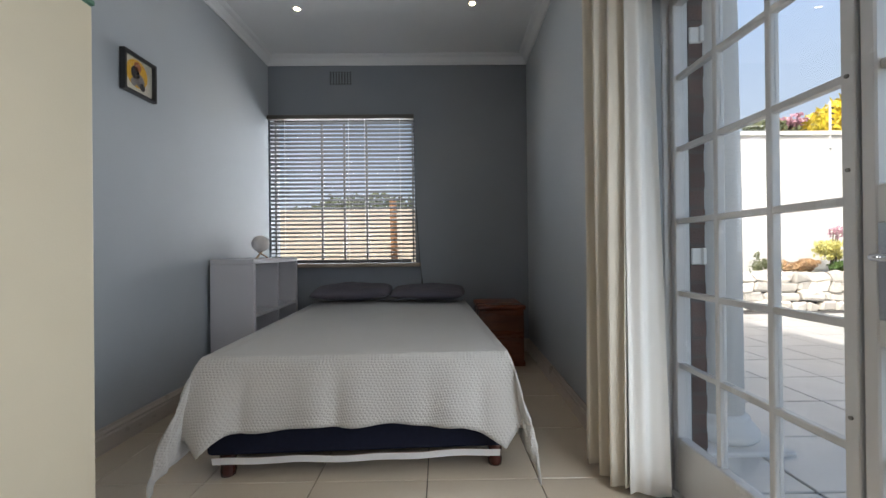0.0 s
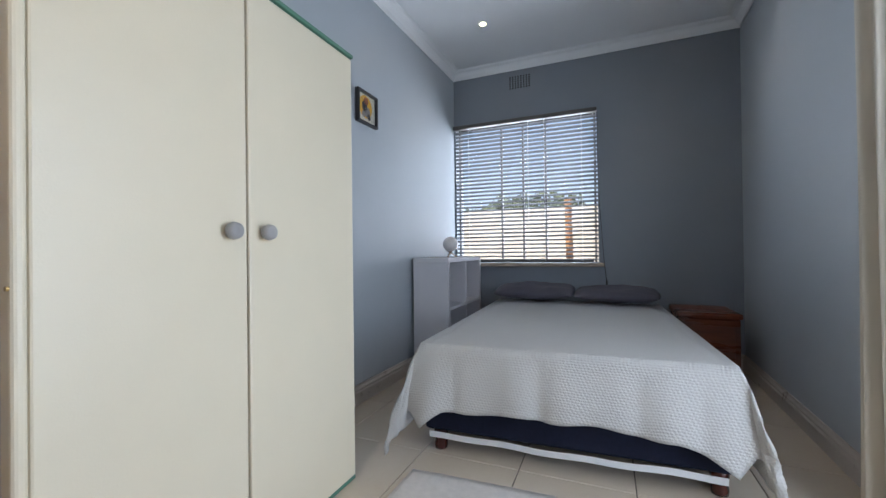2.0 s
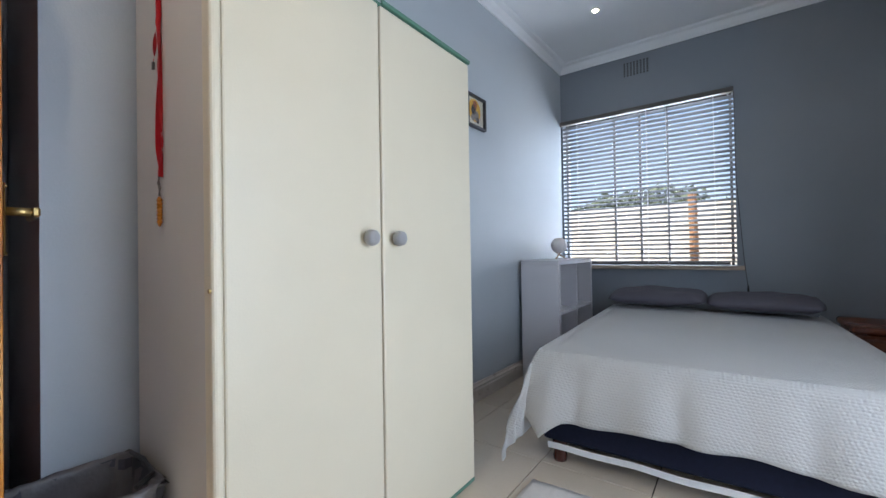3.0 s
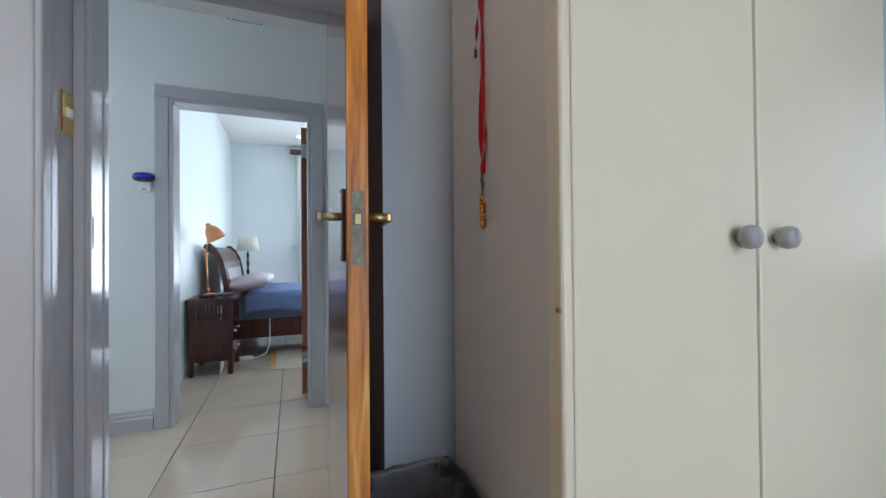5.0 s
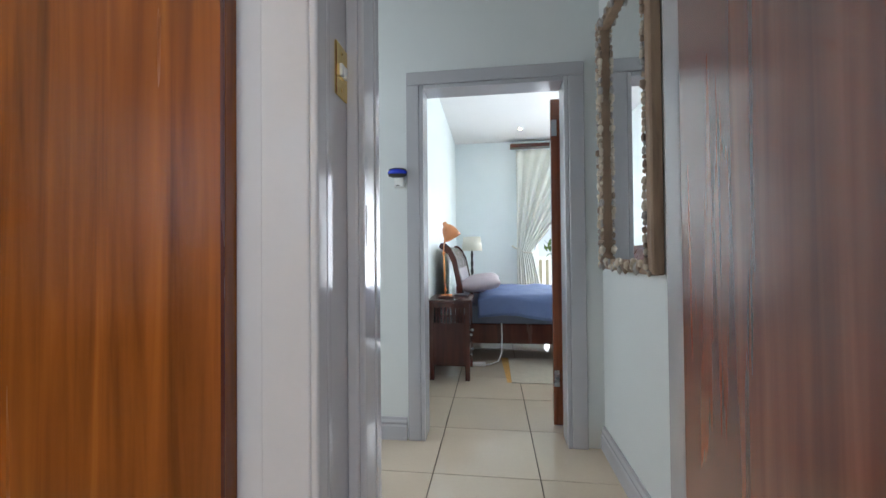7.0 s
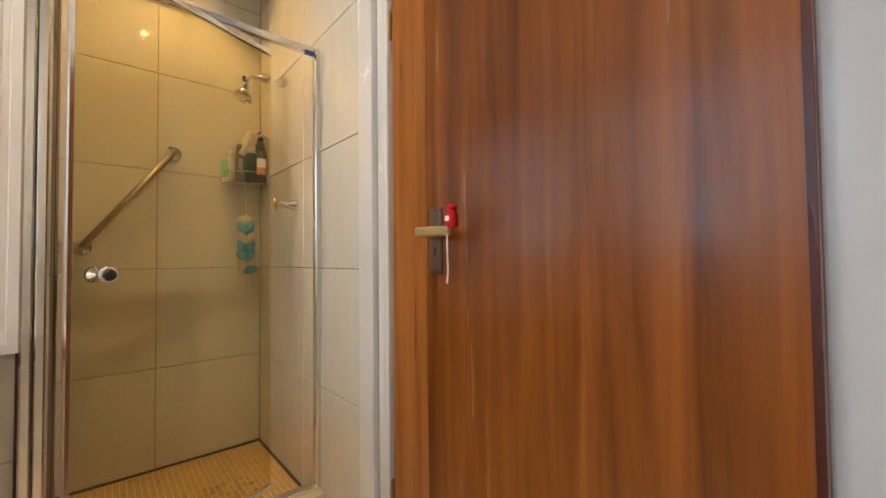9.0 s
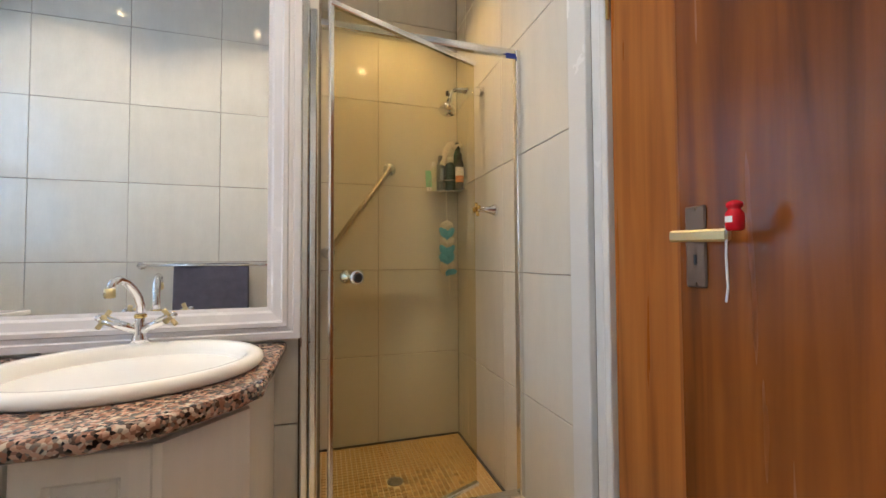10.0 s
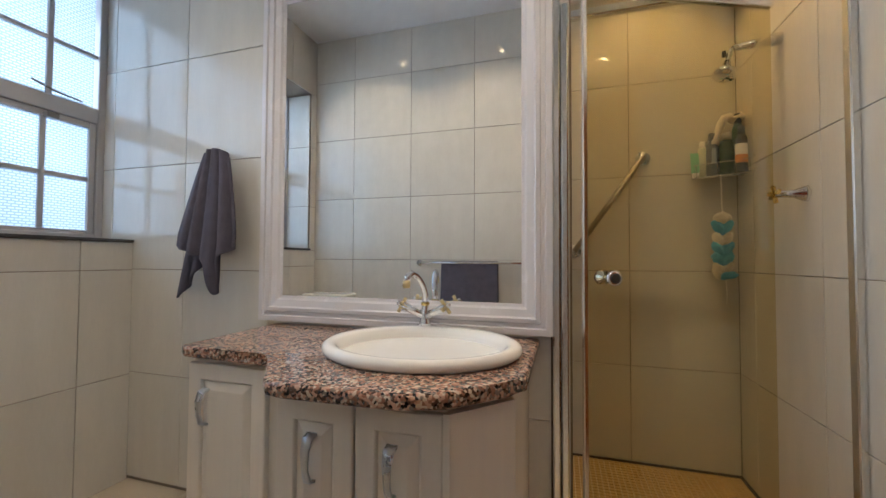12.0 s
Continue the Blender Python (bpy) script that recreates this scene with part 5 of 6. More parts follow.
for side in (1, -1):
    kf = lathe([(0.0165, 0.0455 * side), (0.0172, 0.0475 * side), (0.010, 0.0485 * side)], (0, 0, 0), 20)
    bmesh.ops.transform(kf, matrix=gm @ Matrix.Translation((0.086, 0, 1.052)) @ Matrix.Rotation(radians(90), 4, "X"), verts=kf.verts)
    part("knob_face", kf, black_plastic, door, "black knob face", smooth=True)
struct("shower_kerb", B(BX0, SY - 0.05, 0, -0.752, SY + 0.05, 0.10, r=0.006), mat("cream_stone_kerb", (0.60, 0.52, 0.38), 0.3), "cream stone shower kerb", "kerb")

# grab rail
gr = thing("grab_rail", (-1.03, -2.79, 1.4), "slanting steel grab rail on the shower wall", "grab rail")
rail_steel = plain_metal("worn_rail_steel", (0.42, 0.39, 0.34), 0.35)
r0, r1 = Vector((-1.205, -2.765, 1.672)), Vector((-0.845, -2.765, 1.160))
part("bar", R(r0, r1, 0.0145, seg=16), rail_steel, gr, smooth=True)
for p in (r0, r1):
    part("flange", R((p.x, -2.82, p.z), (p.x, -2.812, p.z), 0.038, seg=24), satin, gr, smooth=True)
    part("stub", R((p.x, -2.815, p.z), (p.x, -2.762, p.z), 0.0145, seg=14), satin, gr, smooth=True)

# shower head and valve
hd = thing("overhead_shower", (BX0, -2.385, 2.03), "chrome shower head on a tapered wall arm", "shower head")
part("arm", R((BX0, -2.385, 2.035), (BX0 + 0.17, -2.385, 2.02), 0.026, 0.012, 18), chrome, hd, smooth=True)
part("elbow", tube([(BX0 + 0.165, -2.385, 2.02), (BX0 + 0.178, -2.383, 2.01), (BX0 + 0.188, -2.38, 1.975), (BX0 + 0.197, -2.375, 1.94)], 0.011, 12), chrome, hd, smooth=True)
part("lever", B(BX0 + 0.195, -2.39, 1.985, BX0 + 0.21, -2.375, 2.012, r=0.003), black_plastic, hd)
hb = lathe([(0.013, 0.03), (0.020, 0.0), (0.042, -0.022), (0.047, -0.040), (0.042, -0.045)], (0, 0, 0), 24)
bmesh.ops.transform(hb, matrix=Matrix.Translation((BX0 + 0.20, -2.372, 1.935)) @ Matrix.Rotation(radians(-14), 4, "Y") @ Matrix.Rotation(radians(12), 4, "X"), verts=hb.verts)
part("rose", hb, chrome, hd, smooth=True)
vv = thing("shower_valve", (BX0, -2.225, 1.362), "chrome shower valve with a gold cross handle", "valve")
vb_ = lathe([(0.030, 0), (0.028, 0.012), (0.016, 0.04), (0.012, 0.10)], (0, 0, 0), 20)
bmesh.ops.transform(vb_, matrix=Matrix.Translation((BX0, -2.225, 1.362)) @ Matrix.Rotation(radians(90), 4, "Y"), verts=vb_.verts)
part("valve_body", vb_, chrome, vv, smooth=True)
for a in range(4):
    dy, dz = math.cos(a * math.pi / 2 + 0.3), math.sin(a * math.pi / 2 + 0.3)
    part("cross_grip", R((BX0 + 0.10, -2.225, 1.362), (BX0 + 0.10, -2.225 + dy * 0.034, 1.362 + dz * 0.034), 0.006, 0.008, 10), gold, vv, smooth=True)
part("valve_cap", ball((BX0 + 0.113, -2.225, 1.362), 0.012), gold, vv, smooth=True)

# corner caddy and its bottles
ca = thing("shower_caddy", (-1.55, -2.74, 1.56), "wire corner caddy holding bottles", "caddy")
cpl = [(-1.43, -2.80), (-1.44, -2.74), (-1.52, -2.695), (-1.60, -2.665), (-1.632, -2.62), (-1.636, -2.58)]
for z in (1.535, 1.60):
    part("wire_hoop", tube([(x, y, z) for x, y in cpl], 0.003, 6), chrome, ca, smooth=True)
for x, y in cpl[1:5]:
    part("wire_upright", R((x, y, 1.535), (x, y, 1.60), 0.002, seg=6), chrome, ca)
for k in range(7):
    x = -1.44 - 0.028 * k
    part("floor_wire", R((x, -2.812, 1.535), (x, -2.70 + 0.012 * k, 1.535), 0.0018, seg=6), chrome, ca)


def bottle(x, y, h, r, color, cap, label, sx=1.0, group="bottles in the caddy"):
    r, h = r * 1.25, h * 1.15
    b = thing("bottle", (x, y, 1.54), label, "bottle", group)
    m_ = mat("bottle_plastic", color, 0.3, var=0.02, bump=0)
    part("bottle_body", lathe([(r * 0.9, 0), (r, 0.006), (r, h * 0.72), (r * 0.75, h * 0.80), (r * 0.36, h * 0.84), (r * 0.36, h * 0.86)], (x, y, 1.54), 18, sx, 0.75), m_, b, smooth=True)
    part("bottle_cap", lathe([(r * 0.62, -h * 0.03), (r * 0.62, h * 0.12), (r * 0.5, h * 0.13)], (x, y, 1.54 + h * 0.86), 14), mat("cap_plastic", cap, 0.3, bump=0), b, smooth=True)
    return b


bottle(-1.518, -2.75, 0.195, 0.025, (0.16, 0.18, 0.20), (0.13, 0.14, 0.16), "grey shampoo bottle in the caddy", 0.9)
bottle(-1.478, -2.77, 0.165, 0.017, (0.55, 0.58, 0.46), (0.75, 0.74, 0.68), "pale slim bottle in the caddy")
bottle(-1.570, -2.72, 0.185, 0.026, (0.02, 0.05, 0.035), (0.78, 0.77, 0.73), "dark green bottle with a wide white cap")
bottle(-1.622, -2.73, 0.27, 0.021, (0.025, 0.06, 0.03), (0.02, 0.03, 0.03), "tall dark green bottle in the corner")
bottle(-1.612, -2.665, 0.195, 0.020, (0.035, 0.035, 0.03), (0.03, 0.03, 0.03), "dark bottle with a white and orange label")
_bl = bpy.data.objects["bottle.004"]
part("bottle_label", lathe([(0.0255, 0.085), (0.0258, 0.087), (0.0258, 0.135), (0.0255, 0.137)], (-1.612, -2.665, 1.54), 18, 1.0, 0.75), white_plastic, _bl, "white paper label", smooth=True)
part("bottle_label", lathe([(0.0255, 0.045), (0.0258, 0.047), (0.0258, 0.083), (0.0255, 0.085)], (-1.612, -2.665, 1.54), 18, 1.0, 0.75), mat("orange_label", (0.60, 0.24, 0.08), 0.5), _bl, "orange paper label", smooth=True)
part("bottle_label", B(-1.527, -2.727, 1.60, -1.507, -2.7255, 1.68, r=0.0005), mat("silver_grey_label", (0.34, 0.38, 0.42), 0.4), bpy.data.objects["bottle"], "pale grey label")
tube_t = thing("cream_tube", (-1.445, -2.765, 1.54), "mint green squeeze tube standing on its cap", "tube")
tm = bmesh.new()
grid(12, 6, lambda u, v: (-1.445 + (0.019 * (1 - 0) ) * math.cos(2 * math.pi * u) * (1 + 0.25 * v), -2.765 + 0.014 * (1 - v * 0.92) * math.sin(2 * math.pi * u), 1.565 + 0.105 * v), tm)
part("tube_body", tm, mat("mint_plastic", (0.25, 0.58, 0.38), 0.35, bump=0), tube_t, smooth=True)
part("tube_cap", lathe([(0.015, 0), (0.016, 0.025)], (-1.445, -2.765, 1.54), 16), white_plastic, tube_t)
towel_white = mat("white_towelling", (0.74, 0.68, 0.58), 0.95, var=0.12, scale=40, bump=0.7, fine=300)
br = thing("back_strap", (-1.58, -2.73, 1.74), "white towelling back strap draped over the bottles", "bath strap")
sb = tube([(-1.525, -2.735, 1.70), (-1.54, -2.735, 1.755), (-1.552, -2.735, 1.80), (-1.568, -2.735, 1.835), (-1.588, -2.735, 1.838), (-1.602, -2.735, 1.82), (-1.618, -2.733, 1.825), (-1.632, -2.73, 1.838), (-1.640, -2.728, 1.815)], 0.019, 14)
for v in sb.verts:
    v.co += 0.006 * Vector(noise.noise_vector(v.co * 55))
part("strap", sb, towel_white, br, smooth=True)

# blue and white bath sponge on a cord
sp = thing("bath_sponge", (-1.54, -2.70, 1.17), "blue and white striped net sponge hanging on a cord", "sponge")
blue_net = mat("blue_net", (0.13, 0.50, 0.78), 0.9, var=0.25, scale=60, bump=1.0, fine=220)
white_net = mat("white_net", (0.74, 0.70, 0.60), 0.9, var=0.2, scale=60, bump=1.0, fine=220)
part("cord", tube([(-1.535, -2.70, 1.535), (-1.538, -2.70, 1.44), (-1.54, -2.70, 1.36)], 0.003, 6), white_net, sp)


def tuft(x, z, rx, rz, lean, material):
    """A soft lobe of net, leaning by lean degrees."""
    sb = bmesh.new()
    bmesh.ops.create_icosphere(sb, subdivisions=3, radius=1, matrix=Matrix.Translation((x, -2.70, z)) @ Matrix.Rotation(radians(lean), 4, "Y") @ Matrix.Diagonal((rx, 0.030, rz, 1)))
    for v in sb.verts:
        v.co += 0.007 * Vector(noise.noise_vector(v.co * 75)) + 0.003 * Vector(noise.noise_vector(v.co * 210))
    part("net_tuft", sb, material, sp, smooth=True)


tuft(-1.54, 1.322, 0.040, 0.030, 0, white_net)
for z, m_, rz in ((1.280, blue_net, 0.042), (1.222, white_net, 0.036), (1.172, blue_net, 0.042), (1.120, blue_net, 0.040), (1.078, white_net, 0.032)):
    tuft(-1.558, z, 0.022, rz, -32, m_)
    tuft(-1.522, z - 0.004, 0.022, rz, 32, m_)
tuft(-1.515, 1.055, 0.017, 0.036, 12, white_net)
tuft(-1.556, 1.040, 0.046, 0.019, 6, blue_net)
part("loose_cord", tube([(-1.55, -2.70, 1.03), (-1.556, -2.70, 0.95), (-1.553, -2.70, 0.90)], 0.0025, 6), white_net, sp)
dr = thing("floor_drain", (-1.166, -2.38, 0.012), "round steel floor drain in the mosaic", "drain")
part("drain_ring", lathe([(0.030, 0.0), (0.040, 0.0), (0.040, 0.004), (0.030, 0.005)], (-1.166, -2.38, 0.013), 28), steel_dark, dr, smooth=True)
part("drain_grate", boxes(*[(-1.195, -2.38 + 0.01 * k - 0.002, 0.013, -1.137, -2.38 + 0.01 * k + 0.002, 0.016) for k in range(-2, 3)]), steel_dark, dr)

downlight(-1.20, -2.40, BCEIL, 49, (1, 0.60, 0.20), beam=94)
downlight(-1.175, -1.20, BCEIL, 46, (1, 0.78, 0.52), beam=118)
downlight(-0.26, -0.92, BCEIL, 42, (1, 0.78, 0.52), beam=118)
downlight(0.705, -0.90, BCEIL, 42, (1, 0.78, 0.52), beam=118)

# ---- corridor ----
sr = thing("alarm_siren", (CX, -0.345, 1.55), "white alarm unit with a blue strobe lens", "alarm")
part("base", B(CX + 0.001, -0.365, 1.46, CX + 0.03, -0.305, 1.535, r=0.008, seg=2), white_plastic, sr)
part("shell", lathe([(0.030, -0.028), (0.052, -0.020), (0.058, 0.0), (0.050, 0.020), (0.028, 0.026)], (CX + 0.036, -0.340, 1.545), 28, 0.62, 1.0), black_plastic, sr, "black strobe housing", smooth=True)
part("strobe", lathe([(0.050, -0.012), (0.0615, -0.008), (0.0625, 0.004), (0.052, 0.014)], (CX + 0.038, -0.340, 1.545), 28, 0.62, 0.9), mat("blue_lens", (0.02, 0.05, 0.60), 0.12, bump=0), sr, smooth=True)
part("label", B(CX + 0.030, -0.35, 1.47, CX + 0.031, -0.33, 1.476), black_plastic, sr)

om = thing("shell_mirror", (-2.45, CY, 1.6), "tall mirror in a wooden frame edged with shells", "mirror")
wood_frame = ramp_mat("driftwood", [(0.3, (0.20, 0.13, 0.085)), (0.7, (0.34, 0.23, 0.15))], 0.6, 18, (1, 1, 0.2), bump=0.2)
ox0, ox1, oz0, oz1 = -2.92, -2.25, 0.99, 2.25
part("frame", boxes((ox0, CY - 0.045, oz0, ox0 + 0.05, CY - 0.002, oz1), (ox1 - 0.05, CY - 0.045, oz0, ox1, CY - 0.002, oz1), (ox0 + 0.05, CY - 0.045, oz0, ox1 - 0.05, CY - 0.002, oz0 + 0.05), (ox0 + 0.05, CY - 0.045, oz1 - 0.05, ox1 - 0.05, CY - 0.002, oz1), r=0.006), wood_frame, om)
part("mirror_glass", B(ox0 + 0.05, CY - 0.02, oz0 + 0.05, ox1 - 0.05, CY - 0.015, oz1 - 0.05), mirror, om)
shell_mats = [mat("shell_" + k, c, 0.4, var=0.25, scale=40, bump=0.3, fine=90) for k, c in (("cream", (0.55, 0.48, 0.38)), ("grey", (0.33, 0.31, 0.29)), ("brown", (0.24, 0.17, 0.12)), ("sand", (0.48, 0.40, 0.30)))]


def shell(c, r):
    sb = ball(c, r, sub=1, s=(random.uniform(0.6, 1), random.uniform(0.5, 0.8), random.uniform(0.8, 1.5)))
    for v in sb.verts:
        v.co += r * 0.22 * Vector(noise.noise_vector(v.co * 60))
    part("shell", sb, random.choice(shell_mats), om, smooth=True)


for xs in (ox0 + 0.006, ox0 + 0.05, ox1 - 0.052):
    z = oz0 + 0.02
    while z < oz1:
        r = random.uniform(0.010, 0.021)
        shell((xs + random.uniform(-0.006, 0.006), CY - 0.048, z), r)
        z += r * 1.9
for k in range(26):
    shell((ox0 + 0.02 + (ox1 - ox0 - 0.04) * k / 25, CY - 0.05, oz0 + random.uniform(0.005, 0.045)), random.uniform(0.012, 0.022))
    shell((ox0 + 0.02 + (ox1 - ox0 - 0.04) * k / 25, CY - 0.05, oz1 - random.uniform(0.0, 0.05)), random.uniform(0.012, 0.022))

# ---- second bedroom ----
ns = thing("nightstand", (-4.33, -0.18, 0), "dark red wooden nightstand with slatted sides and drawers", "nightstand")
nx0, nx1, ny0, ny1 = -4.58, -4.115, -0.345, 0.0
for x in (nx0 + 0.02, nx1 - 0.02):
    for y in (ny0 + 0.02, ny1 - 0.02):
        part("leg", B(x - 0.02, y - 0.02, 0, x + 0.02, y + 0.02, 0.655, r=0.003), dark_wood, ns)
part("top", B(nx0 - 0.015, ny0 - 0.02, 0.657, nx1 + 0.02, ny1 + 0.02, 0.682, r=0.005), dark_wood, ns)
for x in (nx0 + 0.01, nx1 - 0.03):
    part("side_panel", B(x, ny0 + 0.04, 0.12, x + 0.014, ny1 - 0.04, 0.45), dark_wood, ns)
    part("side_rail", B(x - 0.002, ny0 + 0.04, 0.45, x + 0.018, ny1 - 0.04, 0.485), dark_wood, ns)
    part("side_rail", B(x - 0.002, ny0 + 0.04, 0.615, x + 0.018, ny1 - 0.04, 0.655), dark_wood, ns)
    for k in range(9):
        y = ny0 + 0.055 + k * 0.0285
        part("slat", B(x + 0.002, y, 0.485, x + 0.012, y + 0.014, 0.615), dark_wood, ns)
part("shelf", B(nx0 + 0.03, ny0 + 0.02, 0.46, nx1 - 0.03, ny1 - 0.005, 0.475), dark_wood, ns)
part("back_panel", B(nx0 + 0.03, ny0 + 0.01, 0.1, nx1 - 0.03, ny0 + 0.02, 0.655), dark_wood, ns)
for z0, z1 in ((0.11, 0.275), (0.285, 0.45)):
    dw = part("drawer", B(nx0 + 0.045, ny1 - 0.03, z0, nx1 - 0.045, ny1 - 0.008, z1, r=0.003), dark_wood, ns)
    for x in (nx0 + 0.12, nx1 - 0.12):
        part("knob", ball((x, ny1 + 0.006, (z0 + z1) / 2), 0.012), satin, dw, smooth=True)

dl = thing("desk_lamp", (-4.33, -0.22, 0.68), "copper jointed desk lamp with a bell shade", "lamp")
lx, ly = -4.30, -0.225
part("base", B(lx - 0.075, ly - 0.06, 0.682, lx + 0.075, ly + 0.075, 0.702, r=0.005), dark_wood, dl)
part("base_plate", lathe([(0.055, 0), (0.05, 0.012), (0.012, 0.018)], (lx, ly + 0.01, 0.702), 20), copper, dl, smooth=True)
part("lower_arm", R((lx, ly, 0.715), (lx, ly - 0.012, 1.08), 0.007), copper, dl, smooth=True)
part("joint", ball((lx, ly, 0.75), 0.016), copper, dl, smooth=True)
part("joint", ball((lx, ly - 0.012, 1.08), 0.016), copper, dl, smooth=True)
part("upper_arm", R((lx, ly - 0.012, 1.08), (lx, ly + 0.005, 1.33), 0.006), copper, dl, smooth=True)
sb = lathe([(0.010, 0.165), (0.020, 0.160), (0.022, 0.135), (0.044, 0.118), (0.062, 0.085), (0.074, 0.04), (0.080, 0.0), (0.077, 0.0), (0.070, 0.04), (0.056, 0.085), (0.03, 0.115)], (0, 0, 0), 24)
bmesh.ops.transform(sb, matrix=Matrix.Translation((lx, ly + 0.075, 1.215)) @ Matrix.Rotation(radians(30), 4, "X"), verts=sb.verts)
part("shade", sb, mat("coral_enamel", (0.80, 0.33, 0.14), 0.3, bump=0), dl, smooth=True)
bkx = thing("book", (-4.45, -0.1, 0.682), "dark book lying on the nightstand", "book")
part("book_block", B(-4.52, -0.17, 0.683, -4.38, -0.03, 0.70, r=0.002), mat("dark_cover", (0.08, 0.08, 0.10), 0.5), bkx)

# sleigh bed
b2 = thing("sleigh_bed", (-5.4, 0.7, 0), "dark red wooden sleigh bed with a curved headboard", "bed")
qx0, qx1, qy0, qy1 = -6.12, -4.66, -0.33, 1.78
hprof = [(-0.10, 0.15), (-0.09, 0.45), (-0.10, 0.75), (-0.155, 1.02), (-0.21, 1.13), (-0.27, 1.185), (-0.315, 1.18), (-0.33, 1.14), (-0.305, 1.12), (-0.255, 1.10), (-0.20, 0.98), (-0.155, 0.75), (-0.15, 0.45), (-0.15, 0.15)]


def extr(prof, x0, x1):
    bm = bmesh.new()
    a = [bm.verts.new((x0, y, z)) for y, z in prof]
    b = [bm.verts.new((x1, y, z)) for y, z in prof]
    n = len(prof)
    for k in range(n):
        bm.faces.new((a[k], a[(k + 1) % n], b[(k + 1) % n], b[k]))
    bm.faces.new(a[::-1])
    bm.faces.new(b)
    return bm


part("head_post", extr(hprof, qx1 - 0.06, qx1), dark_wood, b2)
part("head_post", extr(hprof, qx0, qx0 + 0.06), dark_wood, b2)
part("headboard", extr([(y * 0.86 - 0.022, z * 0.97) for y, z in hprof], qx0 + 0.06, qx1 - 0.06), dark_wood, b2)
part("padded_panel", extr([(-0.098, 0.55), (-0.105, 0.75), (-0.145, 0.93), (-0.16, 0.92), (-0.125, 0.75), (-0.12, 0.55)], qx0 + 0.2, qx1 - 0.2), mat("grey_leather", (0.16, 0.14, 0.16), 0.45), b2)
part("side_rail", B(qx1 - 0.05, -0.1, 0.20, qx1, qy1, 0.39, r=0.006), dark_wood, b2)
part("side_rail", B(qx0, -0.1, 0.20, qx0 + 0.05, qy1, 0.39, r=0.006), dark_wood, b2)
part("foot_board", B(qx0, qy1, 0.12, qx1, qy1 + 0.05, 0.55, r=0.01), dark_wood, b2)
for x in (qx0 + 0.03, qx1 - 0.03):
    for y in (0.95, qy1 + 0.02):
        part("leg", B(x - 0.03, y - 0.03, 0, x + 0.03, y + 0.03, 0.2, r=0.004), dark_wood, b2)
part("mattress", B(qx0 + 0.05, -0.08, 0.33, qx1 - 0.03, qy1 - 0.02, 0.56, r=0.04, seg=3), mat("grey_blue_ticking", (0.16, 0.19, 0.26), 0.85), b2)
duv_mat = mat("blue_grey_linen", (0.115, 0.165, 0.32), 0.85, var=0.15, scale=7, bump=0.2, fine=350)


def duvet(u, v):
    s = -0.22 + (qx1 - qx0 + 0.44) * u
    x = qx0 + s
    y = 0.05 + 1.70 * v
    over = max(0, -s, s - (qx1 - qx0))
    wr = 0.014 * noise.noise((x * 4, y * 6, 3)) + 0.008 * noise.noise((x * 11, y * 12, 5))
    z = 0.655 + wr + 0.02 * math.sin(2 * y)
    if over > 0:
        z -= over * 0.98
        sx = -1 if s < 0 else 1
        x = (qx0 if s < 0 else qx1) + sx * (0.03 + 0.5 * abs(wr) + 0.10 * over)
        z += 0.03 * math.sin(6 * y)
    else:
        e = min(s, qx1 - qx0 - s)
        z -= 0.03 * max(0, 1 - e / 0.12) ** 2
    return (x, y, z)


dv2 = part("duvet", grid(60, 70, duvet), duv_mat, smooth=True)
solid(dv2, 0.02)
tagged(dv2, "rumpled blue-grey linen duvet on the sleigh bed", "duvet")
pl_mat = mat("pale_mauve_cotton", (0.52, 0.46, 0.50), 0.85, var=0.06, scale=9, bump=0.1, fine=500)
pillow((-4.98, 0.06, 0.76), 0.62, 0.42, 0.16, 4, 2.2, pl_mat, "pale mauve pillow on the sleigh bed", 8)
pillow((-5.72, 0.06, 0.75), 0.62, 0.42, 0.15, -3, 7.2, pl_mat, "pale mauve pillow on the far side of the sleigh bed", 8)

# lamp beyond the bed on its stand
tl = thing("table_lamp", (-6.5, -0.12, 0), "pale drum-shade lamp on a dark turned stem", "lamp")
part("stand", B(-6.68, -0.32, 0, -6.32, 0.02, 0.62, r=0.006), dark_wood, tl)
part("stem", lathe([(0.06, 0.0), (0.05, 0.02), (0.015, 0.04), (0.022, 0.10), (0.012, 0.14), (0.024, 0.2), (0.012, 0.26), (0.022, 0.32), (0.012, 0.38), (0.02, 0.44), (0.008, 0.50)], (-6.5, -0.10, 0.62), 16), frame_black, tl, smooth=True)
part("shade", lathe([(0.15, 0), (0.125, 0.20), (0.12, 0.20), (0.145, 0)], (-6.5, -0.10, 1.12), 28), mat("ivory_shade", (0.70, 0.68, 0.58), 0.8), tl, smooth=True)

# rug, power lead
rug_mat = mat("pale_woven_rug", (0.55, 0.50, 0.40), 0.95, var=0.08, scale=20, bump=0.3, fine=200)
rg = thing("rug", (-4.5, 1.2, 0), "pale woven rug with a frayed orange border", "rug")
part("rug_field", B(-4.87, 0.345, 0.001, -4.10, 1.9, 0.009, r=0.002), rug_mat, rg)
part("rug_border", grid(30, 4, lambda u, v: (-4.88 + 0.78 * u, 0.27 + 0.075 * v + 0.006 * noise.noise((u * 30, v, 0)) + 0.04 * u * (1 - v), 0.006 + 0.004 * noise.noise((u * 40, v * 5, 1)))), mat("orange_wool", (0.62, 0.35, 0.10), 0.95, var=0.2, scale=60, bump=0.4), rg)
solid(rg.children[-1], 0.005)
pl = thing("power_lead", (-4.5, 0.2, 0), "white extension lead hanging from the bed", "cable")
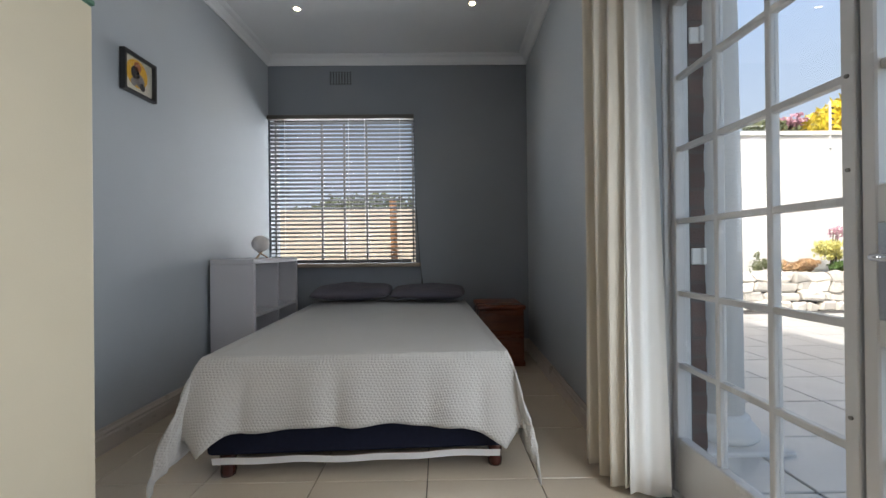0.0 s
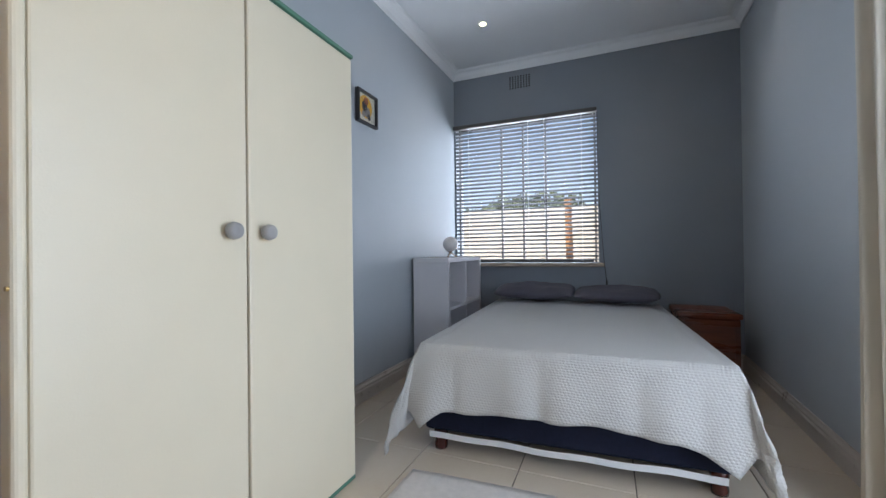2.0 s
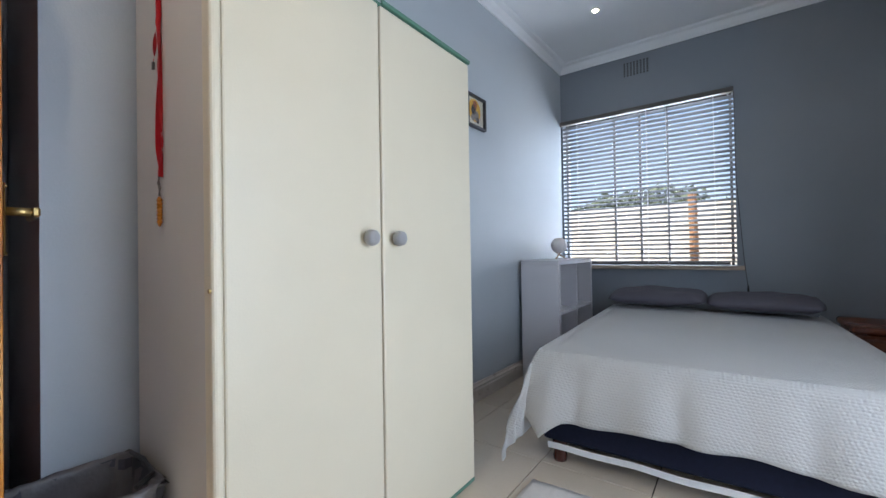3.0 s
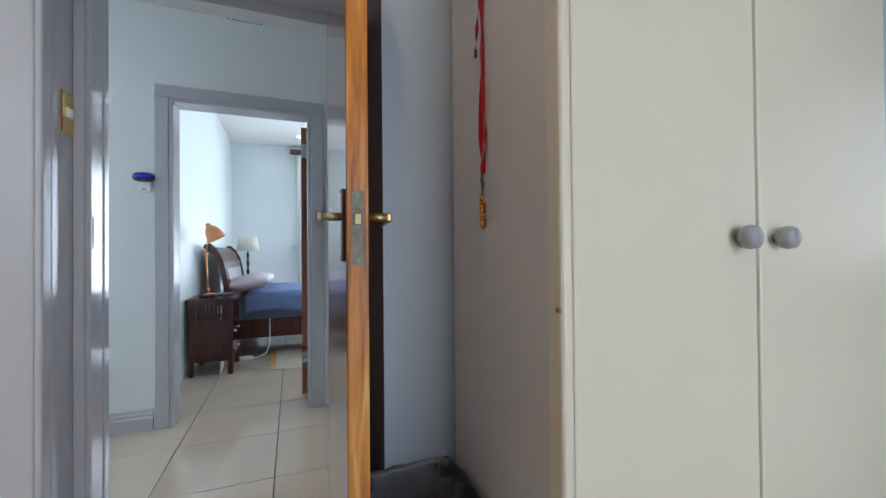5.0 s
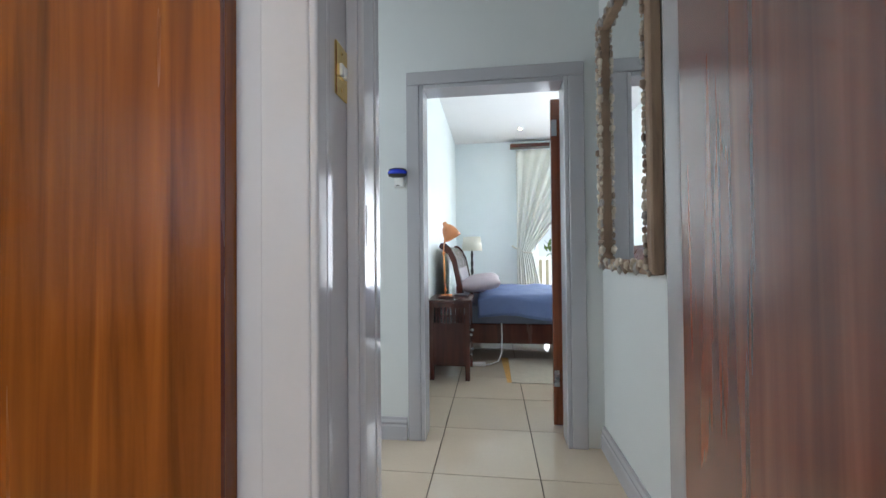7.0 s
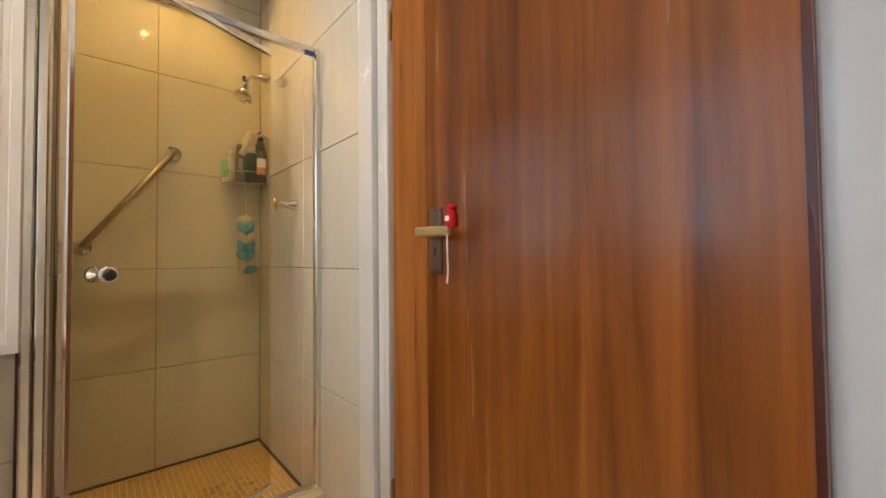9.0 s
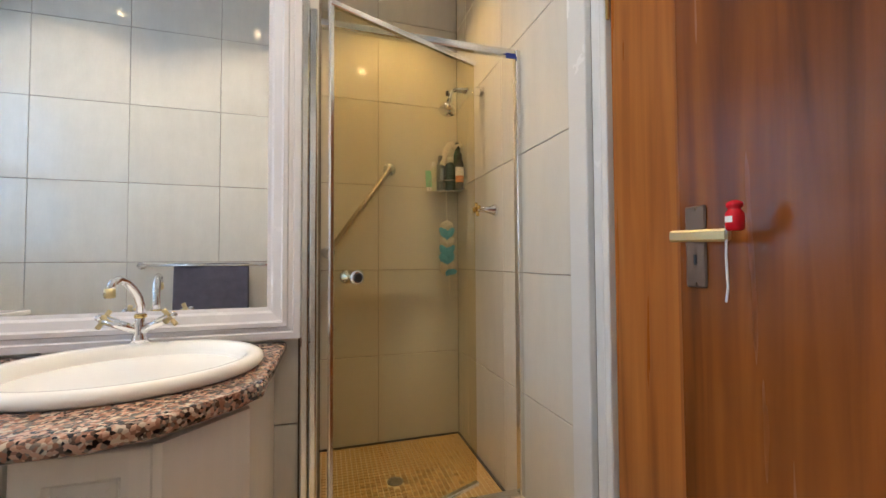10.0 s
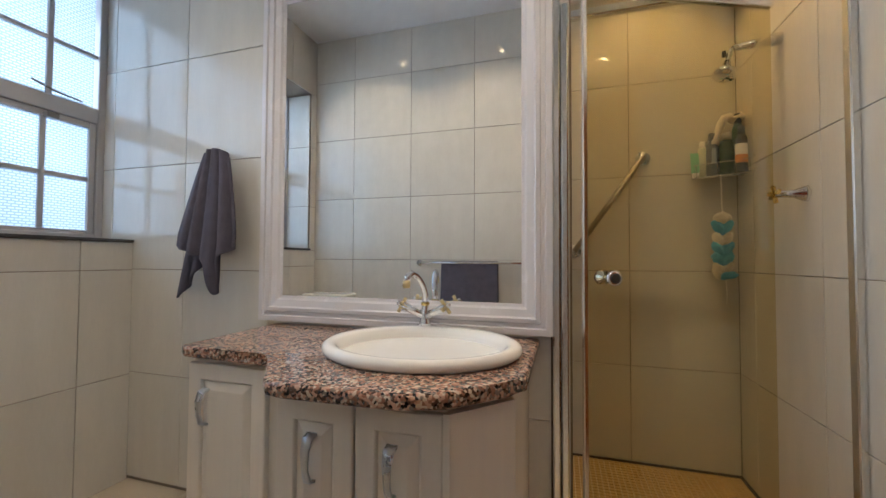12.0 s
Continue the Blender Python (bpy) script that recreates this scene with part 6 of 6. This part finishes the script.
part("lead", tube([(-4.64, 0.278, 0.40), (-4.63, 0.28, 0.25), (-4.625, 0.275, 0.12), (-4.62, 0.24, 0.04), (-4.60, 0.16, 0.012), (-4.58, 0.10, 0.010)], 0.006, 8), white_plastic, pl, smooth=True)
part("socket_block", B(-4.61, 0.0, 0.0, -4.565, 0.12, 0.035, r=0.006), white_plastic, pl)

# balcony curtain
cb_mat = mat("pale_eau_de_nil_curtain", (0.74, 0.76, 0.70), 0.9, var=0.05, scale=6, bump=0.1, fine=400)
rc = thing("curtain", (-6.93, 1.0, 1.1), "pale pleated curtain held back by a cord", "curtain")


def tieback(u, v):
    """A curtain panel: full width at the top, gathered to the wall at the tie, loose below."""
    z = 2.66 - 2.60 * v
    zt = 1.10
    if z > zt:
        k = ((z - zt) / (2.66 - zt)) ** 1.05
        w = 0.22 + (1.60 - 0.22) * k
    else:
        k = (zt - z) / zt
        w = 0.22 + 0.24 * k ** 0.7
    y = 0.57 + w * u
    x = -6.93 + (0.028 * math.sin(2 * math.pi * 9 * u + 0.7 * math.sin(4 * v)) + 0.016 * math.sin(2 * math.pi * 5.3 * u + 1.0 + 2.2 * v)) * (0.35 + 0.65 * min(1, w)) + 0.02 * math.sin(5 * u)
    return (x, y, z)


pn = part("curtain_panel", grid(150, 40, tieback), cb_mat, rc, smooth=True)
solid(pn, 0.003)
part("tie_cord", tube([(-7.04, 0.50, 1.19), (-6.96, 0.56, 1.15), (-6.88, 0.68, 1.09), (-6.88, 0.80, 1.08), (-6.95, 0.84, 1.10)], 0.010, 8), white_net, rc, smooth=True)
part("pelmet_rail", B(-7.03, 0.48, 2.70, -6.88, 3.6, 2.755, r=0.006), dark_wood, rc)
downlight(-5.6, 1.0, 2.83, 0, light=False)
downlight(-4.6, 1.3, 2.83, 0, light=False)
downlight(-6.4, 0.6, 2.83, 0, light=False)

# ---- outside ----
ground_mat = mat("dry_garden_ground", (0.16, 0.15, 0.08), 0.95, var=0.3, scale=2, bump=0.3)
struct("ground", boxes((-400, -400, -0.5, 400, 400, -0.20)), ground_mat, "garden ground reaching to the horizon", "ground")
# pale sky all round, far beyond the garden
sky_mat = glow("pale_hazy_sky", (0.5, 0.7, 1.0), 0.85)
_sn, _sl = sky_mat.node_tree.nodes, sky_mat.node_tree.links
_sr = _sn.new("ShaderNodeValToRGB")
_sr.color_ramp.elements[0].color = (0.86, 0.94, 1.0, 1)
_sr.color_ramp.elements[1].color = (0.30, 0.54, 0.92, 1)
_sg, _sx, _sm = _sn.new("ShaderNodeNewGeometry"), _sn.new("ShaderNodeSeparateXYZ"), _sn.new("ShaderNodeMapRange")
_sm.inputs["From Max"].default_value = 70.0
_sl.new(_sg.outputs["Position"], _sx.inputs[0])
_sl.new(_sx.outputs["Z"], _sm.inputs[0])
_sl.new(_sm.outputs[0], _sr.inputs[0])
_sl.new(_sr.outputs[0], _sn["Principled BSDF"].inputs["Emission Color"])
_sn["Principled BSDF"].inputs["Base Color"].default_value = (0, 0, 0, 1)
_bd = struct("backdrop", grid(48, 4, lambda u, v: (130 * math.cos(radians(-100 + 290 * u)), 130 * math.sin(radians(-100 + 290 * u)), -0.3 + 100 * v)), sky_mat, "pale blue hazy sky over the horizon", "sky", smooth=True)
_bd.visible_shadow = False
# unseen slab, sized to set where the patio's shade ends
struct("eave", B(1.5, -3.0, 3.22, 2.3, 5.2, 3.32, r=0.01), mat("white_shade_slab", (0.7, 0.7, 0.68), 0.7), "added eave slab, out of view, that shades the patio", "eave")
patio_grout = mat("patio_joint", (0.10, 0.095, 0.09), 0.9)
struct("pavement", B(1.6, -3.0, -0.2, 11.5, 7.2, -0.062), patio_grout, "patio bed under the paving tiles", "pavement")
paver_mat = mat("pale_grey_paver", (0.64, 0.63, 0.60), 0.32, var=0.08, scale=5, bump=0.08, island=0.06)
patio = bpy.data.objects["pavement"]
_pv = B(-0.244, -0.244, -0.05, 0.244, 0.244, 0, r=0.004)
paver = part("paver", _pv, paver_mat, patio)
paver.matrix_basis = Matrix.Translation((2.0, 1.0, -0.06 + 0.05))
_first = True
for i in range(15):
    for j in range(14):
        x, y = 1.90 + 0.5 * i, 0.6 + 0.5 * j
        if y > 7 or (y < 1.5 and x > 4):
            continue
        o = paver if _first else paver.copy()
        if not _first:
            scene.collection.objects.link(o)
        _first = False
        o.matrix_basis = Matrix.Translation((x, y, -0.05 + random.uniform(-0.001, 0.001)))
white_render = mat("white_plaster_render", (0.80, 0.79, 0.76), 0.85, var=0.05, scale=1.5, bump=0.15, fine=60)
bw = struct("boundary_wall", boxes((2.4, 8.3, -0.3, 16, 8.5, 3.2), (2.4, 8.25, 3.2, 16, 8.55, 3.28)), white_render, "tall white plastered garden wall with a coping", "garden wall")
# wire brackets on the wall
for x in (5.6, 8.2):
    el = thing("fence_bracket", (x, 8.25, 3.28), "white steel bracket of the electric fence on the wall", "bracket", "fence brackets")
    part("post", R((x, 8.27, 2.95), (x, 8.27, 3.85), 0.02, seg=8), white_plastic, el)
    for k in range(4):
        part("insulator", R((x, 8.27, 3.4 + 0.11 * k), (x + 0.07, 8.27, 3.4 + 0.11 * k), 0.018, seg=8), black_plastic, el)
# stone planter
stone_mat = mat("pale_field_stone", (0.72, 0.68, 0.61), 0.9, var=0.2, scale=9, bump=0.5, fine=40, island=0.25)
pw_ = struct("planter_wall", B(4.0, 7.25, -0.1, 12, 7.5, 0.55), patio_grout, "low wall of pale rough stones", "planter")
rs = random.Random(4)
for row in range(4):
    x = 4.0 + rs.uniform(0, 0.2)
    while x < 11.8:
        w = rs.uniform(0.12, 0.42)
        h = 0.16
        sb = B(x, 7.14 + rs.uniform(-0.02, 0.03), -0.08 + row * 0.165 + rs.uniform(-0.02, 0.02), x + w - 0.015, 7.30, -0.07 + row * 0.165 + h + rs.uniform(-0.02, 0.03), r=0.035)
        for v in sb.verts:
            v.co += Vector(noise.noise_vector(v.co * 6)) * 0.055
        part("stone", sb, stone_mat, pw_)
        x += w
soil = struct("planter_soil", B(4.0, 7.5, -0.1, 12, 8.29, 0.5), ground_mat, "soil in the stone planter", "soil")


def leaf_mat(name, a, b):
    m_ = mat(name, a, 0.6, var=0.3, scale=30, bump=0)
    m_.node_tree.nodes["Principled BSDF"].inputs["Subsurface Weight"].default_value = 0.0
    return m_


def foliage(centre, size, n, leaf, seed, bm=None, flat=0.5):
    """Many small leaves scattered through a lumpy crown."""
    rnd = random.Random(seed)
    bm = bm or bmesh.new()
    lumps = [(Vector((rnd.gauss(0, 0.42) * size[0], rnd.gauss(0, 0.42) * size[1], rnd.gauss(0, 0.35) * size[2])), rnd.uniform(0.25, 0.5)) for _ in range(14)]
    for _ in range(n):
        c, r = rnd.choice(lumps)
        d = Vector((rnd.gauss(0, 1), rnd.gauss(0, 1), rnd.gauss(0, 1))).normalized()
        p = Vector(centre) + c + Vector((d.x * size[0], d.y * size[1], d.z * size[2])) * r * rnd.uniform(0.6, 1.05)
        q = Euler((rnd.uniform(0, 6), rnd.uniform(0, 6), rnd.uniform(0, 6))).to_matrix()
        s = leaf * rnd.uniform(0.6, 1.3)
        vs = [bm.verts.new(p + q @ Vector(k)) for k in ((-s, 0, 0), (0, -s * flat, s * 0.1), (s, 0, 0), (0, s * flat, s * 0.1))]
        bm.faces.new(vs)
    return bm


def plant(name, base, centre, size, n, leaf, material, label, cat, seed, trunk=None, stems=4):
    p = thing(name, base, label, cat)
    rnd = random.Random(seed)
    if trunk:
        part("trunk", tube([base, (base[0] + 0.1, base[1], base[2] + (centre[2] - base[2]) * 0.5), (centre[0], centre[1], centre[2])], trunk, 8), bark, p)
        for k in range(5):
            a = rnd.uniform(0, 6.28)
            part("limb", rod(bmesh.new(), (base[0] + 0.1, base[1], base[2] + (centre[2] - base[2]) * rnd.uniform(0.5, 0.8)), (centre[0] + math.cos(a) * size[0] * 0.6, centre[1] + math.sin(a) * size[1] * 0.6, centre[2] + rnd.uniform(-0.1, 0.4) * size[2]), trunk * 0.5, trunk * 0.2, 6), bark, p)
    else:
        for k in range(stems):
            part("stem", rod(bmesh.new(), (base[0] + rnd.uniform(-0.1, 0.1), base[1], base[2]), (centre[0] + rnd.uniform(-0.5, 0.5) * size[0], centre[1], centre[2]), 0.012, 0.006, 6), bark, p)
    part("crown", foliage(centre, size, n, leaf, seed), material, p)
    return p


bark = mat("grey_brown_bark", (0.14, 0.11, 0.08), 0.9, var=0.3, scale=20, bump=0.5)
yellow_leaf = leaf_mat("yellow_blossom", (0.72, 0.56, 0.03), 0)
green_leaf = leaf_mat("green_leaf", (0.09, 0.16, 0.04), 0)
olive_leaf = leaf_mat("olive_leaf", (0.16, 0.18, 0.09), 0)
pink_leaf = leaf_mat("pink_blossom", (0.60, 0.34, 0.43), 0)
rust_leaf = leaf_mat("rust_leaf", (0.52, 0.34, 0.18), 0)
pale_leaf = leaf_mat("yellow_green_leaf", (0.62, 0.58, 0.20), 0)
plant("flowering_tree", (14.5, 12.5, -0.2), (14.6, 12.5, 4.9), (2.9, 2.2, 1.5), 9000, 0.12, yellow_leaf, "tree in full yellow blossom behind the garden wall", "tree", 3, trunk=0.16)
plant("garden_tree", (11.4, 13.5, -0.2), (11.4, 13.5, 4.5), (1.0, 1.2, 0.7), 3000, 0.10, olive_leaf, "grey-green tree behind the garden wall", "tree", 5, trunk=0.10)
plant("flowering_shrub", (11.7, 13.0, -0.2), (11.7, 13.0, 4.95), (0.5, 0.5, 0.18), 500, 0.07, pink_leaf, "pink flowering creeper above the wall", "shrub", 8, trunk=0.05)
plant("flowering_shrub", (7.75, 7.8, 0.5), (7.75, 7.75, 0.95), (0.36, 0.28, 0.25), 1300, 0.035, pale_leaf, "bush with yellow-green leaves in the planter", "shrub", 11)
plant("garden_shrub", (7.85, 7.62, 0.5), (7.85, 7.58, 0.66), (0.45, 0.16, 0.16), 1300, 0.035, green_leaf, "low green shrub in the planter", "shrub", 12)
plant("flowering_shrub", (7.95, 8.0, 0.5), (7.95, 7.95, 1.30), (0.13, 0.12, 0.13), 130, 0.03, pink_leaf, "pink flowers at the back of the planter", "shrub", 13)
plant("garden_shrub", (6.95, 7.8, 0.5), (6.95, 7.65, 0.66), (0.42, 0.2, 0.13), 1300, 0.03, rust_leaf, "rusty dry groundcover in the planter", "shrub", 14)
plant("garden_shrub", (6.28, 7.8, 0.5), (6.28, 7.65, 0.68), (0.16, 0.12, 0.22), 400, 0.03, olive_leaf, "small grey-green plant in the planter", "shrub", 15)

# porch column and brick pier
col = thing("porch_column", (2.087, 2.873, -0.06), "white round porch column with a moulded base", "column")
part("base", boxes((1.85, 2.64, -0.06, 2.33, 3.11, -0.03), r=0.008), white_render, col)
part("base_ring", lathe([(0.17, 0), (0.19, 0.02), (0.19, 0.05), (0.165, 0.085), (0.145, 0.095), (0.15, 0.115), (0.125, 0.14)], (2.087, 2.873, -0.03), 32), white_render, col, smooth=True)
part("shaft", lathe([(0.122, 0), (0.12, 1.2), (0.108, 2.65)], (2.087, 2.873, 0.11), 32), white_render, col, smooth=True)
struct("porch_beam", B(1.66, 2.62, 2.76, 2.35, 3.12, 3.2), white_render, "white plastered porch beam", "beam")
brick_mat = mat("dark_face_brick", (0.13, 0.085, 0.07), 0.85, var=0.25, scale=14, bump=0.4, fine=120, island=0.2)
mortar = mat("dark_mortar", (0.12, 0.11, 0.10), 0.95)
pier = struct("brick_pier", B(1.562, 2.287, -0.06, 1.624, 2.62, 3.0), mortar, "dark face-brick pier outside the patio door", "pier")
_b1 = B(-0.031, -0.006, -0.034, 0.031, 0.012, 0.034, r=0.002)
brick = part("brick", _b1, brick_mat, pier)
_first = True
for k in range(38):
    z = -0.02 + 0.078 * k
    for i in (0,):
        o = brick if _first else brick.copy()
        if not _first:
            scene.collection.objects.link(o)
        _first = False
        o.matrix_basis = Matrix.Translation((1.595 + (0.002 if k % 2 else -0.002), 2.292, z))
for z in (1.91, 0.985):
    lug = thing("gate_lug", (1.59, 2.29, z), "white steel gate lug fixed to the brick pier", "bracket", "gate lugs")
    part("plate", B(1.563, 2.276, z - 0.034, 1.615, 2.286, z + 0.034, r=0.004), white_plastic, lug)
    part("sleeve", B(1.60, 2.262, z - 0.034, 1.617, 2.276, z + 0.036, r=0.004), white_plastic, lug)

# beyond the bedroom window
fence = struct("backdrop_wall", B(-6, 9.0, -0.3, 1.3, 9.2, 1.9), mat("ochre_plaster", (0.70, 0.62, 0.50), 0.9, var=0.15, scale=1.2), "ochre garden wall beyond the bedroom window", "garden wall")
plant("garden_tree", (-1.6, 11.5, -0.2), (-1.6, 11.5, 1.95), (2.8, 1.4, 0.5), 3000, 0.10, olive_leaf, "grey-green tree beyond the bedroom window", "tree", 21, trunk=0.12)
tagged(part("timber_post", R((-0.13, 6.4, -0.2), (-0.16, 6.4, 1.75), 0.05, seg=10), mat("orange_timber", (0.45, 0.22, 0.09), 0.7)), "orange-brown timber post outside the window", "post")

# balcony
struct("balcony_floor", B(-9.2, -0.4, -0.2, -7.25, 4.0, -0.02), paver_mat, "pale tiled balcony floor", "balcony")
bl = thing("balcony_railing", (-8.6, 1.8, 0), "white balustrade of upright slats on the balcony", "railing", "", "structure")
part("top_rail", B(-8.64, -0.3, 0.95, -8.56, 4.0, 1.0, r=0.005), white_plastic, bl)
part("bottom_rail", B(-8.63, -0.3, 0.12, -8.57, 4.0, 0.16, r=0.004), white_plastic, bl)
sl = part("slat", B(-8.615, -0.03, 0.16, -8.585, 0.03, 0.95, r=0.003), white_plastic, bl)
for k in range(33):
    o = sl if k == 0 else sl.copy()
    if k:
        scene.collection.objects.link(o)
    o.matrix_basis = Matrix.Translation((0, -0.2 + 0.125 * k, 0))
part("post", B(-7.75, 1.40, 0, -7.65, 1.50, 2.5, r=0.005), white_plastic, bl)
plant("garden_tree", (-13, 5.4, -0.2), (-13, 5.3, 0.7), (2.6, 2.4, 0.9), 8000, 0.11, green_leaf, "leafy green tree below the balcony", "tree", 31, trunk=0.14)
plant("garden_tree", (-22, 5.5, -0.2), (-22, 5.5, 2.0), (2.5, 2.5, 1.0), 4000, 0.16, olive_leaf, "grey-green tree far beyond the balcony", "tree", 32, trunk=0.2)
sd = thing("sliding_door", (-7.12, 2.0, 0), "white-framed sliding door to the balcony", "door", "", "structure")
for y in (0.88, 1.62, 2.4, 3.27):
    part("stile", B(-7.15, y - 0.025, 0, -7.10, y + 0.025, 2.44, r=0.003), white_plastic, sd)
for z in (0.02, 2.42):
    part("rail", B(-7.148, 0.9, z - 0.02, -7.102, 3.25, z + 0.02, r=0.003), white_plastic, sd)

# ---- floor and wall tiles ----
TILE_MESH = {}


def tile_mesh(w, h, t, material, name):
    key = (round(w, 4), round(h, 4), material.name)
    if key not in TILE_MESH:
        bm = B(-w / 2, -h / 2, -t, w / 2, h / 2, 0, r=0.0018)
        me = bpy.data.meshes.new(name)
        bm.to_mesh(me)
        bm.free()
        me.materials.append(material)
        TILE_MESH[key] = me
    return TILE_MESH[key]


def lay(parent, origin, u, v, us, vs, material, skip=None, gap=0.0026, t=0.008, name="tile"):
    """Tiles between the joints us and vs of a plane through origin along u and v; skip(u, v) leaves a tile out."""
    u, v = Vector(u), Vector(v)
    rot = Matrix((u, v, u.cross(v))).transposed().to_4x4()
    for a, b in zip(us, us[1:]):
        for c, d in zip(vs, vs[1:]):
            if b - a < 0.02 or d - c < 0.02 or (skip and skip((a + b) / 2, (c + d) / 2)):
                continue
            o = new(name, tile_mesh(b - a - gap, d - c - gap, t, material, name))
            o.parent = parent
            o.matrix_parent_inverse = base_of(parent).inverted()
            o.matrix_basis = Matrix.Translation(Vector(origin) + u * ((a + b) / 2) + v * ((c + d) / 2)) @ rot


def joints(lo, hi, first, pitch):
    k = math.floor((lo - first) / pitch) + 1
    out = [lo]
    while first + k * pitch < hi - 0.01:
        if first + k * pitch > lo + 0.01:
            out.append(first + k * pitch)
        k += 1
    return out + [hi]


fl = bpy.data.objects["floor"]
lay(fl, (0, 0, 0), (1, 0, 0), (0, 1, 0), joints(-1.9, 1.40, -0.05, 0.4965), joints(-0.16, 4.62, 2.40, 0.493), floor_tile, gap=0.0045)
lay(fl, (0, 0, 0), (1, 0, 0), (0, 1, 0), joints(-7.2, -1.9, -2.712, 0.513), joints(-2.4, 3.9, -0.10, 0.516), floor_tile, skip=lambda a, b: (b < -0.4 and a < -3.1) or (b > 0.8 and a > -3.1), gap=0.0045)
lay(fl, (0, 0, 0), (1, 0, 0), (0, 1, 0), joints(-1.7, 1.35, 0.94, 0.5), joints(-1.93, -0.16, -1.45, 0.5), floor_tile, gap=0.0045)
ZJ = joints(0, BCEIL, 0.535, 0.519)
ob = bpy.data.objects
lay(ob["wall_bath_west"], (BX0, 0, 0), (0, 1, 0), (0, 0, 1), [-2.82, -2.645, -2.14, -1.577], ZJ, bath_tile)
lay(ob["wall_bath_west"], (BX0, 0, 0), (0, 1, 0), (0, 0, 1), [-1.50, -1.0, -0.5, -0.34], [2.12, 2.61, BCEIL], bath_tile)
lay(ob["wall_shower_south"], (0, -2.82, 0), (-1, 0, 0), (0, 0, 1), [0.803, 1.137, 1.65], ZJ, bath_tile)
lay(ob["wall_shower_east"], (-0.810, 0, 0), (0, -1, 0), (0, 0, 1), [1.92, 2.32, 2.82], ZJ, bath_tile)
lay(ob["wall_bath_south"], (0, BY0, 0), (-1, 0, 0), (0, 0, 1), [-1.57, -1.48, -0.985, -0.49, 0.0, 0.49, 0.805], ZJ, bath_tile, skip=lambda a, b: -0.45 < a < 0.45 and 1.1 < b < 2.0)
lay(ob["wall_bath_east"], (BX1, 0, 0), (0, -1, 0), (0, 0, 1), [0.335, 0.68, 1.18, 1.68, 1.91], [0, 0.525, 1.05, 1.188], bath_tile)
lay(ob["wall_bath_east"], (BX1, 0, 0), (0, -1, 0), (0, 0, 1), [0.335, 0.42], [1.188, 1.57, 2.09, 2.56], bath_tile)
lay(ob["wall_bath_east"], (BX1, 0, 0), (0, -1, 0), (0, 0, 1), [0.335, 0.68, 1.18, 1.68, 1.91], [2.56, BCEIL], bath_tile)
lay(ob["wall_bath_east"], (0, -0.428, 0), (-1, 0, 0), (0, 0, 1), [-1.57, -1.33], [1.203, 1.57, 2.09, 2.55], bath_tile)
lay(ob["wall_bath_north"], (0, BY1 - 0.009, 0), (-1, 0, 0), (0, 0, 1), [-1.32, -0.937, -0.411, 0.124, 0.64, 0.735], joints(0, BCEIL, 0.59, 0.52), bath_tile)

# mosaic on the shower floor
mosaic_mat = mat("ochre_mosaic", (0.44, 0.29, 0.11), 0.3, var=0.12, scale=30, bump=0.05, island=0.28)
sf = struct("shower_floor", B(BX0, -2.82, -0.011, -0.81, -2.005, 0.009), mat("sand_grout", (0.66, 0.56, 0.36), 0.9), "sand grout bed of the shower floor", "floor")
P_, S_ = 0.0262, 0.0232
count = 0
rest = bmesh.new()
for i in range(32):
    for j in range(31):
        x, y = BX0 + 0.014 + P_ * i, -2.82 + 0.014 + P_ * j
        if x > -0.82 or y > -2.012 or math.hypot(x + 1.166, y + 2.38) < 0.05:
            continue
        if y > -2.45 and -1.5 < x < -0.95 and count < 300:
            o = new("mosaic_tile", tile_mesh(S_, S_, 0.006, mosaic_mat, "mosaic_tile"))
            o.parent = sf
            o.matrix_parent_inverse = base_of(sf).inverted()
            o.matrix_basis = Matrix.Translation((x, y, 0.0125))
            count += 1
        else:
            h = S_ / 2
            lo = [rest.verts.new((x + a * h, y + b * h, 0.0085)) for a, b in ((-1, -1), (1, -1), (1, 1), (-1, 1))]
            hi = [rest.verts.new((x + a * (h - 0.001), y + b * (h - 0.001), 0.0125)) for a, b in ((-1, -1), (1, -1), (1, 1), (-1, 1))]
            rest.faces.new(hi)
            for k in range(4):
                rest.faces.new((lo[k], lo[(k + 1) % 4], hi[(k + 1) % 4], hi[k]))
tagged(part("mosaic_field", rest, mosaic_mat, sf), kind="stuff")
struct("shower_floor_trim", boxes((BX0 + 0.002, -2.818, 0.0, -0.812, -2.808, 0.022), (BX0 + 0.002, -2.808, 0.0, BX0 + 0.012, -2.01, 0.022)), slate, "dark seal along the foot of the shower walls", "trim")
